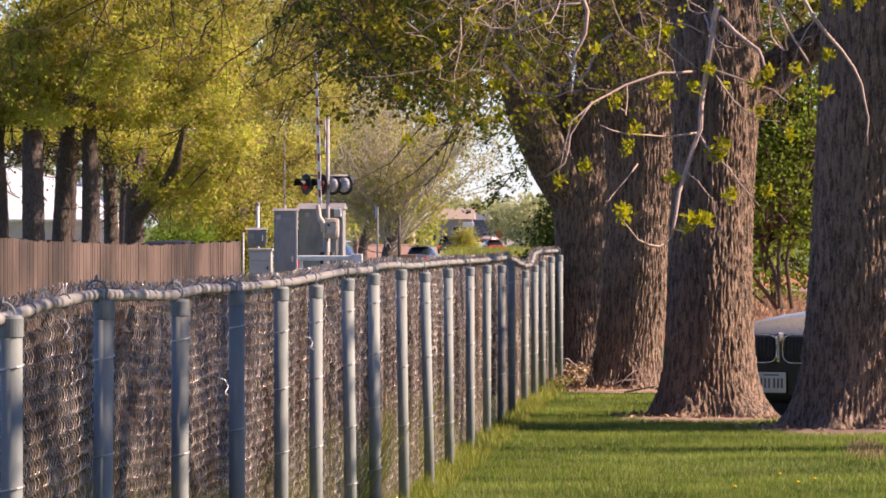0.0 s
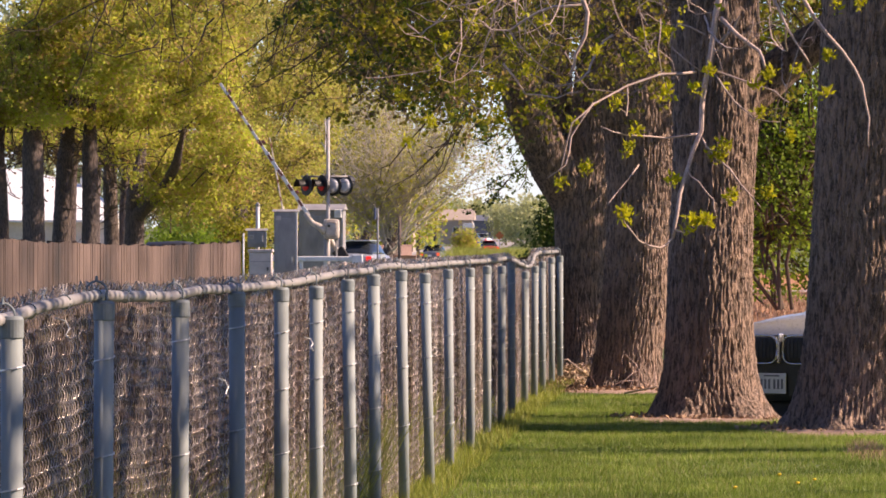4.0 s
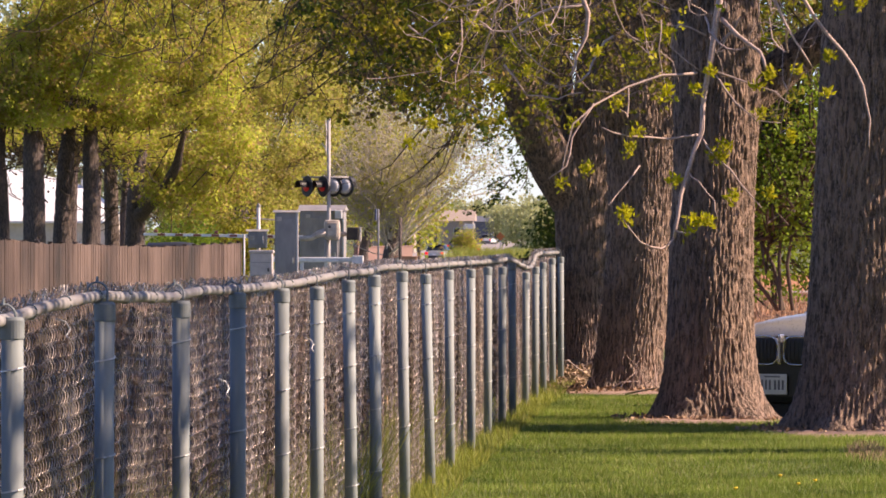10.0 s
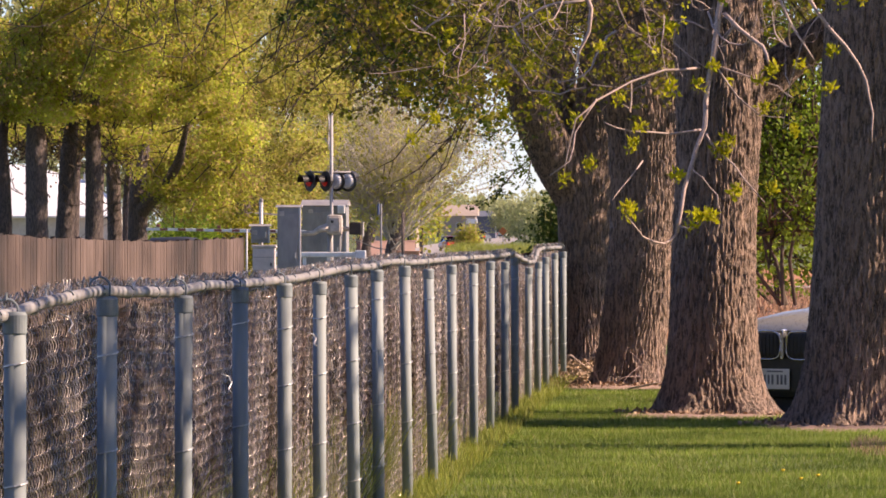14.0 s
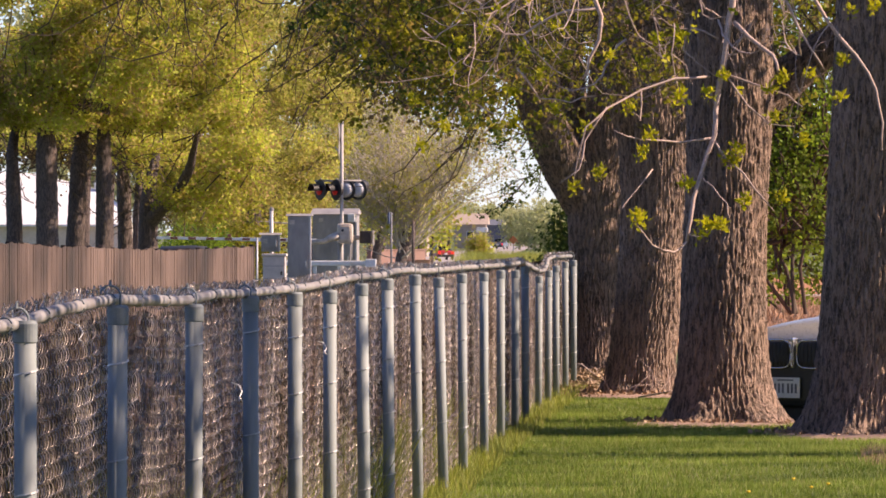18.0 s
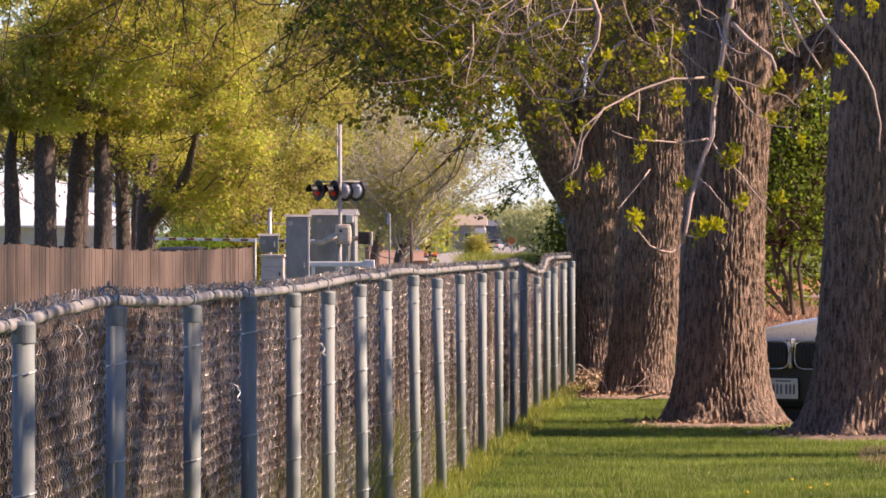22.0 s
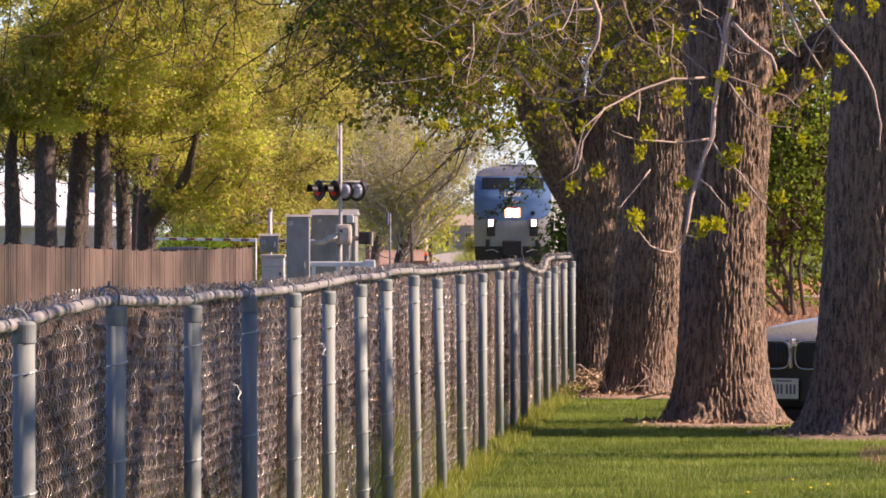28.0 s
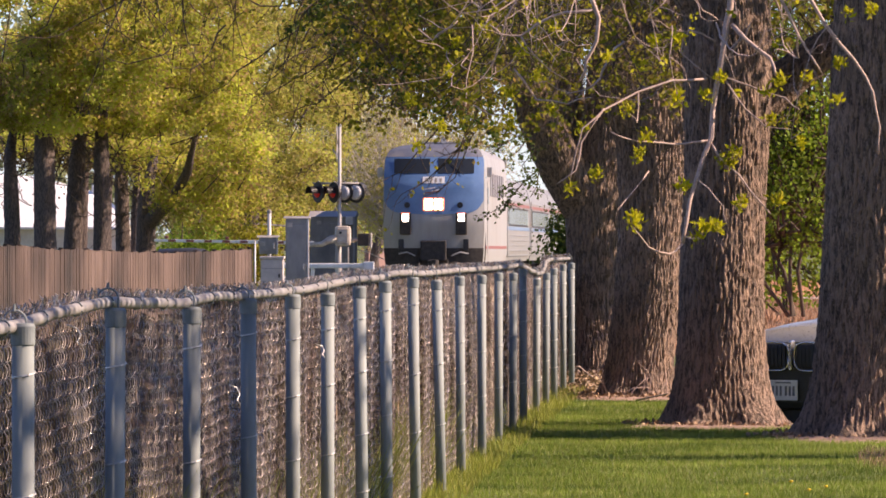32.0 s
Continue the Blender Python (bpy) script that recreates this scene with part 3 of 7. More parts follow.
# ---- trees ----
def curve_points(pts, n):
    """A smooth line through points: rows of x, y, z and radius."""
    p = np.array([[*a[:3], a[3]] for a in pts], dtype=float)
    s = np.concatenate([[0], np.cumsum(np.linalg.norm(np.diff(p[:, :3], axis=0), axis=1))])
    t = np.linspace(0, s[-1], n)
    q = np.stack([np.interp(t, s, p[:, i]) for i in range(4)], -1)
    w = max(1, n // 24)
    for _ in range(2):
        pad = np.concatenate([np.repeat(q[:1], w, 0), q, np.repeat(q[-1:], w, 0)])
        sm = np.stack([np.convolve(pad[:, i], np.ones(2 * w + 1) / (2 * w + 1), "valid") for i in range(4)], -1)
        sm[0], sm[-1] = q[0], q[-1]
        q = sm
    return q


def limb(name, pts, parent, mat, around=64, step=0.025, rough_=0.016, seed=0, flare=0.0, label="", pitch=0.031):
    """A trunk or limb through points (x, y, z, radius), with ridges of bark that run up it, wander, fork and break."""
    total = sum((Vector(a[:3]) - Vector(b[:3])).length for a, b in zip(pts, pts[1:]))
    n = max(6, int(total / step))
    q = curve_points(pts, n)
    ridges = max(5, round(2 * math.pi * float(np.median(q[:, 3])) / pitch))
    verts = []
    a = None
    for i in range(n):
        d = Vector(q[min(i + 1, n - 1), :3] - q[max(i - 1, 0), :3]).normalized()
        a = Vector((1, 0, 0)) if a is None else a
        a = (a - d * a.dot(d)).normalized()
        b = d.cross(a)
        r = q[i, 3]
        h = i * total / n
        low = math.exp(-max(0.0, q[i, 2] - q[0, 2] - 0.12) / 0.16) * flare
        for k in range(around):
            t = 2 * math.pi * k / around
            ca, sa = math.cos(t), math.sin(t)
            rr = r * (1 + low * (0.5 + 0.5 * math.sin(t * 5 + seed)))
            px, py = ca * r + seed * 3.7, sa * r
            bend = 1.8 * noise.noise((px * 5, py * 5, h * 3.5)) + 2.0 * noise.noise((px * 20, py * 20, h * 19 + 4))
            f = abs(math.sin(0.5 * ridges * t + bend))
            lump = noise.noise((px * 50, py * 50, h * 10.0 + 9))
            crack = noise.noise((px * 58, py * 58, h * 20 + 2))
            big = noise.noise((ca * 1.3 + seed, sa * 1.3, h * 0.9))
            rr += rough_ * (0.8 * f + 0.95 * min(0.45, max(-0.5, lump)) - 0.4 + 0.75 * crack) + 0.05 * r * big
            verts.append(tuple(Vector(q[i, :3]) + (a * ca + b * sa) * rr))
    i = (np.arange(n - 1)[:, None] * around + np.arange(around)[None]).ravel()
    k = (np.arange(n - 1)[:, None] * around + ((np.arange(around) + 1) % around)[None]).ravel()
    f = np.stack([i, k, k + around, i + around], -1)
    return raw(name, verts, f, mat, parent, label, True)


def clump_points(rng, centres, per, radius):
    c = np.repeat(np.asarray(centres), per, 0)
    return c + rng.normal(0, radius, c.shape) * np.array([1, 1, 0.75])


def in_ellipsoid(rng, c, r, n, hollow=0.35):
    d = rng.normal(size=(n, 3))
    d /= np.linalg.norm(d, axis=1)[:, None]
    t = (hollow + (1 - hollow) * rng.random(n) ** 0.6)[:, None]
    return np.asarray(c) + d * t * np.asarray(r)


def crown(rng, tree, c, r, clumps, per, spread, size, mat, twig_mat, root, twig_r=0.02, name="crown", hollow=0.35):
    """Limbs that reach out from root to clumps of leaves."""
    cc = in_ellipsoid(rng, c, r, clumps, hollow)
    tw = Tubes(4)
    for k in range(clumps):
        if k % 2 == 0:
            a, b = Vector(root), Vector(cc[k])
            mid = a.lerp(b, 0.5) + Vector(rng.normal(0, 0.3, 3)) + Vector((0, 0, 0.4))
            tw.add([a.lerp(mid, 0.15), mid, mid.lerp(b, 0.6) + Vector(rng.normal(0, 0.15, 3)), b], twig_r, twig_r * 0.3)
    tw.make("branchwork", twig_mat, tree)
    leaves(name, clump_points(rng, cc, per, spread), size, rng, mat, tree)


def twig_with_leaves(rng, tw, store, pts, r0, r1, size, every=0.5, count=6, tip=1.0):
    tw.add(pts, r0, r1)
    for p in pts[1:]:
        if rng.random() < every or (p is pts[-1] and rng.random() < tip):
            for _ in range(count):
                store.append(tuple(p + Vector(rng.normal(0, size * 0.45, 3))))


def near_tree(label, trunk_pts, limbs, seed, top, flare=0.35, dz=4.6, clumps=260, per=34):
    tree = thing("tree", label, "tree", "row of old trees by the fence")
    limb("trunk", trunk_pts, tree, M_BARK, 420, 0.017, 0.0135, seed, flare, "deeply furrowed grey-brown bark")
    for i, l in enumerate(limbs):
        limb("limb", l, tree, M_BARK, 110, 0.03, 0.014, seed + i + 3)
    rng = np.random.default_rng(seed)
    crown(rng, tree, (top[0], top[1], top[2] + dz), (4.0, 4.0, 3.6), clumps, per, 0.30, 0.085, M_LEAF_OLIVE, M_TWIG_DARK, (top[0], top[1], top[2]), 0.05)
    return tree


TREE4 = near_tree("stout old tree with furrowed bark at the lawn's edge",
    [(0.683, 60, -0.124, 0.45), (0.688, 60, 0.023, 0.412), (0.70, 60, 0.233, 0.392), (0.73, 60, 0.631, 0.386), (0.764, 60, 1.093, 0.39),
     (0.797, 60, 1.932, 0.382), (0.831, 60, 2.771, 0.369), (0.864, 60, 3.526, 0.361), (0.95, 60.2, 4.6, 0.3), (1.1, 60.3, 6.2, 0.2)],
    [[(1.0, 60.2, 4.2, 0.2), (2.4, 59.6, 5.6, 0.14), (3.6, 59.0, 7.5, 0.07)], [(1.0, 60.2, 4.6, 0.2), (0.2, 61.2, 6.2, 0.14), (-0.8, 62, 8.0, 0.07)]], 11, (1.1, 60.3, 6.0))
TREE3 = near_tree("broad old tree with sunlit furrowed bark beside a car",
    [(-0.369, 63.5, -0.111, 0.444), (-0.369, 63.5, 0.009, 0.409), (-0.377, 63.5, 0.178, 0.373), (-0.382, 63.5, 0.444, 0.351), (-0.382, 63.5, 1.066, 0.333),
     (-0.36, 63.5, 1.732, 0.315), (-0.329, 63.5, 2.398, 0.333), (-0.329, 63.5, 2.887, 0.355), (-0.355, 63.5, 3.464, 0.32), (-0.38, 63.6, 4.4, 0.24), (-0.5, 63.6, 6.2, 0.16)],
    [[(-0.188, 63.9, 2.448, 0.16), (0.125, 64, 2.727, 0.16), (0.439, 64, 2.978, 0.14), (0.794, 63.8, 3.228, 0.12), (1.6, 63.5, 4.6, 0.08)],
     [(-0.45, 63.5, 3.2, 0.2), (-1.2, 63.0, 4.6, 0.14), (-2.4, 62.2, 6.4, 0.07)]], 12, (-0.5, 63.6, 6.0))
TREE2 = near_tree("old tree with dark furrowed bark and a forked crown",
    [(-1.226, 74, -0.153, 0.342), (-1.221, 74, -0.018, 0.31), (-1.201, 74, 0.21, 0.29), (-1.107, 74, 0.986, 0.295), (-1.061, 74, 1.762, 0.3),
     (-1.045, 74, 2.383, 0.352), (-1.097, 74, 2.952, 0.342), (-1.123, 74, 3.677, 0.321), (-1.1, 74.1, 5.2, 0.24), (-1.2, 74.2, 6.6, 0.15)],
    [[(-1.149, 74, 2.176, 0.2), (-1.352, 73.8, 2.794, 0.18), (-1.451, 73.6, 3.459, 0.16), (-1.7, 73.4, 5.0, 0.1)],
     [(-0.994, 74, 2.538, 0.2), (-0.816, 74.3, 3.27, 0.18), (-0.767, 74.6, 3.903, 0.14), (-0.4, 75, 5.6, 0.08)]], 13, (-1.2, 74.2, 6.2), 0.35, 3.0, 230, 26)
TREE1 = near_tree("old forked tree leaning over a chain-link fence",
    [(-1.924, 86, -0.14, 0.301), (-1.918, 86, 0.004, 0.271), (-1.906, 86, 0.293, 0.247), (-1.888, 86, 1.195, 0.253), (-1.9, 86, 1.736, 0.277),
     (-1.876, 86, 2.097, 0.301), (-1.726, 86, 2.699, 0.253), (-1.648, 86, 3.42, 0.241), (-1.606, 86, 4.262, 0.229), (-1.5, 86, 6.4, 0.16)],
    [[(-1.967, 86, 1.827, 0.26), (-2.202, 85.8, 2.186, 0.25), (-2.406, 85.6, 2.604, 0.225), (-2.568, 85.4, 3.109, 0.20), (-2.693, 85.2, 3.641, 0.18), (-2.794, 85, 4.29, 0.15), (-3.2, 84.5, 6.0, 0.08)],
     [(-1.971, 86.2, 1.918, 0.24), (-2.124, 86.3, 2.461, 0.22), (-2.217, 86.4, 3.127, 0.20), (-2.238, 86.5, 3.915, 0.17), (-2.2, 86.8, 6.2, 0.08)]], 14, (-1.5, 86, 6.2), 0.35, 2.2, 330, 34)


def shade_tree(x, y, seed, zc=5.9, clumps=170):
    """Unseen trees added beside the lawn, towards the viewer, to shade fence and trunks."""
    tree = thing("tree", "unseen lawn tree added to shade the fence and trunks", "tree", "row of old trees by the fence")
    limb("trunk", [(x, y, -0.1, 0.5), (x, y, 0.3, 0.4), (x, y, 2.5, 0.36), (x - 0.1, y, 5.0, 0.25), (x - 0.2, y, zc + 1.0, 0.12)], tree, M_BARK, 40, 0.08, 0.016, seed, 0.3)
    rng = np.random.default_rng(seed)
    crown(rng, tree, (x - 0.4, y, zc), (1.9, 4.3, 2.3), clumps, 36, 0.32, 0.10, M_LEAF_OLIVE, M_TWIG_DARK, (x, y, zc - 1.2), 0.04)


for k, y in enumerate((17.0, 24.2, 30.2)):
    shade_tree(4.9 + 0.1 * k, y, 15 + k, 5.9, (200, 110, 90)[k])
shade_tree(5.0, 41.4, 20, 5.9, 42)
shade_tree(4.9, 54.3, 19, 9.6, 100)
shade_tree(4.6, 86.9, 30)


def low_twigs(tree, seed, box_u, count, spread, length, mat, twig_mat, leaf, per, every, edge, tip=1.0):
    """Hanging outer twigs of a tree. box_u: x, y and z ranges of their starts; edge(x, y): how low they may hang."""
    rng = np.random.default_rng(seed)
    tw, store = Tubes(4), []
    (x0, x1), (y0, y1), (z0, z1) = box_u
    for _ in range(count):
        p = Vector((rng.uniform(x0, x1), rng.uniform(y0, y1), rng.uniform(z0, z1)))
        d = Vector((rng.normal(0, 0.8), rng.normal(0, 0.5), -0.5))
        pts, d = [p], d.normalized()
        ln = length * rng.uniform(0.5, 1.4) / 9
        for i in range(9):
            d = (d + Vector(rng.normal(size=3)) * 0.2 + Vector((0, 0, -0.28 + 0.085 * i))).normalized()
            pts.append(pts[-1] + d * ln)
        low = edge(p.x, p.y)
        pts = [q for q in pts if q.z > low + rng.normal(0.05, 0.2)]
        if len(pts) < 3:
            continue
        # the tip turns up
        pts.append(pts[-1] + Vector((rng.normal(0, 0.05), rng.normal(0, 0.05), 0.05)))
        twig_with_leaves(rng, tw, store, pts, rng.uniform(0.004, 0.011), 0.0025, spread, every, per, tip)
        for q in pts[2:-1]:
            if rng.random() < 0.45:
                side = wander(rng, q, rand_dir(rng), rng.uniform(0.12, 0.4), 4, 0.3, 0.0)
                if side[-1].z > low:
                    twig_with_leaves(rng, tw, store, side, 0.004, 0.002, spread, every * 0.8, per, tip)
    tw.make("twig_growth", twig_mat, tree)
    leaves("foliage", store, leaf, rng, mat, tree)


# unseen low boughs added on the sunny side to shade the trunks
rng_bough = np.random.default_rng(77)
crown(rng_bough, TREE3, (2.8, 64.0, 5.85), (1.3, 2.2, 0.9), 120, 40, 0.26, 0.085, M_LEAF_OLIVE, M_TWIG_DARK, (0.2, 63.6, 4.8), 0.03, "shade_bough_leaves")
crown(rng_bough, TREE2, (2.0, 74.5, 5.45), (1.3, 2.2, 1.0), 130, 40, 0.26, 0.085, M_LEAF_OLIVE, M_TWIG_DARK, (-0.8, 74.0, 4.8), 0.03, "shade_bough_leaves")
crown(rng_bough, TREE1, (1.4, 86.5, 4.2), (1.2, 2.0, 1.3), 70, 40, 0.26, 0.085, M_LEAF_OLIVE, M_TWIG_DARK, (-1.5, 86.1, 4.8), 0.03, "shade_bough_leaves")
crown(rng_bough, TREE4, (3.6, 60.3, 3.3), (0.9, 1.7, 2.2), 180, 40, 0.24, 0.085, M_LEAF_OLIVE, M_TWIG_DARK, (1.4, 60.2, 4.6), 0.03, "shade_bough_leaves")


# outer twigs of the forked tree, over the fence
def edge_left(x, y):
    u = x / y
    return float(np.interp(u, [-0.0560, -0.0518, -0.0483, -0.0434, -0.0378, -0.0350, -0.031, -0.027, -0.024], [3.9, 3.35, 2.85, 2.58, 2.38, 2.48, 2.9, 3.2, 3.3]))


low_twigs(TREE1, 21, ((-4.9, -1.9), (74, 90), (3.0, 5.0)), 340, 0.10, 1.1, M_LEAF_OLIVE, M_TWIG_DARK, 0.052, 6, 0.75, edge_left)
low_twigs(TREE1, 28, ((-4.9, -1.9), (74, 90), (3.0, 5.0)), 120, 0.10, 1.1, M_LEAF_DULL, M_TWIG_DARK, 0.048, 5, 0.6, edge_left)
low_twigs(TREE1, 22, ((-4.4, -2.0), (76, 90), (3.3, 4.6)), 70, 0.10, 0.9, M_LEAF_GREEN, M_TWIG_DARK, 0.055, 6, 0.8, edge_left)
# shade on these twigs is put into the colour by the dark copy
low_twigs(TREE2, 23, ((-2.6, 0.3), (64, 74), (3.0, 4.6)), 340, 0.07, 1.0, M_LEAF_OLIVE, M_TWIG_DARK, 0.045, 4, 0.22, lambda x, y: 2.35, 0.5)
low_twigs(TREE3, 24, ((-2.2, 0.45), (54, 61), (2.8, 3.7)), 42, 0.035, 0.8, M_LEAF_NEW, M_TWIG, 0.036, 6, 0.0, lambda x, y: 2.25 + 0.25 * abs(math.sin(x * 5)), 0.16)


def overhang():
    """Thin dark boughs of the forked tree that reach out over the fence."""
    rng = np.random.default_rng(27)
    tw, store = Tubes(5), []
    for pts in ([(-6.229, 78, 3.901), (-6.338, 78, 3.574), (-6.458, 78, 3.246), (-6.6, 78, 2.865)], [(-4.32, 79, 3.71), (-4.817, 79, 3.368), (-5.204, 79, 3.102), (-5.469, 79, 2.892)], [(-3.927, 80, 3.514), (-4.375, 80, 3.245), (-4.71, 80, 3.033), (-4.962, 80, 2.887), (-5.13, 80, 2.842)],
                [(-4.599, 80, 3.849), (-4.738, 80, 3.514), (-4.822, 80, 3.122), (-5.102, 80, 2.898)], [(-5.757, 79, 3.876), (-5.701, 79, 3.379), (-5.536, 79, 3.102)], [(-3.592, 80, 3.626), (-4.095, 80, 3.122), (-4.487, 80, 2.786), (-4.683, 80, 2.73)], [(-6.829, 78, 3.846), (-6.993, 78, 3.519), (-7.293, 78, 3.355)],
                [(-2.787, 81, 2.802), (-3.07, 81, 2.462), (-3.172, 81, 2.122), (-3.342, 81, 1.896)], [(-2.843, 81, 2.689), (-3.127, 81, 2.349), (-3.438, 81, 2.037), (-3.693, 81, 1.896)], [(-3.07, 81, 2.915), (-3.353, 81, 2.519), (-3.693, 81, 2.122), (-3.818, 81, 2.065)]):
        pts = [Vector(p) for p in pts]
        fine = []
        for a, b in zip(pts, pts[1:]):
            fine += [a, a.lerp(b, 0.5) + Vector(rng.normal(0, 0.02, 3))]
        fine.append(pts[-1])
        tw.add(fine, 0.010, 0.004)
        for q in fine[1:]:
            for _ in range(1):
                side = wander(rng, q, (pts[-1] - pts[0]).normalized() + rand_dir(rng) * 0.9, rng.uniform(0.15, 0.5), 4, 0.25)
                twig_with_leaves(rng, tw, store, side, 0.004, 0.002, 0.05, 0.25, 2, 0.4)
    tw.make("overhanging_bough", M_TWIG_DARK, TREE1)
    leaves("foliage", store, 0.045, rng, M_LEAF_OLIVE, TREE1)


overhang()


low_twigs(TREE1, 26, ((-6.6, -3.4), (74, 84), (3.1, 4.5)), 80, 0.07, 1.0, M_LEAF_OLIVE, M_TWIG_DARK, 0.042, 3, 0.2, lambda x, y: float(np.interp(x, [-6.6, -5.0, -3.4], [3.25, 2.9, 2.75])), 0.5)


def railway_bough():
    """A thin bough of the forked tree with small round leaves, hanging towards the railway."""
    rng = np.random.default_rng(29)
    tw, store = Tubes(5), []
    for pts in [
        [(-2.306, 82.0, 2.17), (-2.404, 82.0, 2.102), (-2.501, 82.0, 2.021), (-2.587, 82.0, 1.907), (-2.702, 82.0, 1.792), (-2.822, 82.0, 1.717), (-2.908, 82.0, 1.677)],
        [(-2.432, 82.0, 2.056), (-2.559, 82.0, 2.021), (-2.685, 82.0, 1.953), (-2.776, 82.0, 1.907)],
        [(-2.518, 82.0, 1.998), (-2.633, 82.0, 1.867), (-2.702, 82.0, 1.769)],
        [(-2.461, 82.0, 2.537), (-2.593, 82.0, 2.469), (-2.702, 82.0, 2.411), (-2.845, 82.0, 2.377), (-3.006, 82.0, 2.4), (-3.138, 82.0, 2.411)],
        [(-2.702, 82.0, 2.411), (-2.776, 82.0, 2.342), (-2.845, 82.0, 2.308)],
        [(-2.461, 82.0, 2.469), (-2.547, 82.0, 2.342), (-2.633, 82.0, 2.285), (-2.593, 82.0, 2.211)],
        [(-3.023, 82.0, 2.486), (-3.109, 82.0, 2.279), (-3.195, 82.0, 2.067), (-3.39, 82.0, 1.912), (-3.522, 82.0, 1.878)],
        [(-3.103, 82.0, 2.411), (-3.235, 82.0, 2.256), (-3.39, 82.0, 2.125), (-3.482, 82.0, 1.953)],
        [(-2.977, 82.0, 2.555), (-3.121, 82.0, 2.342), (-3.293, 82.0, 2.297), (-3.407, 82.0, 2.342)],
        [(-2.375, 82.0, 2.411), (-2.432, 82.0, 2.285), (-2.518, 82.0, 2.193), (-2.49, 82.0, 2.125)],
        [(-2.346, 82.0, 2.125), (-2.364, 82.0, 1.981), (-2.432, 82.0, 1.867)],
    ]:
        pts = [Vector(p) for p in pts]
        tw.add(pts, 0.0075, 0.003)
        bare = pts[-1].x < -3.35
        for p, q in zip(pts, pts[1:]):
            for t in (0.25, 0.75):
                side = wander(rng, p.lerp(q, t), rand_dir(rng) + Vector((0, 0, -0.2)), rng.uniform(0.05, 0.17), 3, 0.3)
                twig_with_leaves(rng, tw, store, side, 0.003, 0.0015, 0.05, 0.0 if bare else 0.8, 5, 0.0 if bare else 0.9)
    tw.make("railway_bough", M_TWIG_DARK, TREE1)
    leaves("foliage", store, 0.030, rng, M_LEAF_GREEN, TREE1, "", 0.3, 0.5)


railway_bough()


# bright new leaves on hanging twigs of the broad tree
def build_hanging():
    rng = np.random.default_rng(31)
    pivot = Vector((-0.255, 57, 3.348))
    hang = new("hanging_branch")
    hang.parent = TREE3
    hang.matrix_basis = Matrix.Translation(pivot)
    hang["label"] = "drooping branch with bright new leaf clusters"
    first = []

    def line(pts, r0, r1):
        pts = [Vector(p) - pivot for p in pts]
        out = []
        for a, b in zip(pts, pts[1:]):
            out += [a, a.lerp(b, 0.5) + Vector(rng.normal(0, 0.008, 3))]
        out.append(pts[-1])
        n = len(out)
        bm = tube(out, [r0 + (r1 - r0) * i / (n - 1) for i in range(n)], 6)
        part("twig" if first else "main_branch", bm, M_TWIG, hang, "" if first else "pale reddish-brown bark", True)
        first.append(1)

    def bunch(p, n=16, s=0.044):
        p = Vector(p) - pivot
        pts = [tuple(p + Vector(rng.normal(0, s * 0.48, 3))) for _ in range(n)]
        leaves("leaf_spray", pts, 0.045, rng, M_LEAF_NEW, hang, "", -0.7, 0.24)

    line([(-0.255, 57, 3.348), (-0.279, 57, 3.109), (-0.319, 57, 2.869), (-0.379, 57, 2.511), (-0.406, 56.9, 2.191), (-0.504, 56.8, 1.911), (-0.575, 56.7, 1.594), (-0.603, 56.7, 1.443)], 0.026, 0.012)
    line([(-0.603, 56.7, 1.443), (-0.689, 56.6, 1.368), (-0.838, 56.5, 1.416), (-0.939, 56.4, 1.546), (-0.962, 56.4, 1.625)], 0.009, 0.004)
    line([(-0.595, 56.7, 1.494), (-0.503, 56.6, 1.467), (-0.411, 56.5, 1.546)], 0.008, 0.004)
    line([(-0.406, 56.9, 2.171), (-0.643, 56.8, 2.138), (-0.918, 56.6, 2.156), (-1.106, 56.5, 2.218)], 0.009, 0.004)
    line([(-0.438, 57, 2.606), (-0.684, 56.9, 2.589), (-0.922, 56.8, 2.507), (-1.156, 56.6, 2.377), (-1.304, 56.5, 2.245), (-1.351, 56.5, 2.068), (-1.391, 56.5, 1.862)], 0.010, 0.004)
    line([(-0.922, 56.8, 2.515), (-0.929, 56.8, 2.289), (-0.979, 56.7, 2.347)], 0.006, 0.003)
    line([(-0.406, 56.9, 2.151), (-0.306, 56.8, 2.011), (-0.127, 56.7, 1.812), (0.012, 56.6, 1.653)], 0.008, 0.004)
    line([(-0.359, 57, 2.63), (-0.127, 56.9, 2.549), (0.111, 56.8, 2.468), (0.21, 56.7, 2.387)], 0.008, 0.004)
    line([(-0.307, 57, 2.59), (-0.167, 56.9, 2.39), (-0.028, 56.8, 2.269), (0.151, 56.7, 2.248)], 0.007, 0.003)
    line([(-0.504, 56.8, 1.911), (-0.424, 56.7, 1.832), (-0.317, 56.6, 1.704), (-0.293, 56.6, 1.574)], 0.006, 0.003)
    line([(-0.844, 56.9, 1.952), (-1.001, 56.8, 1.753), (-1.059, 56.7, 1.673)], 0.006, 0.003)
    line([(-0.379, 57, 2.869), (-0.566, 57, 2.949), (-0.626, 57, 2.79), (-0.407, 57, 2.61)], 0.007, 0.004)
    line([(-0.267, 57, 2.989), (-0.048, 56.9, 2.787), (0.032, 56.8, 2.686), (0.044, 56.8, 2.626)], 0.016, 0.010)
    line([(0.032, 57, 3.268), (0.132, 57, 3.069), (0.251, 57, 2.83), (0.371, 57, 2.646)], 0.014, 0.006)
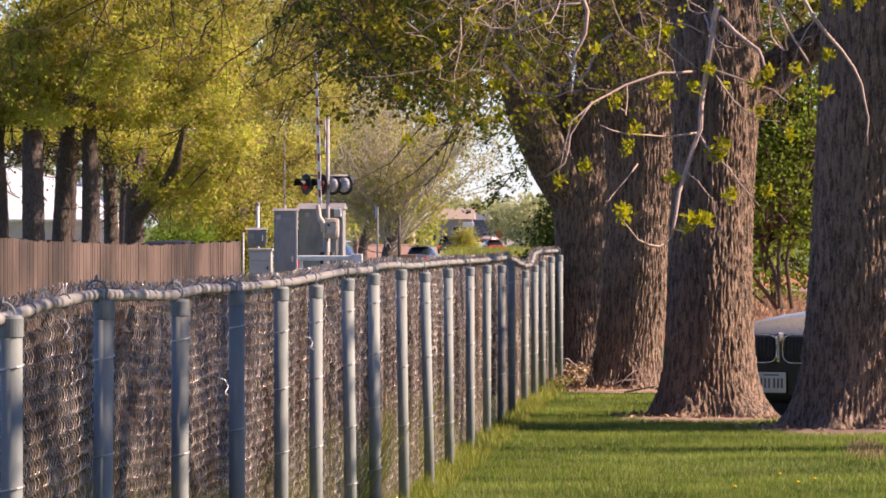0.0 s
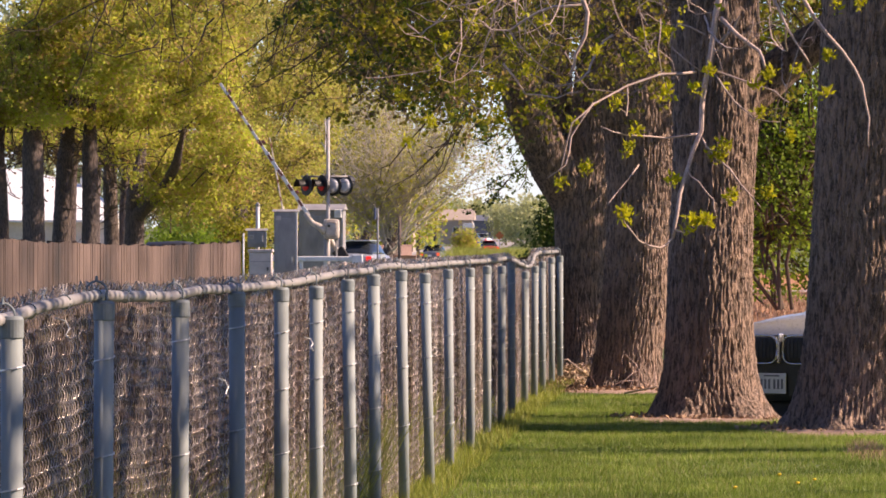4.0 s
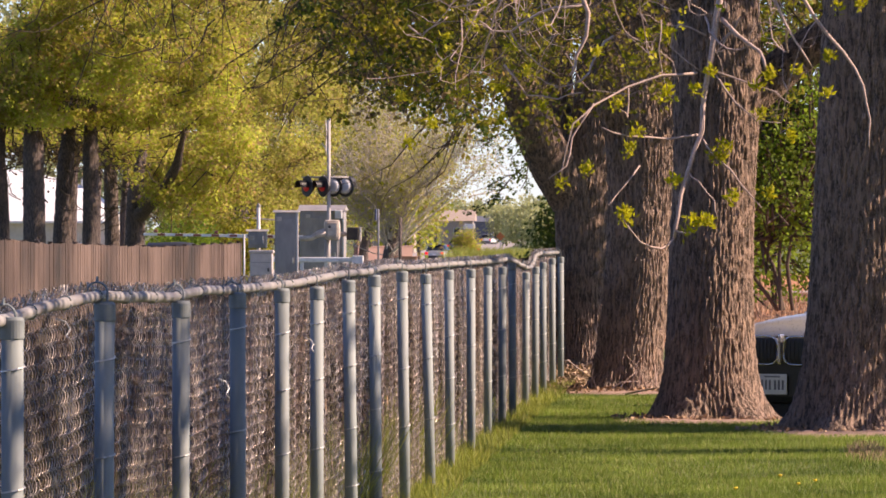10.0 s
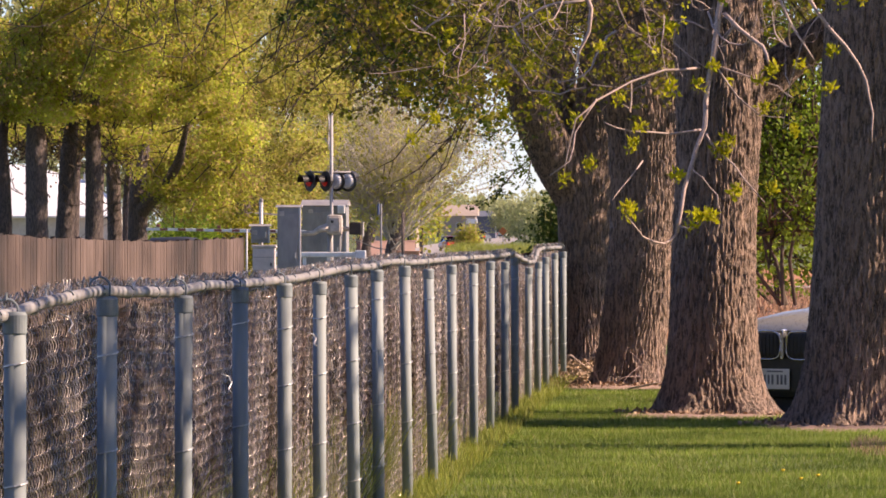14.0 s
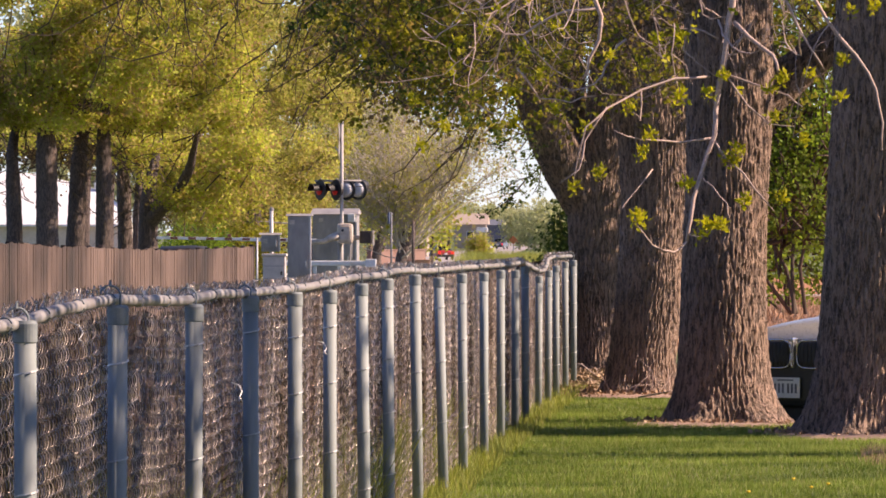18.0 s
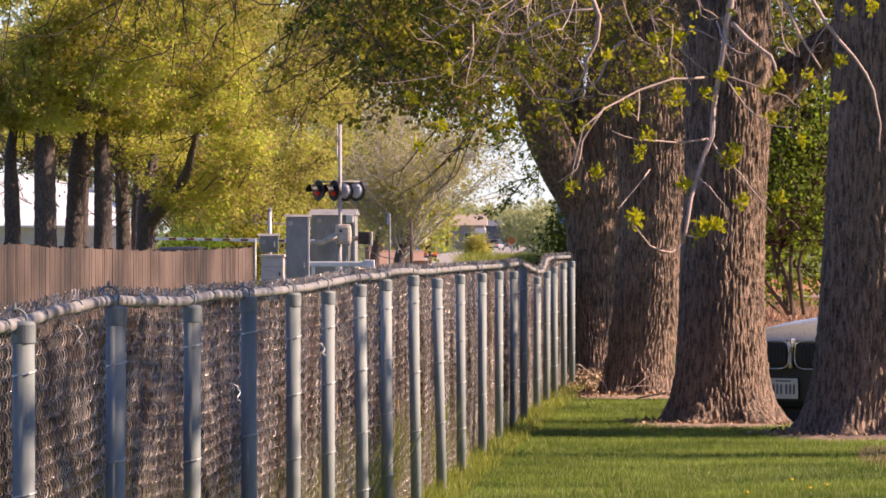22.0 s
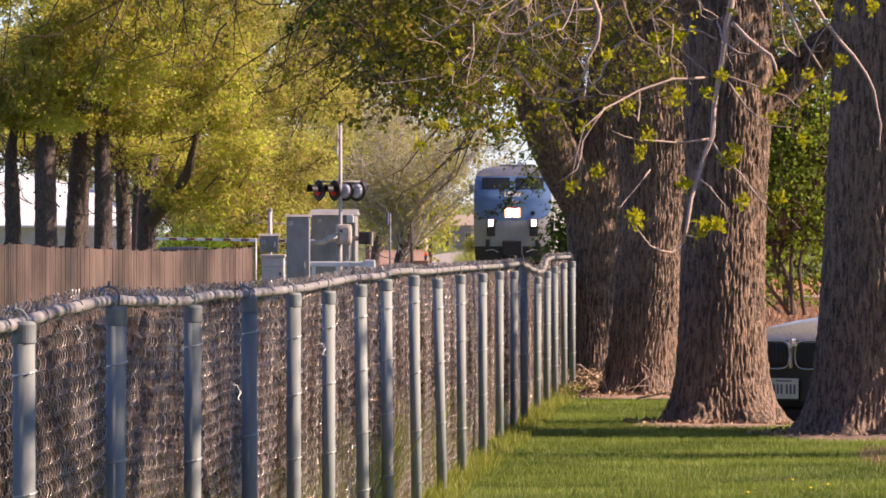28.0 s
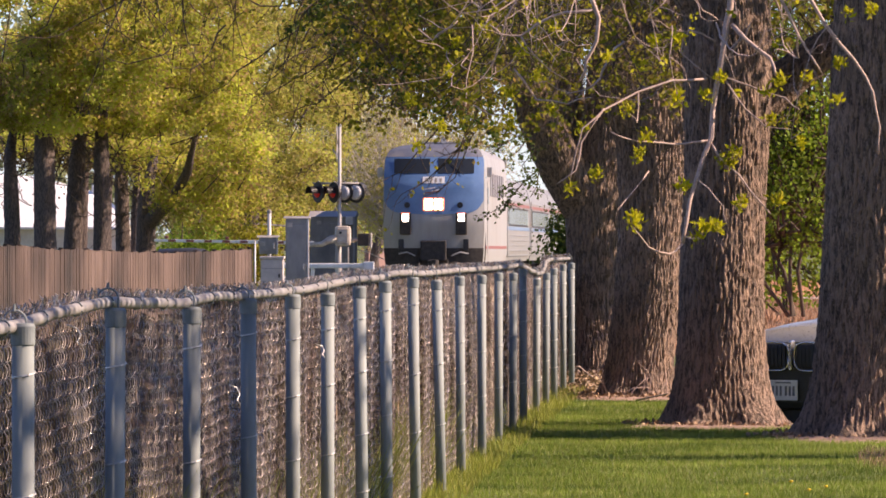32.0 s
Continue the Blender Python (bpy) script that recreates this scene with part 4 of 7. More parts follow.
    line([(0.191, 57, 3.308), (0.391, 57, 2.989), (0.59, 57, 2.75), (0.729, 57, 2.511), (0.777, 57, 2.271), (0.769, 57, 2.08)], 0.016, 0.006)
    line([(-1.283, 57, 3.228), (-1.204, 57, 3.029), (-1.22, 57, 2.869), (-1.291, 57, 2.73), (-1.331, 57, 2.59)], 0.018, 0.010)
    line([(-1.244, 57, 3.089), (-1.443, 57, 3.069), (-1.642, 57, 2.981), (-1.754, 57, 2.901), (-1.889, 57, 2.909), (-1.977, 57, 2.981)], 0.012, 0.005)
    line([(-1.754, 57, 2.901), (-1.642, 57, 2.75), (-1.423, 57, 2.59)], 0.007, 0.004)
    line([(-2.523, 58, 2.974), (-2.421, 58, 2.893), (-2.32, 58, 2.974), (-2.239, 58, 3.034)], 0.007, 0.004)
    line([(-2.081, 57, 2.411), (-1.961, 57, 2.343), (-1.842, 57, 2.359)], 0.006, 0.003)
    line([(-1.802, 57, 2.67), (-1.642, 57, 2.451), (-1.423, 57, 2.423), (-1.244, 57, 2.471)], 0.008, 0.004)
    line([(-1.156, 56.6, 2.385), (-1.314, 56.6, 2.148), (-1.351, 56.5, 1.949), (-1.49, 56.5, 1.85)], 0.008, 0.004)
    for p in ((-0.954, 56.4, 1.617), (-0.931, 56.4, 1.585), (-0.502, 56.5, 1.483), (-0.403, 56.5, 1.562), (-0.356, 56.5, 1.546), (-0.474, 56.5, 1.562), (-0.859, 56.6, 2.187), (-0.912, 56.7, 2.058),
              (-1.013, 56.8, 2.376), (-0.346, 56.9, 2.608), (-0.466, 56.9, 2.489), (-0.238, 56.8, 2.09), (-0.318, 56.8, 2.023), (-0.266, 56.8, 1.999), (-0.604, 56.8, 1.832), (-0.645, 56.9, 2.449), (-1.383, 56.5, 1.823), (-1.211, 56.6, 1.918),
              (-0.016, 56.8, 2.499), (0.071, 56.8, 2.587), (0.012, 56.8, 2.309), (-0.186, 56.7, 1.732), (0.063, 56.6, 1.752), (0.263, 56.9, 2.616), (0.478, 57, 2.451), (0.49, 57, 2.718), (-0.654, 57, 2.889), (-1.642, 57, 2.622),
              (-1.826, 57, 2.295), (-1.742, 57, 2.79), (-2.033, 57, 2.949), (-2.22, 57, 2.845), (-2.535, 57, 2.439), (-2.26, 57, 2.638), (-2.129, 57, 2.471), (-1.834, 57, 2.491), (-2.523, 58, 2.122), (-2.352, 58, 2.264), (-1.144, 57, 2.75), (-0.805, 57, 2.869),
              (0.55, 57, 3.069), (0.71, 57, 3.089), (0.231, 57, 2.172), (-1.531, 57, 2.371), (-1.306, 56.6, 2.247), (-1.503, 57, 2.949), (-0.905, 57, 2.69)):
        bunch(p, int(rng.integers(26, 46)))
    return hang


HANG = build_hanging()


def shrub(label, base, height, radius, seed, mat, leaf, count, low=0.15, group=""):
    """A many-stemmed shrub."""
    ob = thing("shrub", label, "shrub", group)
    rng = np.random.default_rng(seed)
    tw, cs = Tubes(5), []
    b = Vector(base)
    for k in range(4):
        d = Vector((rng.normal(0, 0.3), rng.normal(0, 0.35), 1))
        pts = wander(rng, b + Vector((rng.normal(0, 0.1), rng.normal(0, 0.1), -0.1)), d, height * rng.uniform(0.7, 1.0), 7, 0.16)
        tw.add(pts, height * 0.0065, height * 0.002)
    for p in in_ellipsoid(rng, b + Vector((0, 0, height * (0.5 + low / 2))), (radius, radius, height * (0.5 - low / 2)), count, 0.3):
        cs.append(p)
        if rng.random() < 0.4:
            q = Vector(p)
            tw.add([b.lerp(q, 0.45) + Vector((0, 0, 0.1 * height)), b.lerp(q, 0.75) + Vector(rng.normal(0, 0.05 * height, 3)), q], height * 0.006, height * 0.002)
    tw.make("stem_growth", M_TWIG_DARK, ob)
    leaves("foliage", clump_points(rng, cs, 34, leaf * 2.6), leaf, rng, mat, ob)
    return ob


shrub("green leafy small tree growing out of orange-brown soil", (0.517, 172, -0.218), 7.2, 1.7, 41, M_LEAF_SHRUB, 0.10, 420, 0.14)
shrub("green leafy shrub behind the lawn trees", (3.6, 196, -0.75), 6.2, 1.9, 42, M_LEAF_SHRUB, 0.11, 300, 0.05)
shrub("green leafy shrub behind the lawn trees", (-1.2, 190, -0.75), 6.8, 2.0, 44, M_LEAF_SHRUB, 0.11, 300, 0.05)
shrub("green leafy shrub behind the lawn trees", (0.4, 214, -0.75), 5.5, 2.2, 45, M_LEAF_SHRUB, 0.12, 300, 0.03)
shrub("dense dark green shrub beside the railway", (-3.025, 128, -0.72), 2.85, 0.5, 43, M_LEAF_GREEN, 0.06, 230, 0.12)


# ---- parked car behind the trees ----
def wheel(parent, c, r, w, rim=M_CAR_SILVER):
    ob = part("wheel", tube([(c[0] - w / 2, c[1], c[2]), (c[0] - w / 2 + 0.02, c[1], c[2]), (c[0] + w / 2 - 0.02, c[1], c[2]), (c[0] + w / 2, c[1], c[2])], [r * 0.92, r, r, r * 0.92], 20), M_RUBBER, parent, smooth=True)
    part("rim", tube([(c[0] - w / 2 - 0.01, c[1], c[2]), (c[0] + w / 2 + 0.01, c[1], c[2])], r * 0.62, 16), rim, ob)
    return ob


def loft(bm, rows):
    """Skin between rows of equally many points."""
    vs = [[bm.verts.new(p) for p in r] for r in rows]
    for a, b in zip(vs, vs[1:]):
        for k in range(len(a) - 1):
            bm.faces.new((a[k], a[k + 1], b[k + 1], b[k]))
    return vs


def body_section(w, z0, zs, z1, n=12):
    """Half-rounded section of a car: x, z pairs from one side over the top to the other."""
    pts = [(-w * 0.94, z0), (-w, (z0 + zs) / 2), (-w, zs)]
    for a in np.linspace(0, math.pi, n):
        pts.append((-w * 0.98 * math.cos(a) * (1 - 0.04 * math.sin(a)), zs + (z1 - zs) * math.sin(a) ** 0.55))
    pts += [(w, zs), (w, (z0 + zs) / 2), (w * 0.94, z0)]
    return pts


def parked_car():
    car = thing("car", "silver car with a dark split grille parked nose out between trees", "car", loc=(0.216, 67.0, -0.19), rz=-38)
    bm = bmesh.new()
    rows = []
    for y, w, zs, z1 in ((0.06, 0.80, 0.62, 0.80), (0.12, 0.84, 0.66, 0.86), (0.3, 0.87, 0.72, 0.92), (0.7, 0.89, 0.78, 0.98), (1.25, 0.90, 0.82, 1.03)):
        rows.append([(x, y, z) for x, z in body_section(w, 0.30, zs, z1)])
    loft(bm, rows)
    part("hood", bm, M_CARHOOD, car, "dusty silver hood", True)
    bm = bmesh.new()
    loft(bm, [[(x, y, z) for x, z in body_section(w, 0.25, zs, z1)] for y, w, zs, z1 in ((1.25, 0.90, 0.84, 1.03), (2.0, 0.90, 0.9, 1.44), (2.6, 0.90, 0.9, 1.50), (3.4, 0.90, 0.9, 1.46), (4.2, 0.89, 0.9, 1.05), (4.6, 0.84, 0.7, 0.95))])
    part("body", bm, M_CARHOOD, car, "", True)
    part("bumper", box((0, 0.08, 0.47), (1.66, 0.22, 0.46), 0.06), M_CARDARK, car, "dark bumper")
    for s in (-1, 1):
        g = part("grille", box((s * 0.185 - 0.005, -0.015, 0.68), (0.30, 0.10, 0.225), 0.045), M_BLACK, car, "dark rounded grille half")
        ringp = [(s * 0.185 - 0.005 + 0.155 * math.copysign(abs(math.cos(a)) ** 0.6, math.cos(a)), -0.055, 0.68 + 0.118 * math.copysign(abs(math.sin(a)) ** 0.6, math.sin(a))) for a in np.linspace(0, 2 * math.pi, 25)]
        part("chrome_frame", tube(ringp, 0.009, 6), M_CHROME, g, "chrome frame", True)
        for k in range(7):
            part("slat", box((s * 0.185 - 0.12 + k * 0.04, -0.066, 0.68), (0.006, 0.008, 0.19)), M_CARDARK, g)
        part("headlight", box((s * 0.60, 0.02, 0.68), (0.36, 0.14, 0.16), 0.05), M_GLASS, car)
    part("centre_bar", box((-0.005, -0.05, 0.69), (0.03, 0.06, 0.25), 0.01), M_CHROME, car, "chrome bar")
    plate = part("number_plate", box((-0.09, -0.05, 0.40), (0.29, 0.015, 0.17), 0.008), M_WHITE, car, "white plate with dark unreadable marks")
    for k, x in enumerate((-0.195, -0.155, -0.115, -0.06, -0.02, 0.02)):
        part("mark", box((x, -0.0600, 0.395), (0.020, 0.004, 0.080)), M_ROOF_GREY, plate)
    part("mark", box((-0.09, -0.0600, 0.463), (0.16, 0.004, 0.012)), M_ROOF_GREY, plate)
    # black block in place of the shadow below the bumper
    part("underbody_shadow", box((0, 0.3, 0.14), (1.6, 0.5, 0.24), 0.04), M_BLACK, car, "black block standing in for the shadow under the car")
    part("windscreen", box((0, 1.75, 1.23), (1.35, 0.03, 0.5), 0.01, Matrix.Rotation(radians(-58), 3, "X")), M_GLASS, car)
    for x in (-0.80, 0.80):
        for y in (0.85, 3.55):
            wheel(car, (x, y, 0.31), 0.31, 0.2)


parked_car()


# ---- wooden board fence beyond the track ----
def board_fence():
    """A long board fence that runs on beside the railway, in panels between posts."""
    ob = thing("board_fence", "weathered brown wooden board fence with an uneven top", "fence")
    rng = np.random.default_rng(51)
    (x0, y0), (x1, y1) = (-15.50, 158.0), (-13.80, 215.0)
    ys = [158, 163, 171, 178, 187, 196, 205, 212, 215]
    zs = [1.235, 1.215, 1.13, 1.09, 1.01, 0.97, 1.0, 1.01, 1.03]
    turn = math.atan2(y1 - y0, x1 - x0)
    total, panels, per = math.hypot(x1 - x0, y1 - y0), 24, 12
    w = total / panels
    sag = rng.normal(0, 0.012, panels + 1)
    me = None
    for k in range(panels):
        for i in range(per):
            t = (i + 0.5) / per
            yw = y0 + (y1 - y0) * (k + t) / panels
            top = float(np.interp(yw, ys, zs)) + sag[k] * (1 - t) + sag[k + 1] * t - 0.02 * math.sin(math.pi * t) + rng.normal(0, 0.007)
            if me is None:
                p = part("board", box((0, 0, 0.5), (w / per * 1.004, 0.022, 1.0)), M_BOARD, ob)
                me = p.data
            else:
                p = new("board", me)
                p.parent = ob
            p.matrix_basis = pose(x0 + (x1 - x0) * (k + t) / panels + rng.normal(0, 0.004), yw, -0.95, 0, 0, math.degrees(turn)) @ Matrix.Diagonal((1, 1, top + 0.95, 1))
    for k in range(panels + 1):
        x, y = x0 + (x1 - x0) * k / panels, y0 + (y1 - y0) * k / panels
        top = float(np.interp(y, ys, zs)) + 0.015 + abs(rng.normal(0, 0.012))
        part("fence_post", box((x - 0.07, y, (top - 0.9) / 2), (0.1, 0.1, top + 0.9), 0.006), M_BOARD, ob)
    for z in (-0.4, 0.2, 0.7):
        part("cross_rail", box(((x0 + x1) / 2 - 0.04, (y0 + y1) / 2, z), (total, 0.04, 0.09), 0.0, Matrix.Rotation(turn, 3, "Z")), M_BOARD, ob)
    p = thing("pipe_post", "thin pale metal pipe post at the end of a board fence", "post")
    part("pipe", tube([(-13.78, 216.0, -0.85), (-13.78, 216.0, 1.235)], 0.026, 10), M_SILVER_PAINT, p, smooth=True)


board_fence()


# ---- row of trees on the far side ----
def far_tree(label, base, lean, r, fork, seed, cc, cr, clumps, per, leaf, mat=M_LEAF_YELLOW, extra=(), group="trees beyond the board fence"):
    t = thing("tree", label, "tree", group)
    rng = np.random.default_rng(seed)
    x, y, z = base
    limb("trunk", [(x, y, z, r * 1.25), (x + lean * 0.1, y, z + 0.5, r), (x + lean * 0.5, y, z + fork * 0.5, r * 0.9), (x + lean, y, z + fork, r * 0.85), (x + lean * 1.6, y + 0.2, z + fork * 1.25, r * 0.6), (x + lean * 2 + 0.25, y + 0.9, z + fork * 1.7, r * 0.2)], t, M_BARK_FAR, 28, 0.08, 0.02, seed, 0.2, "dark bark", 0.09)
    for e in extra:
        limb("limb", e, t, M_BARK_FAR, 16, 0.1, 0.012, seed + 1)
    CANOPY.append((t, x, y, z + fork))
    return t


CANOPY = []


def canopy(x0, x1, y0, y1, ztop, lower, n, per, spread, leaf, mat, seed, gaps=0.35, deep=-9.0):
    """Clumps of leaves over a row of trees; each clump belongs to the nearest trunk."""
    rng = np.random.default_rng(seed)
    trees = CANOPY[:]
    CANOPY.clear()
    held = {k: [] for k in range(len(trees))}
    while n > 0:
        x, y = rng.uniform(x0, x1), rng.uniform(y0, y1)
        z = lower(x) + rng.normal(0, 0.3) + (ztop - lower(x)) * rng.random() ** 1.25
        if z < deep:
            y += y1 - y0
        if noise.noise((x * 0.55 + seed, y * 0.4, z * 0.7)) < -gaps + 0.25 * rng.random():
            continue
        n -= 1
        k = min(range(len(trees)), key=lambda i: abs(trees[i][1] - x) + 0.3 * abs(trees[i][2] - y))
        held[k].append((x, y, z))
    for k, (t, tx, ty, tz) in enumerate(trees):
        pts = held[k]
        if not pts:
            continue
        tw = Tubes(4)
        for i, p in enumerate(pts):
            if i % 22 == 0:
                b = Vector(p)
                a = Vector((tx, ty, tz)).lerp(b, rng.uniform(0.55, 0.85)) + Vector(rng.normal(0, 0.3, 3))
                a.z = min(a.z, b.z) - rng.uniform(0, 0.5)
                mid = a.lerp(b, 0.5) + Vector(rng.normal(0, 0.2, 3)) + Vector((0, 0, 0.25))
                tw.add([a, mid, mid.lerp(b, 0.6) + Vector(rng.normal(0, 0.15, 3)), b, b + Vector((rng.normal(0, 0.5), 0, rng.normal(0, 0.3)))], 0.028, 0.006)
                # fine bare growth under the leaves
                for _ in range(3):
                    s = Vector((tx + rng.normal(0, 0.8), ty + rng.uniform(0.3, 3.0), tz + rng.uniform(-1.0, 1.6)))
                    tw.add(wander(rng, s, Vector((rng.normal(0, 0.8), rng.normal(0, 0.4), rng.uniform(-0.5, 1))), rng.uniform(0.7, 1.8), 5, 0.3), 0.02, 0.007)
        tw.make("branchwork", M_TWIG_DARK, t)
        leaves("crown", clump_points(rng, pts, per, spread), leaf, rng, mat, t)


GZ = -0.75


def back_growth():
    """Brown, barely leafed trees in the shade behind the row."""
    for k, x in enumerate((-24.954, -23.214, -22.243, -21.107, -20.337)):
        t = thing("tree", "barely leafed brown tree in the shade behind the row", "tree", "bare trees behind the row")
        rng = np.random.default_rng(260 + k)
        y = 256 + 2.2 * (k % 3)
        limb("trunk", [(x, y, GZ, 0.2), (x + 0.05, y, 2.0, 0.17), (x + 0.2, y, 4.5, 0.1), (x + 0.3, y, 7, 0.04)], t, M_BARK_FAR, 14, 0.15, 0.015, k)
        tw, store = Tubes(4), []
        for _ in range(95):
            s = Vector((x + rng.normal(0, 0.35), y + rng.normal(0, 0.5), rng.uniform(3.5, 6.5)))
            pts = wander(rng, s, Vector((rng.normal(0, 1), rng.normal(0, 0.5), rng.uniform(-0.2, 1.2))), rng.uniform(0.9, 2.2), 6, 0.25)
            tw.add(pts, 0.035, 0.012)
            store += [p for p in pts[1:]]
        tw.make("branchwork", M_TWIG_DARK, t)
        leaves("foliage", clump_points(rng, [tuple(p) for p in store], 13, 0.24), 0.11, rng, M_LEAF_DULL, t)


far_tree("tall tree with a dark trunk and yellow-green spring leaves", (-22.208, 237, GZ), -0.1, 0.26, 3.6, 61, (-21.772, 232, 7.4), (3.0, 3.0, 3.6), 150, 60, 0.11)
far_tree("tall tree with a dark trunk and yellow-green spring leaves", (-21.19, 236, GZ), -0.05, 0.36, 4.4, 62, (-20.992, 235, 7.2), (3.2, 3.2, 3.5), 170, 60, 0.11)
far_tree("tall tree with a dark trunk and yellow-green spring leaves", (-20.828, 240, GZ), 0.2, 0.29, 4.2, 63, (-20.006, 240, 7.4), (3.0, 3.2, 3.7), 160, 60, 0.11)
far_tree("tall tree with a dark trunk and yellow-green spring leaves", (-19.706, 238, GZ), -0.02, 0.27, 4.4, 64, (-18.507, 237, 7.0), (3.0, 3.0, 3.5), 170, 60, 0.11)
far_tree("tall tree with a dark trunk and yellow-green spring leaves", (-19.68, 246, GZ), -0.1, 0.24, 4.0, 65, (-17.925, 244, 6.9), (3.2, 3.0, 3.6), 170, 60, 0.11)
far_tree("tree with a dark forked trunk and yellow-green leaves", (-18.828, 243, GZ), 0.05, 0.33, 2.9, 66, (-16.857, 241, 6.6), (2.9, 3.0, 3.3), 170, 60, 0.11,
    extra=[[(-18.76, 243, 1.652, 0.24), (-18.315, 242.5, 2.11, 0.2), (-17.888, 242, 2.447, 0.17), (-17.392, 241, 3.252, 0.14), (-16.985, 240, 4.756, 0.03)]])
canopy(-23.236, -15.115, 233.5, 241, 8.9, lambda x: float(np.interp(x, [-23.236, -22.242, -21.081, -19.756, -18.264, -17.435, -16.275, -15.115], [4.218, 4.467, 4.4, 3.9, 2.7, 1.75, 1.95, 3.3])), 1950, 66, 0.16, 0.092, M_LEAF_YELLOW, 161, 0.12, 4.467)
back_growth()
far_tree("leafy yellow-green tree behind the railway signal", (-19.343, 300, -0.8), 0.1, 0.3, 3.0, 67, (-19.762, 300, 5.2), (3.4, 3.2, 5.0), 260, 60, 0.12, group="trees behind the crossing")
far_tree("leafy yellow-green tree behind the railway signal", (-18.738, 330, -0.85), 0.1, 0.3, 3.2, 68, (-19.315, 330, 5.0), (2.9, 3.2, 5.3), 240, 60, 0.12, group="trees behind the crossing")
far_tree("leafy yellow-green tree behind the railway signal", (-22.372, 310, -0.8), 0.1, 0.3, 3.2, 69, (-22.589, 310, 6.0), (3.2, 3.2, 5.0), 240, 60, 0.12, group="trees behind the crossing")
canopy(-23.825, -15.971, 298, 318, 10.2, lambda x: float(np.interp(x, [-23.825, -22.08, -19.462, -17.935, -17.062, -15.971], [2.881, 1.354, 1.026, 1.354, 2.881, 6.808])), 2000, 62, 0.2, 0.11, M_LEAF_MID, 162, 0.0)
shrub("low bright green bush behind a board fence", (-19.344, 272, GZ), 2.3, 1.3, 70, M_LEAF_SHRUB, 0.12, 120, 0.05)
shrub("dark green bush behind a board fence", (-18.609, 281, GZ), 2.6, 1.6, 71, M_LEAF_OLIVE, 0.12, 140, 0.05)


def airy_tree(u=-18.434, d=400.0, seed=81, low=0.9, reach=1.0, count=84, leaf=None):
    t = thing("tree", "open tree with thin bare branches and pale yellow buds", "tree")
    rng = np.random.default_rng(seed)
    base = Vector((u, d, -1.1))
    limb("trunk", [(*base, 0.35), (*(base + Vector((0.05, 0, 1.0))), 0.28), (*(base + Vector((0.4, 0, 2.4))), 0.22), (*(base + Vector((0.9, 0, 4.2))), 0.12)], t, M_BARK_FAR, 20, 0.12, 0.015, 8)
    tw, store = Tubes(4), []
    for k in range(count):
        a = rng.uniform(-1.1, 1.2)
        start = base + Vector((rng.uniform(0, 0.4), rng.normal(0, 0.2), rng.uniform(low, low + 2.1)))
        d_ = Vector((math.sin(a), rng.normal(0, 0.4), math.cos(a) * 1.1))
        pts = wander(rng, start, d_, reach * rng.uniform(3.5, 8.5), 8, 0.13, 0.01)
        keep = [q for q in pts if q.x < -17.622 or q.z > 2.641]
        pts = keep if len(keep) > 3 else pts[:4]
        tw.add(pts, rng.uniform(0.025, 0.06), 0.012)
        for q in pts[2:]:
            for _ in range(3):
                side = wander(rng, q, (pts[-1] - pts[0]).normalized() + rand_dir(rng) * 0.9, rng.uniform(0.5, 1.7), 4, 0.2)
                tw.add(side, 0.018, 0.008)
                for s in side[1:]:
                    for _ in range(3):
                        q2 = s + Vector(rng.normal(0, 0.16, 3))
                        if rng.random() < 0.5 and (q2.x < -17.818 or q2.z > 1.298):
                            store.append(tuple(q2))
    tw.make("branchwork", M_TWIG_PALE, t)
    leaves("foliage", store, 0.12, rng, leaf or M_LEAF_BUD, t)


airy_tree()
airy_tree(-20.482, 452.0, 82, 3.4, 1.0, 50, M_LEAF_OLIVE)
airy_tree(-23.073, 470.0, 83, 3.0, 0.9, 60, M_LEAF_OLIVE)


def far_woods(name, label, u_list, seed, leaf, mat):
    """A far wood: many crowns in one sheet of leaves, with trunks."""
    rng = np.random.default_rng(seed)
    cs, tw = [], Tubes(5)
    for x, y, w, h in u_list:
        z = float(ground_z(x, y))
        tw.add([Vector((x, y, z)), Vector((x, y, z + h * 0.5))], w * 0.07, w * 0.04)
        cs.append(in_ellipsoid(rng, (x, y, z + h * 0.55), (w, w * 0.7, h * 0.46), 130, 0.3))
    ob = tagged(new(name), label, "woods", kind="stuff")
    leaves("crown", clump_points(rng, np.concatenate(cs), 20, 0.55), leaf, rng, mat, ob)
    tw.make("trunk_growth", M_BARK_FAR, ob)


far_woods("distant_woods", "green woods far beyond the road, haze put into their pale colour",
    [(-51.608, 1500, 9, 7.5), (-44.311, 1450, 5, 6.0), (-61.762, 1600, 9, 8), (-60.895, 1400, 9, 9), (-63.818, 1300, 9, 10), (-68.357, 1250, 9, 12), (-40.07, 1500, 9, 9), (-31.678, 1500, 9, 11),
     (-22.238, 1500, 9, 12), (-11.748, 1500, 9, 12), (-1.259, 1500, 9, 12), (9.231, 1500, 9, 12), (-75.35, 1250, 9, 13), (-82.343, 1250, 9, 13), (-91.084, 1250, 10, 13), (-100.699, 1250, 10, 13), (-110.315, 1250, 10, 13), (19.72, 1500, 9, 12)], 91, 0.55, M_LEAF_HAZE)
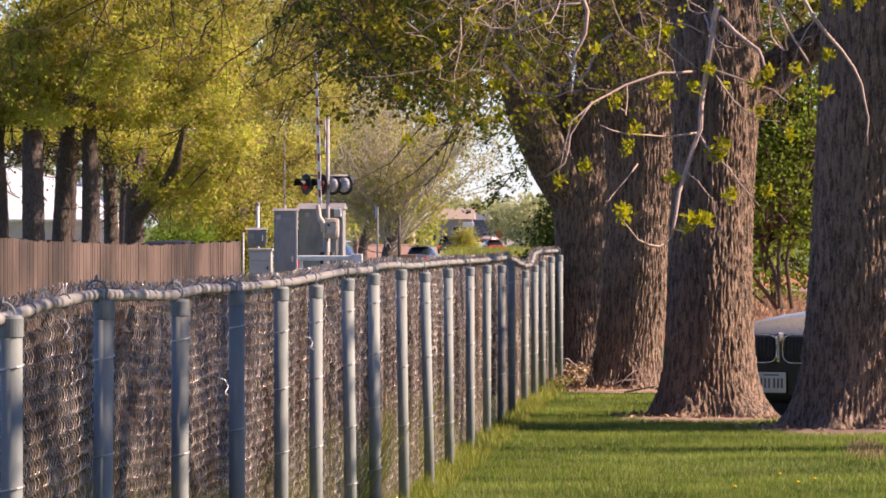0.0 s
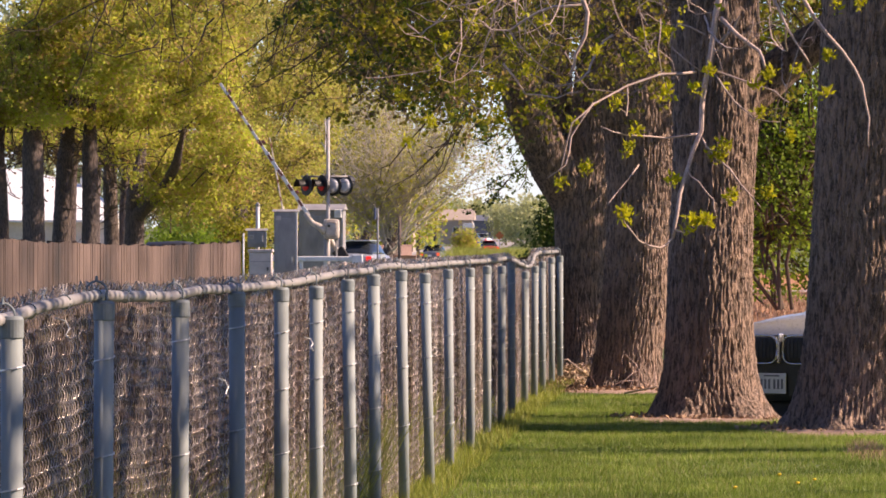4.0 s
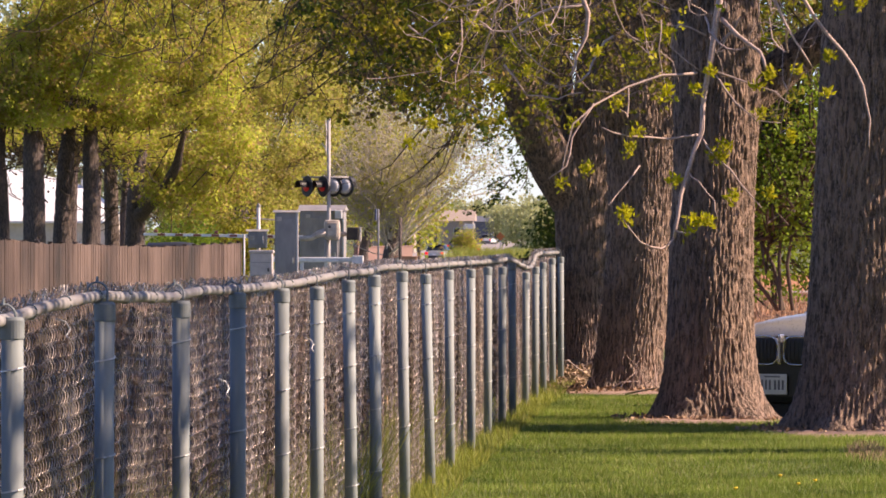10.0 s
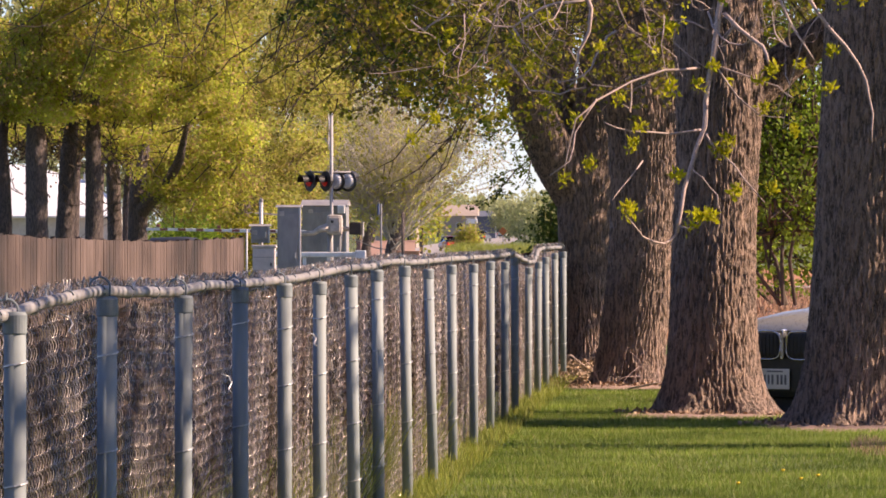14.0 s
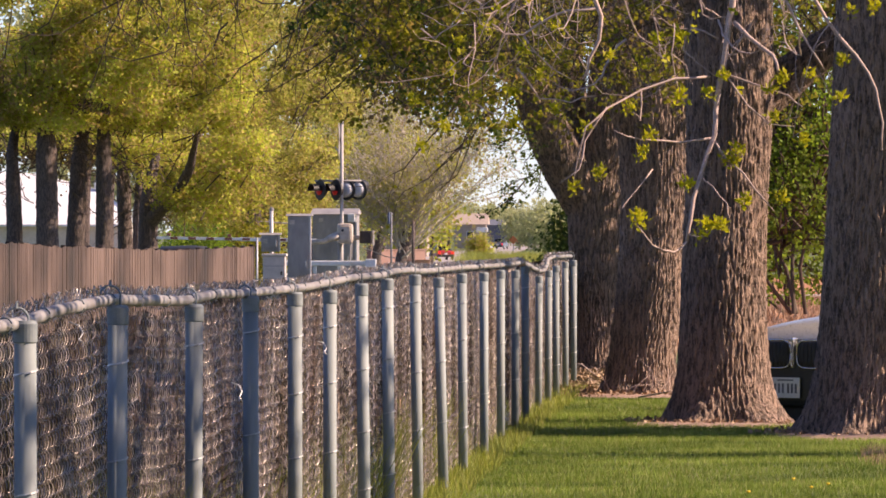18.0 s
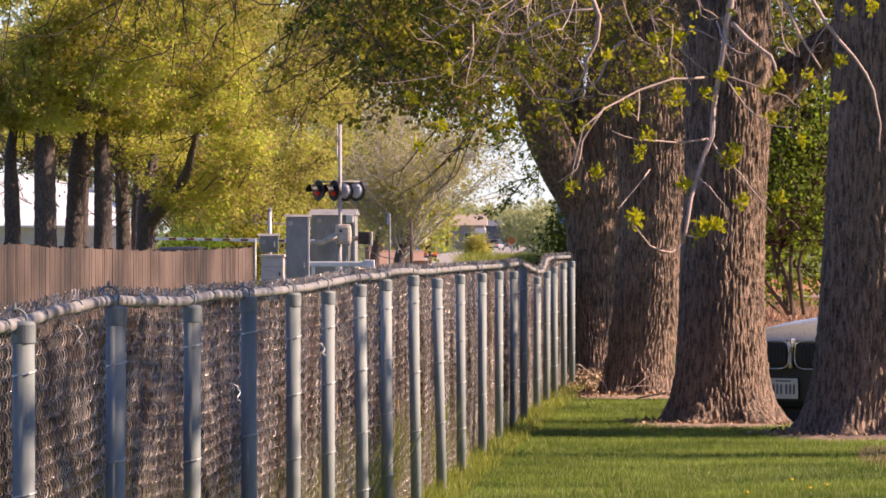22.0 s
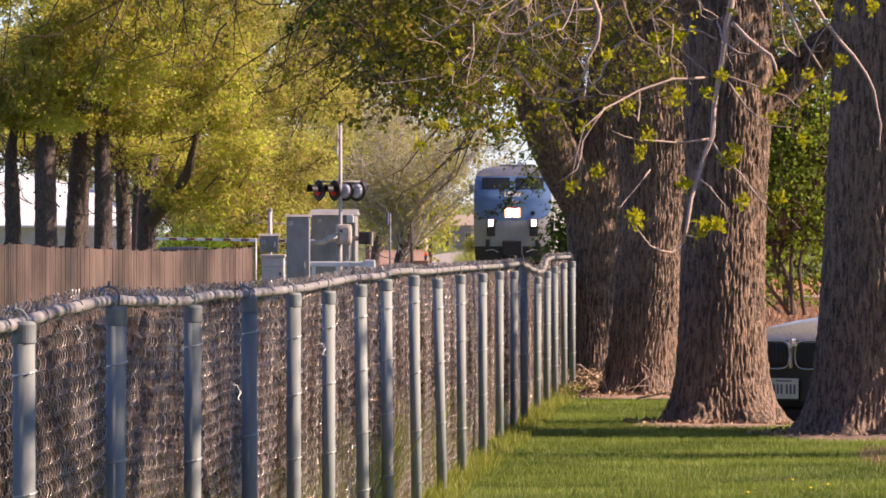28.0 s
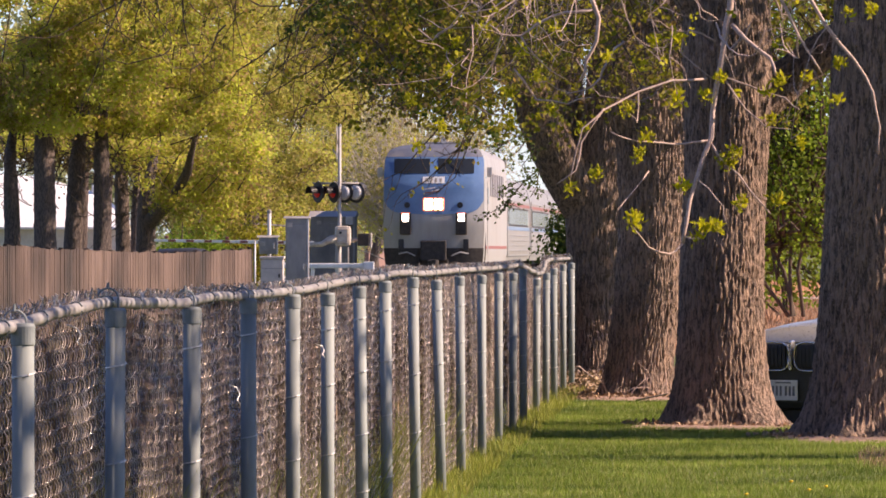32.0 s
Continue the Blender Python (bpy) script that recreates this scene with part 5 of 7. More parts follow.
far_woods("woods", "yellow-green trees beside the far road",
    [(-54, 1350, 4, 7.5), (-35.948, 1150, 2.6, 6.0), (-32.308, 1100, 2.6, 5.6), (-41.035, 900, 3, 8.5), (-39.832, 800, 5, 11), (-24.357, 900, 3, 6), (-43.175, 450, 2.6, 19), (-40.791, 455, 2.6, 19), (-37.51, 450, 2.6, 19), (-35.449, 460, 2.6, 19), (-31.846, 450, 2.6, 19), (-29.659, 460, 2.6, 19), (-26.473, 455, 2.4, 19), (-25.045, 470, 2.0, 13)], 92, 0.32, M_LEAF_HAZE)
far_woods("roadside_woods", "tall yellow-green trees behind the crossing", [(-31.133, 600, 2.8, 14), (-29.306, 610, 2.6, 14.0), (-27.835, 620, 2.3, 13.0), (-26.943, 640, 2.2, 12.0)], 95, 0.3, M_LEAF_YELLOW)
# never in view: added to cut the sky light on the trunks
far_woods("sky_blocking_woods", "unseen green woods added behind and beside the lawn to block sky light", [(x, -34 - 3 * abs(math.sin(x)), 6, 13) for x in range(-54, 60, 9)] + [(46, y, 6, 12) for y in range(-30, 130, 10)], 94, 0.5, M_LEAF_GREEN)
shrub("yellow-green bush at the roadside", (-22.459, 620, -1.9), 2.85, 0.85, 93, M_LEAF_YELLOW, 0.13, 120, 0.02)


# ---- far road, walls and houses ----
def road_strip(name, pts, width, mat, label, lift=0.03):
    v, f = [], []
    for i, (x, y) in enumerate(pts):
        a, b = pts[max(i - 1, 0)], pts[min(i + 1, len(pts) - 1)]
        d = Vector((b[0] - a[0], b[1] - a[1])).normalized()
        for s in (-1, 1):
            px, py = x - d.y * s * width / 2, y + d.x * s * width / 2
            v.append((px, py, float(ground_z(x, y)) + lift))
    for i in range(len(pts) - 1):
        f.append((2 * i, 2 * i + 1, 2 * i + 3, 2 * i + 2))
    ob = raw(name, v, f, mat, None, label)
    return tagged(ob, label, "road", kind="structure")


ROADX = lambda y: -24.0 - 0.0175 * (y - 280)
road_strip("road", [(ROADX(y), y) for y in np.linspace(262, 1700, 90)], 9.0, M_ASPHALT, "pale faded asphalt road running away beside the railway", 0.06)
road_strip("pavement", [(x, 258.0) for x in np.linspace(-60, 30, 40)], 7.0, M_ASPHALT, "asphalt crossing road over the railway", 0.09)


def wall_run(name, label, category, a, b, h, thick, mat):
    a, b = Vector(a), Vector(b)
    ob = thing(name, label, category)
    mid, d = (a + b) / 2, (b - a)
    part("wall", box((mid.x, mid.y, a.z + h / 2), (d.length, thick, h), 0.02, Matrix.Rotation(math.atan2(d.y, d.x), 3, "Z")), mat, ob)
    part("coping", box((mid.x, mid.y, a.z + h + 0.04), (d.length + 0.1, thick + 0.12, 0.08), 0.02, Matrix.Rotation(math.atan2(d.y, d.x), 3, "Z")), mat, ob)
    return ob


wall_run("garden_wall", "low red-brown wall beside the far road", "wall", (-27.961, 560, -1.9), (-25.025, 580, -1.9), 1.72, 0.3, M_BRICK)
wall_run("concrete_wall", "low pale pinkish concrete wall by the railway", "wall", (-18.162, 430, -1.5), (-17.801, 430, -1.5), 1.0, 0.3, M_CONCRETE)
wall_run("orange_wall", "low orange brick wall by the railway", "wall", (-19.14, 425, -1.5), (-18.01, 425, -1.5), 1.2, 0.3, M_TERRACOTTA)


def house(name, label, c, size, roof_h, wall_mat, roof_mat, rz=0, windows=3):
    ob = thing(name, label, "house", loc=c, rz=rz)
    sx, sy, h = size
    part("wall", box((0, 0, h / 2 - 0.3), (sx, sy, h + 0.6)), wall_mat, ob)
    bm = bmesh.new()
    o = 0.4
    vs = [bm.verts.new(p) for p in ((-sx / 2 - o, -sy / 2 - o, h), (sx / 2 + o, -sy / 2 - o, h), (sx / 2 + o, sy / 2 + o, h), (-sx / 2 - o, sy / 2 + o, h), (-sx / 2 - o, 0, h + roof_h), (sx / 2 + o, 0, h + roof_h))]
    for q in ((0, 1, 5, 4), (3, 4, 5, 2), (0, 4, 3), (1, 2, 5), (0, 3, 2, 1)):
        bm.faces.new([vs[i] for i in q])
    part("roof", bm, roof_mat, ob)
    for k in range(windows):
        x = -sx / 2 + sx * (k + 0.5) / windows
        w = part("window", box((x, -sy / 2 - 0.03, h * 0.55), (1.1, 0.06, 1.2), 0.02), M_WHITE, ob)
        part("pane", box((x, -sy / 2 - 0.065, h * 0.55), (0.95, 0.02, 1.05)), M_GLASS, w)
    return ob


house("house", "slate-blue house among far trees", (-44.3, 1300, -1.9), (3.1, 6, 3.6), 0.9, M_BLUEGREY, M_BLUEGREY, 0, 0)
# roof takes the greyer wall tan: haze put into its colour
house("house", "low tan house with a white gable beyond the road", (-46.6, 1250, -1.9), (4.8, 7, 3.7), 1.7, M_TAN, M_TAN, 0, 1)
house("house", "pale low house behind open trees", (-41.35, 900, -1.9), (6, 7, 2.5), 0.8, M_TAN, M_ROOF_GREY, 0, 3)
van = thing("white_trailer", "white box trailer beside the far road", "trailer", loc=(-41.255, 1150, -1.9))
part("box_body", box((0, 0, 2.9), (1.5, 4, 0.7), 0.05), M_WHITE, van)
part("chassis", box((0, 0, 1.25), (1.3, 4, 2.6), 0.05), M_TAN, van)
sg = thing("road_sign", "orange diamond road sign on a post", "sign", loc=(-28.825, 900, -1.9))
part("pole", tube([(0, 0, 0), (0, 0, 2.2)], 0.05, 8), M_SILVER_PAINT, sg)
part("panel", box((0, -0.05, 1.9), (0.7, 0.03, 0.7), 0.02, Matrix.Rotation(radians(45), 3, "Y")), M_ORANGE_SIGN, sg)


# white building behind the row of trees
def white_building():
    d = 352.0
    ob = thing("building", "white metal-roofed building with beige walls behind trees", "building")
    x0, x1 = -34.511, -27.938
    ze = 1.624
    part("wall", box(((x0 + x1) / 2, d + 4, (ze - 0.9) / 2), (x1 - x0 - 0.3, 8, ze + 0.9)), M_BEIGE, ob, "beige siding")
    bm = bmesh.new()
    pts = [(x0, d - 0.4, ze), (x1, d - 0.4, ze), (x1, d + 0.1, ze + 0.38), (-29.465, d + 3.0, 3.101), (-32.295, d + 4.2, 3.839), (x0, d + 4.4, 3.987)]
    lo = [bm.verts.new(p) for p in pts]
    bm.faces.new(lo)
    hi = [bm.verts.new((p[0], p[1] + 0.25, p[2] - 0.12)) for p in pts]
    bm.faces.new(hi[::-1])
    for i in range(len(pts)):
        j = (i + 1) % len(pts)
        bm.faces.new((lo[i], hi[i], hi[j], lo[j]))
    part("roof", bm, M_WHITE_METAL, ob, "bright white sheet-metal roof")
    part("gutter", box(((x0 + x1) / 2, d - 0.46, ze - 0.05), (x1 - x0, 0.1, 0.1), 0.02), M_WHITE, ob)
    part("roof_vent", box((-29.662, d + 3.0, 3.347), (0.35, 0.35, 0.35), 0.03), M_WHITE, ob)
    for k in range(3):
        w = part("window", box((x0 + 1.0 + k * 1.8, d - 0.03, 0.2), (0.9, 0.06, 0.9), 0.02), M_WHITE, ob)
        part("pane", box((x0 + 1.0 + k * 1.8, d - 0.07, 0.2), (0.78, 0.02, 0.78)), M_GLASS, w)


white_building()


def dark_pickup():
    c = thing("pickup_truck", "dark parked pickup truck behind a board fence", "car", loc=(-19.601, 269, GZ))
    part("bed", box((0.35, 0, 0.95), (1.5, 1.8, 0.62), 0.08), M_BLACK, c)
    bm = bmesh.new()
    loft(bm, [[(x, y, z) for y, z in body_section(0.85, 0.6, 1.25, zt)] for x, zt in ((-0.95, 1.3), (-0.75, 1.62), (0.3, 1.66), (0.75, 1.62), (0.85, 1.3))])
    part("cab", bm, M_BLACK, c, "", True)
    for x in (-0.6, 0.7):
        w = part("wheel", tube([(x, -0.9, 0.35), (x, -0.7, 0.35)], 0.35, 16), M_RUBBER, c)
        part("rim", tube([(x, -0.92, 0.35), (x, -0.85, 0.35)], 0.2, 14), M_CAR_SILVER, w)


dark_pickup()


# ---- level crossing equipment ----
SD = 232.6


def crossing_signal():
    s = thing("crossing_signal", "silver crossing signal mast with red lamps and a gate arm", "signal", loc=(-12.394, SD, -0.85))
    h = 4.51 + 0.85
    part("mast", tube([(0, 0, 0), (0, 0, h * 0.42), (0, 0, h)], [0.055, 0.055, 0.05], 14), M_MAST, s, smooth=True)
    part("mast_base", tube([(-0.03, 0, 0), (-0.03, 0, 1.534 + 0.85)], 0.095, 14), M_GREY_PAINT, s, smooth=True)
    part("foundation", box((0, 0, 0.1), (0.6, 0.6, 0.24), 0.03), M_CONCRETE, s)
    part("mast_cap", tube([(0, 0, h), (0, 0, h + 0.05)], [0.07, 0.03], 12), M_SILVER_PAINT, s)
    zc = 2.851 + 0.85
    arm = part("lamp_arm", tube([(-0.78, 0, zc), (0.57, 0, zc)], 0.028, 10), M_GREY_PAINT, s, smooth=True)
    # a cross-shaped board seen edge-on from the track
    for a in (-45, 45):
        part("crossbuck_board", box((-0.065, 0, 4.006 + 0.85), (0.02, 0.23, 1.25), 0.006, Matrix.Rotation(radians(a), 3, "X")), M_MAST, s)
    part("crossbuck_bracket", tube([(0, 0, 3.551 + 0.85), (-0.2, 0, 3.843 + 0.85)], 0.025, 6), M_SILVER_PAINT, s)
    zl = 2.591 + 0.85
    for x, back, turn in ((-0.618, False, -55), (-0.163, False, -55), (0.13, True, -30), (0.472, True, -30)):
        lamp = new("lamp_unit")
        lamp.parent = s
        lamp.matrix_basis = pose(x, -0.12 if not back else 0.1, zl, 0, 0, turn)
        part("background_disc", tube([(0, -0.02, 0), (0, 0.0, 0), (0, 0.02, 0)], [0.29, 0.305, 0.29], 28), M_BLACK, lamp, "black disc", True)
        part("hanger", tube([(0, 0.03, 0.26), (0, 0.03, 0.34)], 0.025, 8), M_GREY_PAINT, lamp)
        if back:
            part("housing", tube([(0, -0.13, 0), (0, -0.11, 0), (0, -0.02, 0)], [0.12, 0.19, 0.225], 24), M_LAMP_BACK, lamp, "grey lamp housing", True)
            part("hood", tube([(0, 0.03, 0.1), (0, 0.32, 0.12)], [0.19, 0.17], 16), M_BLACK, lamp)
        else:
            part("lens", tube([(0, -0.03, 0), (0, -0.06, 0), (0, -0.075, 0)], [0.155, 0.14, 0.05], 22), M_LENS_RED, lamp, "red lens", True)
            bm = bmesh.new()
            rows = []
            for y, r in ((-0.03, 0.17), (-0.18, 0.175), (-0.32, 0.18)):
                rows.append([(r * math.sin(a), y, r * math.cos(a)) for a in np.linspace(-1.75, 1.75, 15)])
            loft(bm, rows)
            bmesh.ops.solidify(bm, geom=bm.faces[:], thickness=0.012)
            part("hood", bm, M_BLACK, lamp, "black hood")
            part("housing", tube([(0, 0.02, 0), (0, 0.14, 0), (0, 0.2, 0)], [0.2, 0.18, 0.1], 18), M_BLACK, lamp)
    # gate machine
    mz = 1.306 + 0.85
    mech = part("gate_machine", box((0.11, -0.28, mz + 0.03), (0.46, 0.42, 0.58), 0.11), M_CREAM, s, "cream-painted gate machine")
    part("machine_door", box((0.11, -0.505, mz + 0.03), (0.30, 0.03, 0.38), 0.04), M_CREAM, mech)
    part("bolt", tube([(0.05, -0.51, mz + 0.12), (0.05, -0.545, mz + 0.12)], 0.04, 10), M_BLACK, mech)
    part("conduit", tube([(0.25, -0.2, mz - 0.3), (0.25, -0.2, 0)], 0.03, 8), M_GREY_PAINT, s)
    return s


SIGNAL = crossing_signal()


def gate_arm():
    """Pivots about its own origin; built lowered, reaching out along -x."""
    g = new("gate_arm")
    g.parent = SIGNAL
    g["label"] = "white gate arm with red stripes and a cream counterweight"
    length = 4.85
    n = 18
    part("arm_beam", box((-1.75, -0.42, -0.12), (2.2, 0.05, 0.105), 0.01), M_ARM, g, "white arm")
    part("arm_tip", box((-2.83 - (length - 2.43) / 2, -0.42, -0.12), (length - 2.43, 0.04, 0.08), 0.008), M_ARM, g, "thinner white arm tip")
    for k in range(8):
        x = -1.1 - k * 0.52
        part("red_stripe", box((x, -0.448, -0.12), (0.22, 0.008, 0.072)), M_RED, g, "red stripe")
    for k in range(3):
        part("arm_lamp", box((-1.4 - k * 1.75, -0.42, -0.02), (0.11, 0.08, 0.09), 0.02), M_RED, g)
    part("crank", tube([(0.0, -0.40, 0.02), (-0.22, -0.42, -0.03), (-0.42, -0.42, -0.15), (-0.78, -0.42, -0.17)], [0.13, 0.10, 0.075, 0.065], 10), M_CREAM, g, "cream crank", True)
    part("crank", tube([(0.0, 0.10, 0.02), (0.40, 0.12, -0.02), (0.72, 0.12, -0.02)], [0.10, 0.07, 0.06], 10), M_CREAM, g, "", True)
    cw = part("counterweight", box((0.76, 0.12, 0.0), (0.34, 0.34, 0.36), 0.03), M_LOCO_DARK, g, "dark steel counterweight")
    part("counterweight_plate", box((0.97, 0.12, -0.02), (0.05, 0.30, 0.42), 0.01), M_CREAM, cw)
    return g


ARM = gate_arm()


def second_gate():
    s = thing("crossing_gate", "second crossing gate with a thin white arm beyond the cabinets", "gate", loc=(-16.897, 288.0, -0.85))
    top = 1.61 + 0.85
    part("mast", tube([(0.15, 0.1, 0), (0.15, 0.1, top + 0.2)], 0.06, 10), M_SILVER_PAINT, s)
    part("gate_machine", box((0.1, 0.1, top - 0.1), (0.4, 0.4, 0.6), 0.08), M_CREAM, s)
    a = new("gate_arm")
    a.parent = s
    a.matrix_basis = Matrix.Translation((0, 0, top))
    part("arm_beam", box((0, 0, 1.85), (0.06, 0.045, 2.9), 0.01, None, 0.6), M_CREAM, a)
    for k in range(4):
        part("red_stripe", box((0, -0.029, 0.8 + k * 0.7), (0.045, 0.006, 0.16)), M_RED, a)
    part("crank", tube([(0, 0, 0), (0, 0, 0.5)], 0.06, 8), M_CREAM, a)
    return a


ARM2 = second_gate()


def cabinet(name, label, u0, u1, vtop, d, depth, mat, lift=0.0, slope=0.0):
    ob = thing(name, label, "cabinet")
    x0, x1 = u0, u1
    w, top = x1 - x0, vtop
    base = -0.85 + lift
    xc = (x0 + x1) / 2
    part("body", box((xc, d + depth / 2, (top + base) / 2), (w, depth, top - base), 0.02), mat, ob)
    bm = bmesh.new()
    o = 0.06
    vs = [bm.verts.new(p) for p in ((x0 - o, d - o, top), (x1 + o, d - o, top), (x1 + o, d + depth + o, top), (x0 - o, d + depth + o, top), (x0 - o, d + depth / 2, top + slope + 0.06), (x1 + o, d + depth / 2, top + slope + 0.06))]
    for q in ((0, 1, 5, 4), (3, 4, 5, 2), (0, 4, 3), (1, 2, 5), (0, 3, 2, 1)):
        bm.faces.new([vs[i] for i in q])
    part("lid", bm, mat, ob)
    dr = part("door", box((xc, d - 0.015, (top + base) / 2 + 0.05), (w * 0.86, 0.03, (top - base) * 0.82), 0.01), mat, ob)
    part("handle", box((x1 - w * 0.18, d - 0.045, (top + base) / 2), (0.03, 0.03, 0.16), 0.008), M_SILVER_PAINT, dr)
    for z in (base + (top - base) * 0.25, base + (top - base) * 0.8):
        part("hinge", box((x0 + w * 0.06, d - 0.03, z), (0.04, 0.03, 0.12)), M_GREY_PAINT, dr)
    # the sunlit right side is drawn as a strip of paler paint
    part("sunlit_edge_strip", box((x1 + 0.004, d - 0.004, (top + base) / 2), (0.05, 0.05, top - base)), M_SILVER_PAINT, ob, "pale strip drawn as the sunlit right edge")
    part("vent", box((x0 + w * 0.2, d - 0.04, top - 0.18), (0.14, 0.03, 0.12), 0.01), M_CREAM, dr)
    return ob


cabinet("signal_cabinet", "tall grey steel signal cabinet", -13.44, -12.829, 1.832, 224, 0.9, M_GREY_PAINT)
cabinet("signal_house", "large grey steel relay house with a low gabled roof", -14.345, -12.988, 1.92, 252, 2.2, M_GREY_PAINT, 0.0, 0.12)
cabinet("meter_box", "small grey meter box on a pale pole", -14.30, -13.80, 1.30, 226, 0.25, M_GREY_PAINT, 1.68)
jb = thing("junction_box", "small white junction box on the wall of the relay house", "box", loc=(-13.12, 251.9, 1.80))
part("body", box((0, 0, 0), (0.22, 0.2, 0.26), 0.02), M_WHITE, jb)
part("conduit", tube([(0, 0, -0.12), (0, 0, -1.2)], 0.02, 6), M_GREY_PAINT, jb)
mp = thing("meter_pole", "pale service pole beside the meter box", "pole", loc=(-14.033, 226.30, -0.9))
part("pole", tube([(0, 0, 0), (0, 0, 2.01 + 0.9)], 0.055, 10), M_SILVER_PAINT, mp, smooth=True)
part("weatherhead", tube([(0, 0, 2.01 + 0.9), (0, -0.05, 2.074 + 0.9)], [0.07, 0.03], 10), M_GREY_PAINT, mp)
low = thing("battery_box", "pale pinkish battery box below the meter box", "box", loc=(-13.68, 222, -0.85))
part("body", box((0, 0, 0.78), (0.62, 0.5, 1.56), 0.03), M_PINK_BOX, low)
for z in (0.5, 0.95, 1.3):
    part("seam", box((0, -0.252, z), (0.56, 0.012, 0.02)), M_GREY_PAINT, low)
part("latch", box((0.2, -0.26, 1.1), (0.05, 0.03, 0.10), 0.008), M_BLACK, low)
part("lid", box((0, 0, 1.60), (0.68, 0.56, 0.08), 0.02), M_PINK_BOX, low)
gr = thing("guard_rail", "white horizontal guard rail in front of the signal house", "rail")
part("beam", box((-12.261, 231, 0.484), (1.89, 0.12, 0.145), 0.03), M_WHITE, gr)
part("end_block", box((-11.469, 230.9, 0.484), (0.307, 0.2, 0.242), 0.02), M_WHITE, gr)
part("beam", box((-14.10, 231, 0.484), (0.9, 0.12, 0.145), 0.03), M_WHITE, gr)
for u in (-14.45, -13.75, -13.085, -12.39, -11.695):
    part("leg", box((u, 231.05, (0.435 - 0.8) / 2), (0.1, 0.1, 0.435 + 0.8), 0.01), M_WHITE, gr)
be = thing("step_frame", "pale steel step frame beside a signal cabinet", "frame")
part("tread", box((-13.752, 233, 0.1), (0.912, 0.5, 0.05), 0.01), M_SILVER_PAINT, be)
part("tread", box((-13.719, 233.1, 0.507), (0.717, 0.12, 0.147), 0.02), M_SILVER_PAINT, be)
for u in (-14.143, -13.328):
    part("leg", box((u, 233, (0.556 - 0.8) / 2), (0.05, 0.05, 0.556 + 0.8)), M_SILVER_PAINT, be)
sp = thing("street_sign", "thin grey pole with a blue sign seen edge-on", "sign", loc=(-13.669, 290, -0.9))
part("pole", tube([(0, 0, 0), (0, 0, 2.037 + 0.9)], 0.035, 8), M_ROOF_GREY, sp, smooth=True)
part("panel", box((-0.09, -0.02, 1.834 + 0.9), (0.06, 0.45, 0.42), 0.01), M_BLUE_SIGN, sp, "blue panel")
wp = thing("utility_post", "dark wooden post beyond the crossing", "post", loc=(-16.88, 380, -1.2))
part("post", tube([(0, 0, 0), (0, 0, 1.79 + 1.2)], [0.085, 0.07], 8), M_BARK_FAR, wp, smooth=True)


# ---- railway ----
TX = -10.15


def rail_level(y):
    return -0.44 - 0.0024 * (y - 243.6)


def track():
    t = thing("railway_track", "single railway track on a stone ballast bed", "track")
    bm = bmesh.new()
    loft(bm, [[(TX + x, y, rail_level(y) + z) for x, z in ((-2.6, -1.4), (-1.5, -0.24), (1.5, -0.24), (2.6, -1.4))] for y in (30, 100, 300, 600, 1200)])
    part("ballast", bm, M_BALLAST, t)
    for s in (-1, 1):
        bm = bmesh.new()
        loft(bm, [[(TX + s * 0.7525 + x, y, rail_level(y) + z) for x, z in ((-0.07, -0.17), (-0.01, -0.14), (-0.01, -0.04), (-0.036, -0.03), (-0.036, 0), (0.036, 0), (0.036, -0.03), (0.01, -0.04), (0.01, -0.14), (0.07, -0.17))] for y in (30, 100, 300, 600, 1200)])
        part("rail", bm, M_STEEL, t)
    me = None
    for k in range(300):
        y = 120 + k * 0.6
        if me is None:
            o = part("sleeper", box((0, 0, 0), (2.6, 0.23, 0.14), 0.01), M_BARK_FAR, t)
            me = o.data
        else:
            o = new("sleeper", me)
            o.parent = t
        o.location = (TX, y, rail_level(y) - 0.22)


track()


def nose_y(x, z):
    """Depth of the locomotive's front at a height and a distance from the middle."""
    y = float(np.interp(z, [0.4, 1.2, 2.2, 3.3, 3.62, 4.14, 4.38, 4.54], [0.25, 0.1, 0.0, 0.12, 0.28, 0.62, 0.95, 1.5]))
    return y + 0.22 * (abs(x) / 1.5) ** 3


def nose_w(z):
    return float(np.interp(z, [0.4, 1.0, 2.0, 3.4, 3.8, 4.1, 4.34, 4.46, 4.54], [1.36, 1.48, 1.53, 1.53, 1.52, 1.49, 1.38, 1.15, 0.70]))


def nose_patch(x0, x1, z0, z1, off, nx=10, nz=8, low=None):
    bm = bmesh.new()
    rows = []
    for i in range(nz + 1):
        row = []
        for k in range(nx + 1):
            x = x0 + (x1 - x0) * k / nx
            za = z0 if low is None else low(x)
            z = za + (z1 - za) * i / nz
            w = nose_w(z)
            xx = max(-w, min(w, x))
            row.append((xx * (1 + 0.3 * off), nose_y(xx, z) - off, z + off * float(smooth01(3.9, 4.4, z))))
        rows.append(row)
    loft(bm, rows)
    return bm


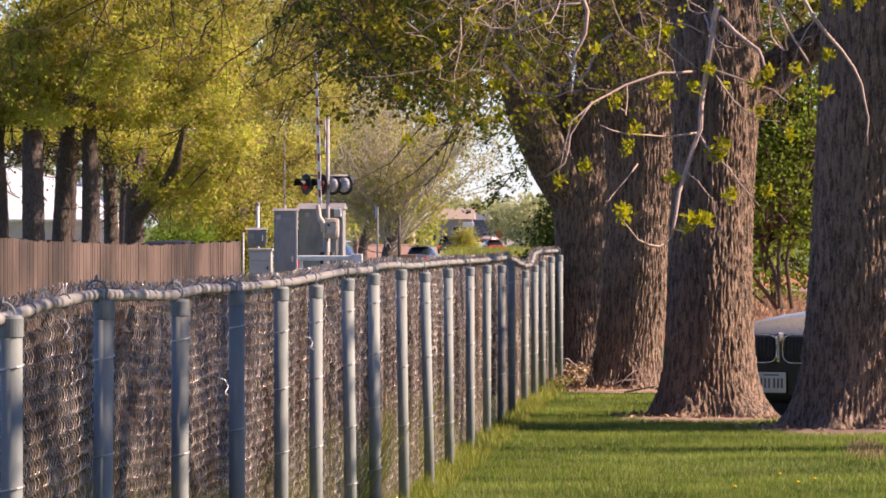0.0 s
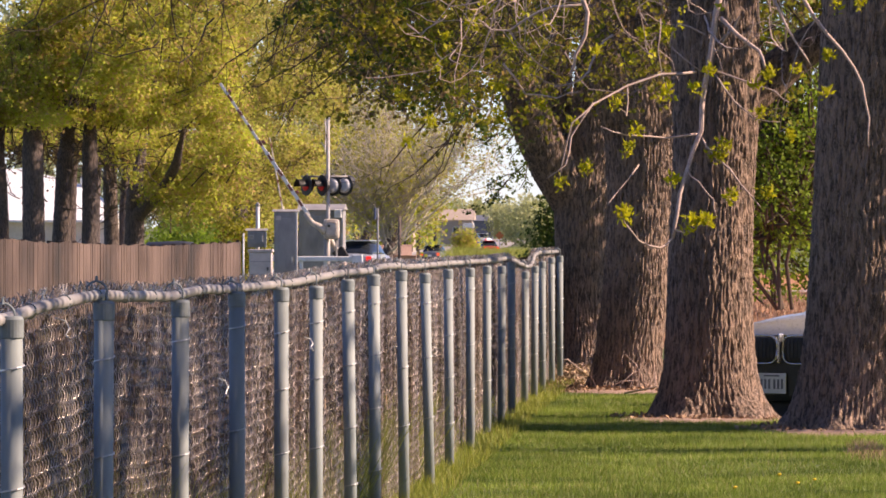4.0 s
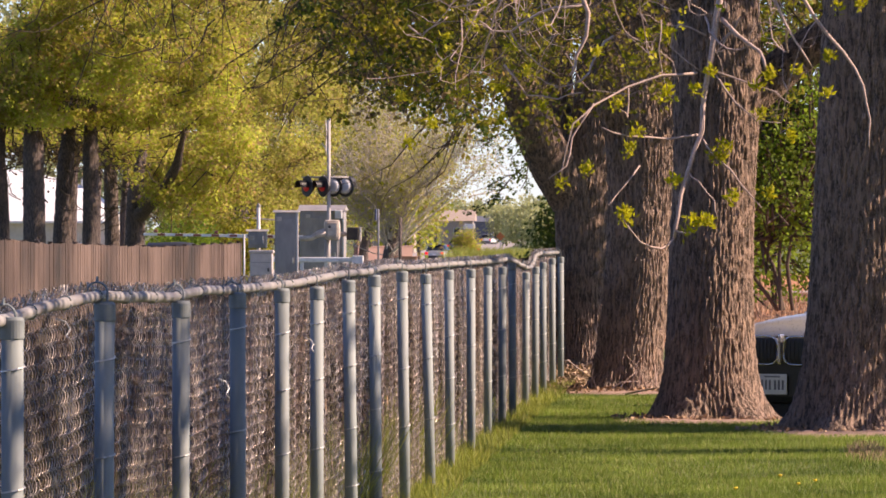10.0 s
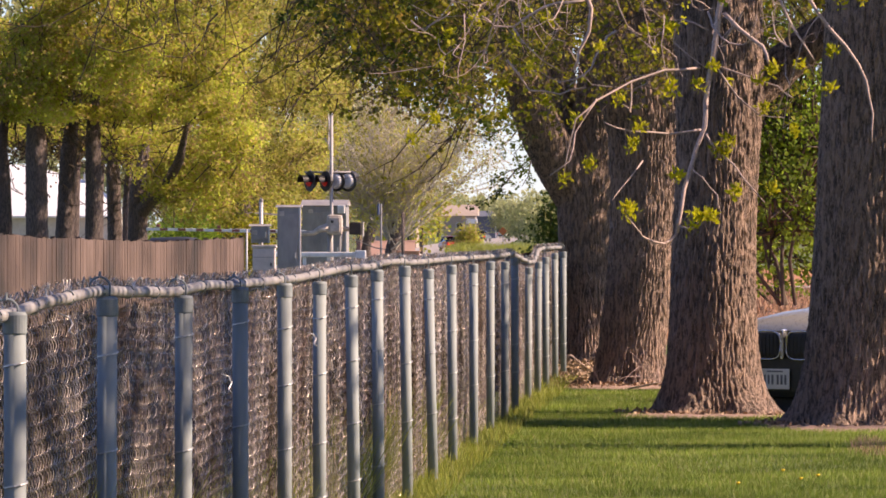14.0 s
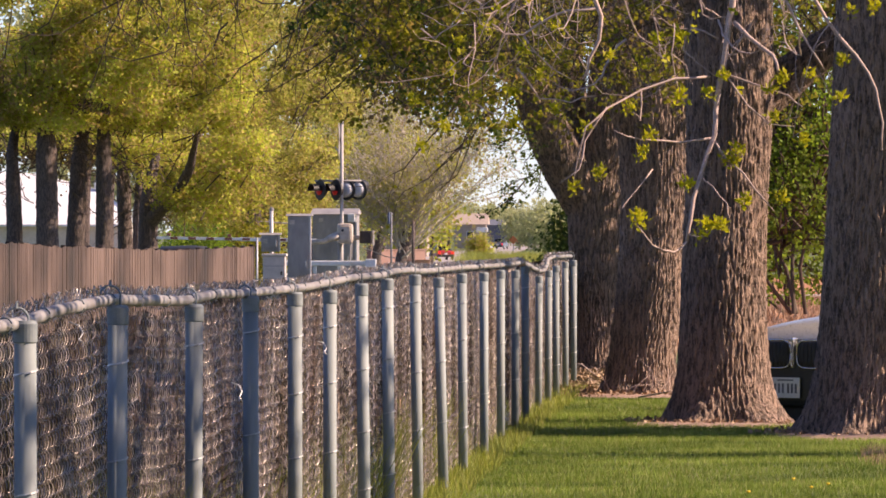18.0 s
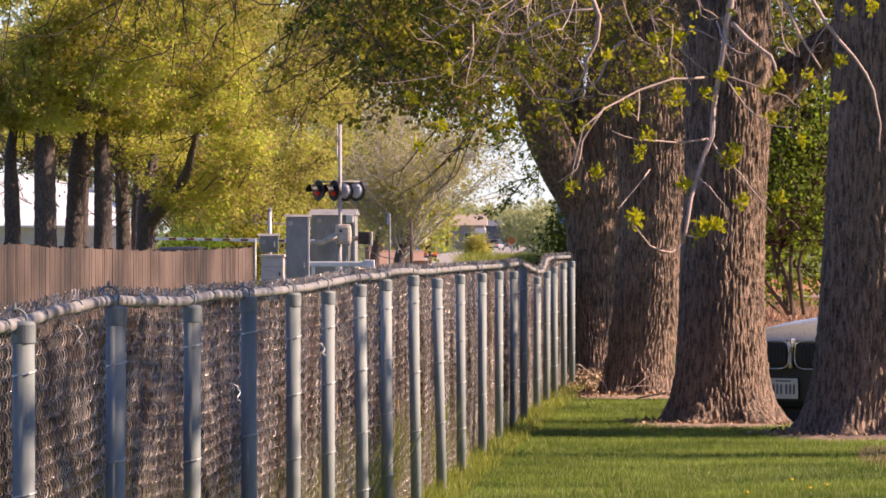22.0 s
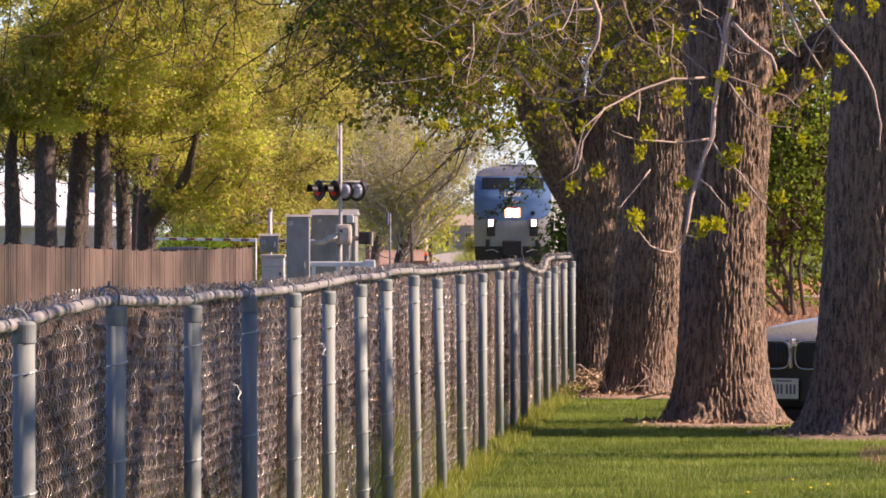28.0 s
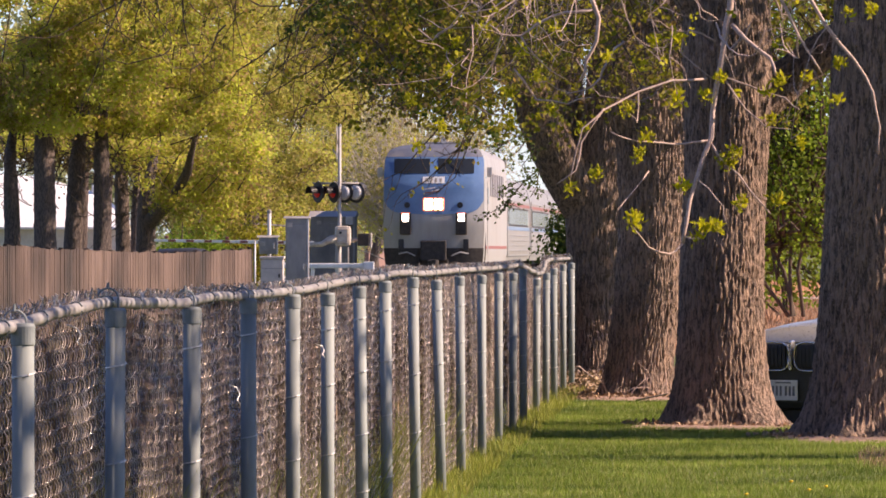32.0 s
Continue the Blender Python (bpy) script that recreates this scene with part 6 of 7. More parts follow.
def locomotive():
    t = thing("locomotive", "passenger diesel locomotive with a blue nose, grey body and lit headlights", "locomotive")
    part("nose", nose_patch(-1.53, 1.53, 0.9, 4.54, 0.0, 24, 28), M_LOCO_SILVER, t, "pale grey nose", True)
    part("nose_skirt", nose_patch(-1.5, 1.5, 0.5, 1.40, 0.02, 16, 4), M_LOCO_DARK, t, "black lower skirt", True)
    part("blue_panel", nose_patch(-1.50, 1.50, 2.5, 4.16, 0.012, 30, 18, lambda x: 2.42 + 0.08 * (abs(x) / 1.5) ** 2 + 0.34 * (abs(x) / 1.5) ** 10), M_BLUE_PAINT, t, "blue nose panel", True)
    part("roof_brow", nose_patch(-1.50, 1.50, 4.155, 4.53, 0.016, 24, 6), M_BROW, t, "dusty grey-blue roof brow", True)
    for s in (-1, 1):
        part("windscreen", nose_patch(s * 0.12 if s > 0 else -1.20, 1.20 if s > 0 else -0.12, 3.66, 4.10, 0.03, 8, 4), M_GLASS, t, "dark windscreen pane", True)
        part("wiper", tube([(s * 0.9, nose_y(0.9, 3.62) - 0.06, 3.62), (s * 0.55, nose_y(0.55, 3.95) - 0.07, 3.95)], 0.012, 5), M_BLACK, t)
    nb = part("number_board", nose_patch(-0.33, 0.33, 3.36, 3.56, 0.03, 6, 2), M_NUMBER, t, "pale number board with unreadable marks")
    for k in range(4):
        x = -0.21 + k * 0.14
        part("mark", nose_patch(x - 0.035, x + 0.035, 3.40, 3.52, 0.04, 1, 1), M_GREY_PAINT, nb)
    for k, (x, w, mat) in enumerate(((-0.12, 0.36, M_WHITE), (0.10, 0.30, M_WHITE), (-0.05, 0.42, M_RED))):
        part("emblem_bar", box((x, nose_y(0, 3.16) - 0.03, 3.20 - 0.055 * k), (w, 0.012, 0.035), 0.004, Matrix.Rotation(radians(-9), 3, "Y")), mat, t)
    hz = 2.72
    hh = part("headlight_housing", box((0, nose_y(0, hz) - 0.02, hz), (0.64, 0.1, 0.40), 0.04), M_LAMP_HALO, t, "reflector frame that glows as the headlights' warm halo")
    part("headlight_divider", box((0, nose_y(0, hz) - 0.085, hz), (0.035, 0.07, 0.40), 0.008), M_BLACK, hh, "dark bar between the lamps")
    for s in (-1, 1):
        part("headlight", box((s * 0.150, nose_y(0, hz) - 0.07, hz), (0.255, 0.06, 0.33), 0.03), M_HEAD, hh, "lit headlight")
        dl = part("ditch_light_housing", box((s * 0.845, nose_y(0.845, 2.2) - 0.03, 2.13), (0.34, 0.14, 0.66), 0.03), M_LOCO_DARK, t, "dark ditch light recess")
        part("lamp_halo_rim", box((s * 0.845, nose_y(0.845, 2.3) - 0.095, 2.31), (0.27, 0.03, 0.31), 0.012), M_LAMP_HALO, dl, "rim that glows as the lamp's warm halo")
        part("ditch_light", box((s * 0.845, nose_y(0.845, 2.3) - 0.115, 2.32), (0.19, 0.04, 0.23), 0.015), M_HEAD, dl, "lit ditch light")
        part("marker_light", tube([(s * 0.80, nose_y(0.8, 2.72) - 0.01, 2.70), (s * 0.80, nose_y(0.8, 2.72) - 0.06, 2.70)], 0.09, 14), M_BLACK, t)
        part("step_recess", box((s * 0.98, nose_y(0.98, 1.55) - 0.01, 1.50), (0.16, 0.12, 0.34), 0.02), M_BLACK, t)
        part("grab_iron", tube([(s * 0.55, nose_y(0.5, 1.25) - 0.1, 1.17), (s * 0.8, nose_y(0.8, 1.25) - 0.13, 1.28), (s * 1.05, nose_y(1.05, 1.25) - 0.1, 1.23)], 0.022, 6), M_SILVER_PAINT, t)
        part("air_hose", tube([(s * 0.42, 0.0, 1.05), (s * 0.46, -0.25, 0.75), (s * 0.38, -0.22, 0.45)], 0.035, 7), M_BLACK, t, "", True)
    part("coupler_pocket", box((0, 0.0, 1.32), (0.78, 0.22, 0.62), 0.04), M_LOCO_DARK, t)
    cp = part("coupler", box((0, -0.25, 0.88), (0.32, 0.5, 0.34), 0.06), M_LOCO_DARK, t)
    part("knuckle", tube([(0.06, -0.52, 0.72), (0.06, -0.52, 1.04)], 0.13, 12), M_LOCO_DARK, cp)
    bm = bmesh.new()
    loft(bm, [[(x, 0.02 + 0.45 * (abs(x) / 1.4) ** 2 - 0.15 * (z < 0.5), z) for x in np.linspace(-1.42, 1.42, 13)] for z in (0.2, 0.55, 1.0)])
    part("pilot", bm, M_LOCO_DARK, t, "black pilot plate", True)
    # body behind the nose
    sec = [(-1.50, 0.85), (-1.53, 1.3), (-1.53, 3.5), (-1.515, 3.85), (-1.45, 4.22), (-1.15, 4.46), (-0.6, 4.54), (0.6, 4.54), (1.15, 4.46), (1.45, 4.22), (1.515, 3.85), (1.53, 3.5), (1.53, 1.3), (1.50, 0.85)]
    bm = bmesh.new()
    loft(bm, [[(x, y, z) for x, z in sec] for y in (1.5, 6.0, 12.0, 20.9)])
    for s in (-1, 1):
        cheek = bmesh.new()
        zs = [0.85 + 3.69 * i / 24 for i in range(25)]
        loft(cheek, [[(s * nose_w(z), nose_y(nose_w(z), z) + (1.52 - nose_y(nose_w(z), z)) * k / 3, z) for z in zs] for k in range(4)])
        part("nose_cheek", cheek, M_LOCO_SILVER, t, "pale grey cab side", True)
    part("body_shell", bm, M_LOCO_SILVER, t, "pale grey body")
    part("rear_wall", box((0, 20.9, 2.6), (3.0, 0.06, 3.4)), M_LOCO_SILVER, t)
    part("roof_deck", box((0, 11.5, 4.50), (1.7, 17.5, 0.16), 0.05), M_ROOF_GREY, t, "grimy roof deck")
    part("roof_hatch", box((0, 6.5, 4.60), (1.4, 2.2, 0.16), 0.04), M_ROOF_GREY, t)
    part("horn", tube([(0.2, 3.0, 4.66), (0.2, 2.6, 4.68)], [0.03, 0.09], 10), M_SILVER_PAINT, t)
    for s in (-1, 1):
        part("side_stripe", box((s * 1.535, 11, 1.42), (0.012, 19.5, 0.09)), M_RED, t, "thin red stripe")
        part("side_band", box((s * 1.535, 11.5, 3.1), (0.012, 18.0, 0.75)), M_BLUE_PAINT, t, "blue band") if s < 0 else None
        part("cab_window", box((s * 1.48, 1.6, 3.72), (0.05, 0.9, 0.42), 0.02, Matrix.Rotation(radians(-8 * s), 3, "Y")), M_GLASS, t)
        d_ = part("cab_door", box((s * 1.535, 3.0, 2.35), (0.02, 0.75, 2.2), 0.004), M_LOCO_SILVER, t)
        part("door_window", box((s * 1.549, 3.0, 3.0), (0.012, 0.45, 0.5)), M_GLASS, d_)
        for k in range(6):
            part("side_grille", box((s * 1.54, 6.0 + k * 2.1, 3.35), (0.02, 1.6, 0.7), 0.004), M_ROOF_GREY, t)
        part("mirror", box((s * 1.66, 1.0, 3.7), (0.16, 0.06, 0.3), 0.02), M_SILVER_PAINT, t)
        part("fuel_tank", box((s * 0.75, 10.5, 0.72), (1.2, 5.0, 0.75), 0.08), M_LOCO_DARK, t)
    bogies(t, (4.2, 16.6), M_LOCO_DARK)
    return t


def bogies(t, ys, mat):
    for y in ys:
        for s in (-1, 1):
            fr = part("bogie_frame", box((s * 1.15, y, 0.66), (0.16, 3.5, 0.34), 0.06), mat, t, "dark bogie frame")
            for k in (-1, 1):
                part("wheel", tube([(s * 0.70, y + k * 1.35, 0.51), (s * 0.84, y + k * 1.35, 0.51)], 0.51, 22), M_STEEL, fr)
                part("spring", box((s * 1.24, y + k * 1.35, 0.62), (0.1, 0.4, 0.4), 0.04), mat, fr)
            part("brake_rod", tube([(s * 1.26, y - 1.5, 0.45), (s * 1.26, y + 1.5, 0.45)], 0.03, 6), mat, fr)


def coach():
    t = thing("passenger_coach", "stainless steel passenger coach with dark windows and a red stripe", "coach", "coaches of the train")
    ln = 25.9
    sec = [(-1.46, 0.95), (-1.5, 1.3), (-1.5, 3.0), (-1.36, 3.5), (-1.0, 3.78), (-0.5, 3.9), (0.5, 3.9), (1.0, 3.78), (1.36, 3.5), (1.5, 3.0), (1.5, 1.3), (1.46, 0.95)]
    bm = bmesh.new()
    vs = loft(bm, [[(x, y, z) for x, z in sec] for y in (0.0, ln / 2, ln)])
    bm.faces.new(vs[0])
    bm.faces.new(vs[-1][::-1])
    part("body_shell", bm, M_COACH, t, "fluted stainless steel body")
    part("vestibule", box((0, -0.25, 2.3), (1.3, 0.5, 2.5), 0.05), M_BLACK, t)
    for s in (-1, 1):
        part("window_band", box((s * 1.503, ln / 2, 2.45), (0.012, ln - 4.6, 0.62)), M_BLACK, t, "black window band")
        part("stripe", box((s * 1.505, ln / 2, 2.86), (0.012, ln - 1.0, 0.10)), M_RED, t, "red stripe")
        part("stripe", box((s * 1.505, ln / 2, 2.06), (0.012, ln - 1.0, 0.12)), M_BLUE_PAINT, t, "blue stripe")
        for k in range(14):
            part("window", box((s * 1.512, 3.2 + k * 1.5, 2.45), (0.012, 1.15, 0.5), 0.003), M_GLASS, t)
        for z in (1.15, 1.32, 1.49, 1.66, 1.83):
            part("flute", box((s * 1.505, ln / 2, z), (0.02, ln - 1.0, 0.05), 0.008), M_COACH, t)
        d_ = part("door", box((s * 1.508, 1.4, 2.1), (0.02, 0.8, 1.95), 0.004), M_COACH, t)
        part("door_window", box((s * 1.523, 1.4, 2.5), (0.01, 0.4, 0.6)), M_GLASS, d_)
    bogies(t, (3.8, ln - 3.8), M_LOCO_DARK)
    part("underfloor_box", box((0, ln / 2, 0.7), (2.4, 9.0, 0.5), 0.05), M_LOCO_DARK, t)
    return t


LOCO = locomotive()
COACH = coach()
TRAIN = [(LOCO, 0.0), (COACH, 21.6)] + [(copy_thing(COACH, Matrix.Identity(4)), 21.6 + 26.6 * k) for k in (1, 2, 3)]


# ---- cars on the far road ----
def traffic_car(kind_label, paint, tall=1.48, van_=False):
    """A car with its tail towards -y."""
    c = thing("car", kind_label, "car", "traffic on the far road")
    bm = bmesh.new()
    w = 0.9
    loft(bm, [[(x, y, z) for x, z in body_section(ww, 0.3, zs, z1)] for y, ww, zs, z1 in ((0, w * 0.9, 0.62, 0.78), (0.1, w, 0.75, 0.95), (1.0, w, 0.78, 0.98), (3.4, w, 0.75, 0.95), (4.4, w * 0.95, 0.62, 0.78), (4.5, w * 0.85, 0.5, 0.6))])
    part("body", bm, paint, c, "", True)
    part("tail_panel", box((0, 0.01, 0.55), (1.62, 0.06, 0.5), 0.05), paint, c)
    bm = bmesh.new()
    y1 = 0.15 if van_ else 0.7
    loft(bm, [[(x, y, z) for x, z in body_section(ww, 0.8, zs, z1)] for y, ww, zs, z1 in ((y1, 0.78, 0.86, 0.98), (y1 + 0.45, 0.74, 1.1, tall), (2.4, 0.74, 1.1, tall), (3.2, 0.78, 0.86, 0.98))])
    part("cabin", bm, M_GLASS, c, "dark windows", True)
    part("roof", box((0, (y1 + 2.9) / 2, tall), (1.30, 2.4 - y1 * 0.7, 0.05), 0.02), paint, c)
    for s in (-1, 1):
        part("tail_lamp", box((s * 0.68, -0.03, 0.72), (0.24, 0.06, 0.22), 0.02), M_TAIL, c, "red tail lamp")
        part("headlight", box((s * 0.62, 4.45, 0.58), (0.3, 0.1, 0.14), 0.02), M_CHROME, c)
        part("door", box((s * 0.902, 1.9, 0.66), (0.012, 1.0, 0.5), 0.003), paint, c)
        for y in (0.85, 3.6):
            wheel(c, (s * 0.80, y, 0.31), 0.31, 0.2)
    part("bumper", box((0, -0.02, 0.42), (1.66, 0.14, 0.2), 0.04), M_CARDARK, c)
    part("plate", box((0, -0.06, 0.62), (0.3, 0.02, 0.15)), M_WHITE, c)
    return c


CAR_GREY = traffic_car("grey-blue car driving away with red tail lamps", M_CAR_GREY)
CAR_VAN = traffic_car("dark tall car driving away on the far road", M_CAR_DARK, 1.75, True)
CAR_SILVER = traffic_car("silver hatchback driving away on the far road", M_CAR_SILVER, 1.5, True)
CAR_RED = traffic_car("bright red car on the far road", M_CAR_RED)
CAR_WHITE = traffic_car("white car waiting with red tail lamps", M_CAR_WHITE, 1.6, True)

# ---- grass, weeds and litter ----
TREES_AT = ((0.663, 60.0, 0.66), (-0.369, 63.5, 0.64), (-1.226, 74.0, 0.5), (-1.924, 86.0, 0.5))


def lawn_shape(x, y, rng):
    keep = np.ones(len(x), bool)
    for tx, ty, r in TREES_AT:
        keep &= np.hypot((x - tx), (y - ty) * 0.42) > r * (0.9 + 0.2 * rng.random(len(x)))
    bare = (x < -0.9) & (y > 72)
    thin = noise_grid(x * 0.9, y * 0.35)
    keep &= ~bare & (rng.random(len(x)) < 0.45 + 0.8 * thin)
    return keep


def noise_grid(x, y):
    return 0.5 + 0.25 * np.sin(x * 1.7 + np.sin(y * 1.3) * 2) + 0.25 * np.sin(y * 2.3 + np.sin(x * 0.9 + 1) * 2)


blades("lawn_grass", -2.6, 2.4, 40, 76, 400000, 0.030, 0.0030, 101, M_GRASS, "bright green mown spring grass", "grass", lawn_shape)
blades("fence_grass", -2.25, -1.75, 40, 76, 9000, 0.075, 0.004, 102, M_WEED, "longer grass at the foot of the fence", "grass")
blades("track_weeds", -9.0, -4.0, 230, 420, 26000, 0.75, 0.03, 103, M_WEED, "tall yellow-green weeds beside the railway", "weeds", lambda x, y, r: (x > -8.2) & (r.random(len(x)) < 0.7))
blades("verge_weeds", -31, -12.5, 430, 700, 30000, 0.5, 0.05, 104, M_WEED, "rough yellow-green verge by the far road", "weeds", lambda x, y, r: x > -0.0388 * y)


blades("mid_weeds", -19.0, -11.5, 470, 520, 14000, 1.1, 0.035, 106, M_WEED, "tall yellow-green weeds between road and railway", "weeds", lambda x, y, r: x > -0.0384 * y)


blades("dead_grass", 0.45, 1.0, 51.5, 57.0, 2600, 0.05, 0.004, 108, M_LITTER, "dry brown patch in the lawn", "dry grass", lambda x, y, r: ((x - 0.72) / 0.14) ** 2 + ((y - 54.2) / 2.2) ** 2 < 0.3 + r.random(len(x)))
blades("dry_stalks", -2.2, 4.5, 130, 260, 16000, 0.16, 0.012, 107, M_LITTER, "dry brown stalks on bare orange soil", "dry grass")


blades("fence_weeds", -3.3, -2.1, 17, 28.5, 14000, 0.55, 0.006, 113, M_WEED, "tall green weeds behind the fence", "weeds", lambda x, y, r: r.random(len(x)) < 0.55 + 0.45 * np.sin(y * 1.4))


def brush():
    """Dry leaves and stalks behind the fence, with shade put into their dark colour."""
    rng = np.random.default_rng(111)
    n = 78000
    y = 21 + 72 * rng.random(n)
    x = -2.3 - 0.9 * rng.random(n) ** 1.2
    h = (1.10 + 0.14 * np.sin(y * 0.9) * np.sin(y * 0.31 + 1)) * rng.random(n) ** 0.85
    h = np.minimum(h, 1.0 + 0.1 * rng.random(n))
    ob = leaves("dark_brush", np.stack([x, y, ground_z(x, y) + 0.01 + h], -1), 0.085, rng, M_SHADED_BRUSH, None)
    tagged(ob, "dark brown leaves and stalks behind the fence, shade in their colour", "brush", kind="stuff")
    for k in range(7):
        y0 = (36.9, 37.4, 25.2, 31.0, 43.0, 52.0, 29.0)[k]
        z0 = (0.72, 0.45, 1.05, 0.8, 0.6, 0.5, 0.35)[k]
        d = thing("dead_leaf", "dry reddish-brown leaf caught in the wire mesh", "leaf", "leaves caught in the fence")
        part("blade", box((FX - 0.03, y0, z0), (0.004, 0.06, 0.05), 0.001, Matrix.Rotation(0.4 * k, 3, "X"), 0.4), M_LITTER, d)
        part("stalk", tube([(FX - 0.03, y0, z0 - 0.02), (FX - 0.025, y0 + 0.01, z0 - 0.05)], 0.002, 5), M_TWIG, d)


brush()
blades("brush_grass", -3.2, -2.05, 17, 50, 24000, 0.42, 0.006, 112, M_WEED, "rough green grass behind the fence", "grass", lambda x, y, r: np.sin(y * 0.8) + 0.5 * np.sin(y * 2.1) > 0.15)


def suckers():
    """Thin bare shoots at the foot of the dark tree."""
    rng = np.random.default_rng(121)
    for k in range(9):
        a = -1.3 + 0.28 * k
        p = Vector((-1.226 + 0.36 * math.sin(a), 74 - 0.40 * math.cos(a), 0.0))
        pts = wander(rng, p, Vector((rng.normal(0.1, 0.3), -0.2, 0.9)), rng.uniform(0.2, 0.5), 6, 0.22, 0.06)
        part("sucker_shoot", tube(pts, [0.006, 0.006, 0.005, 0.004, 0.004, 0.003, 0.002], 5), M_TWIG, TREE2, "", True)


suckers()


def soil_rings():
    """Low mounds of pinkish bare earth round the feet of the trees."""
    rng = np.random.default_rng(122)
    for tx, ty, r in TREES_AT:
        bm = bmesh.new()
        rows = []
        for q, h in ((0.45, 0.022), (0.8, 0.020), (1.0, 0.016), (1.15, 0.006), (1.3, -0.02)):
            row = []
            for k in range(40):
                t = 2 * math.pi * k / 40
                w = r * q * (1 + 0.13 * noise.noise((math.cos(t) * 2 + tx * 5, math.sin(t) * 2, 1.0)))
                x, y = tx + math.cos(t) * w, ty + math.sin(t) * w * 2.1
                row.append((x, y, float(ground_z(x, y)) + h * (1 + 0.5 * noise.noise((x * 6, y * 6, 0)))))
            rows.append(row + row[:1])
        loft(bm, rows)
        bmesh.ops.remove_doubles(bm, verts=bm.verts, dist=0.0005)
        ob = part("soil_mound", bm, M_SOIL, None, "", True)
        tagged(ob, "bare pinkish-brown earth round the foot of a tree", "soil", "earth round the trees", "structure")


soil_rings()


def litter():
    rng = np.random.default_rng(105)
    pts = []
    for tx, ty, r in TREES_AT:
        a, d = rng.uniform(0, 6.28, 900), r * (0.55 + 0.75 * rng.random(900) ** 1.5)
        x, y = tx + np.cos(a) * d, ty + np.sin(a) * d
        pts.append(np.stack([x, y, ground_z(x, y) + 0.012 + 0.02 * rng.random(900)], -1))
    x, y = rng.uniform(-2.1, -0.9, 5000), rng.uniform(73, 88, 5000)
    pts.append(np.stack([x, y, ground_z(x, y) + 0.01 + 0.03 * rng.random(5000)], -1))
    ob = leaves("leaf_litter", np.concatenate(pts), 0.036, rng, M_LITTER, None)
    tagged(ob, "dry brown leaf litter and bark chips under the trees", "leaf litter", kind="stuff")
    for b in ([(-2.087, 84, 0.03), (-1.98, 84, 0.12), (-1.88, 84, 0.02)], [(-1.193, 72, 0.02), (-1.017, 71.8, 0.06), (-0.891, 71.6, 0.09)], [(-2.0, 82, 0.15), (-1.93, 82, 0.145), (-1.84, 82, 0.07), (-1.744, 82, 0.01)]):
        s = thing("fallen_twig", "dry fallen twig lying on the ground", "twig", "fallen twigs")
        part("stick", tube([(x, y, z - 0.0) for x, y, z in b], [0.009, 0.008, 0.006, 0.004][:len(b)], 6), M_TWIG, s, smooth=True)
    for u, v in ((0.219, 46.0), (0.12, 47.5), (0.319, 46.6), (-0.135, 45.2)):
        d = thing("dandelion", "small yellow dandelion flower in the grass", "flower", "dandelions")
        part("stem", tube([(u, v, 0), (u + 0.004, v, 0.06)], 0.002, 5), M_LEAF_SHRUB, d)
        part("flower_head", tube([(u + 0.004, v, 0.058), (u + 0.004, v, 0.066), (u + 0.004, v, 0.072)], [0.005, 0.013, 0.008], 10), M_DANDELION, d)


litter()


# ---- what moves ----
def lane(t_rows, z=None, face=-9.0):
    """Rows of (seconds, x, y) on the far road."""
    return [(t, pose(x, y, float(ground_z(x, y)) + 0.06, 0, 0, face)) for t, x, y in t_rows]


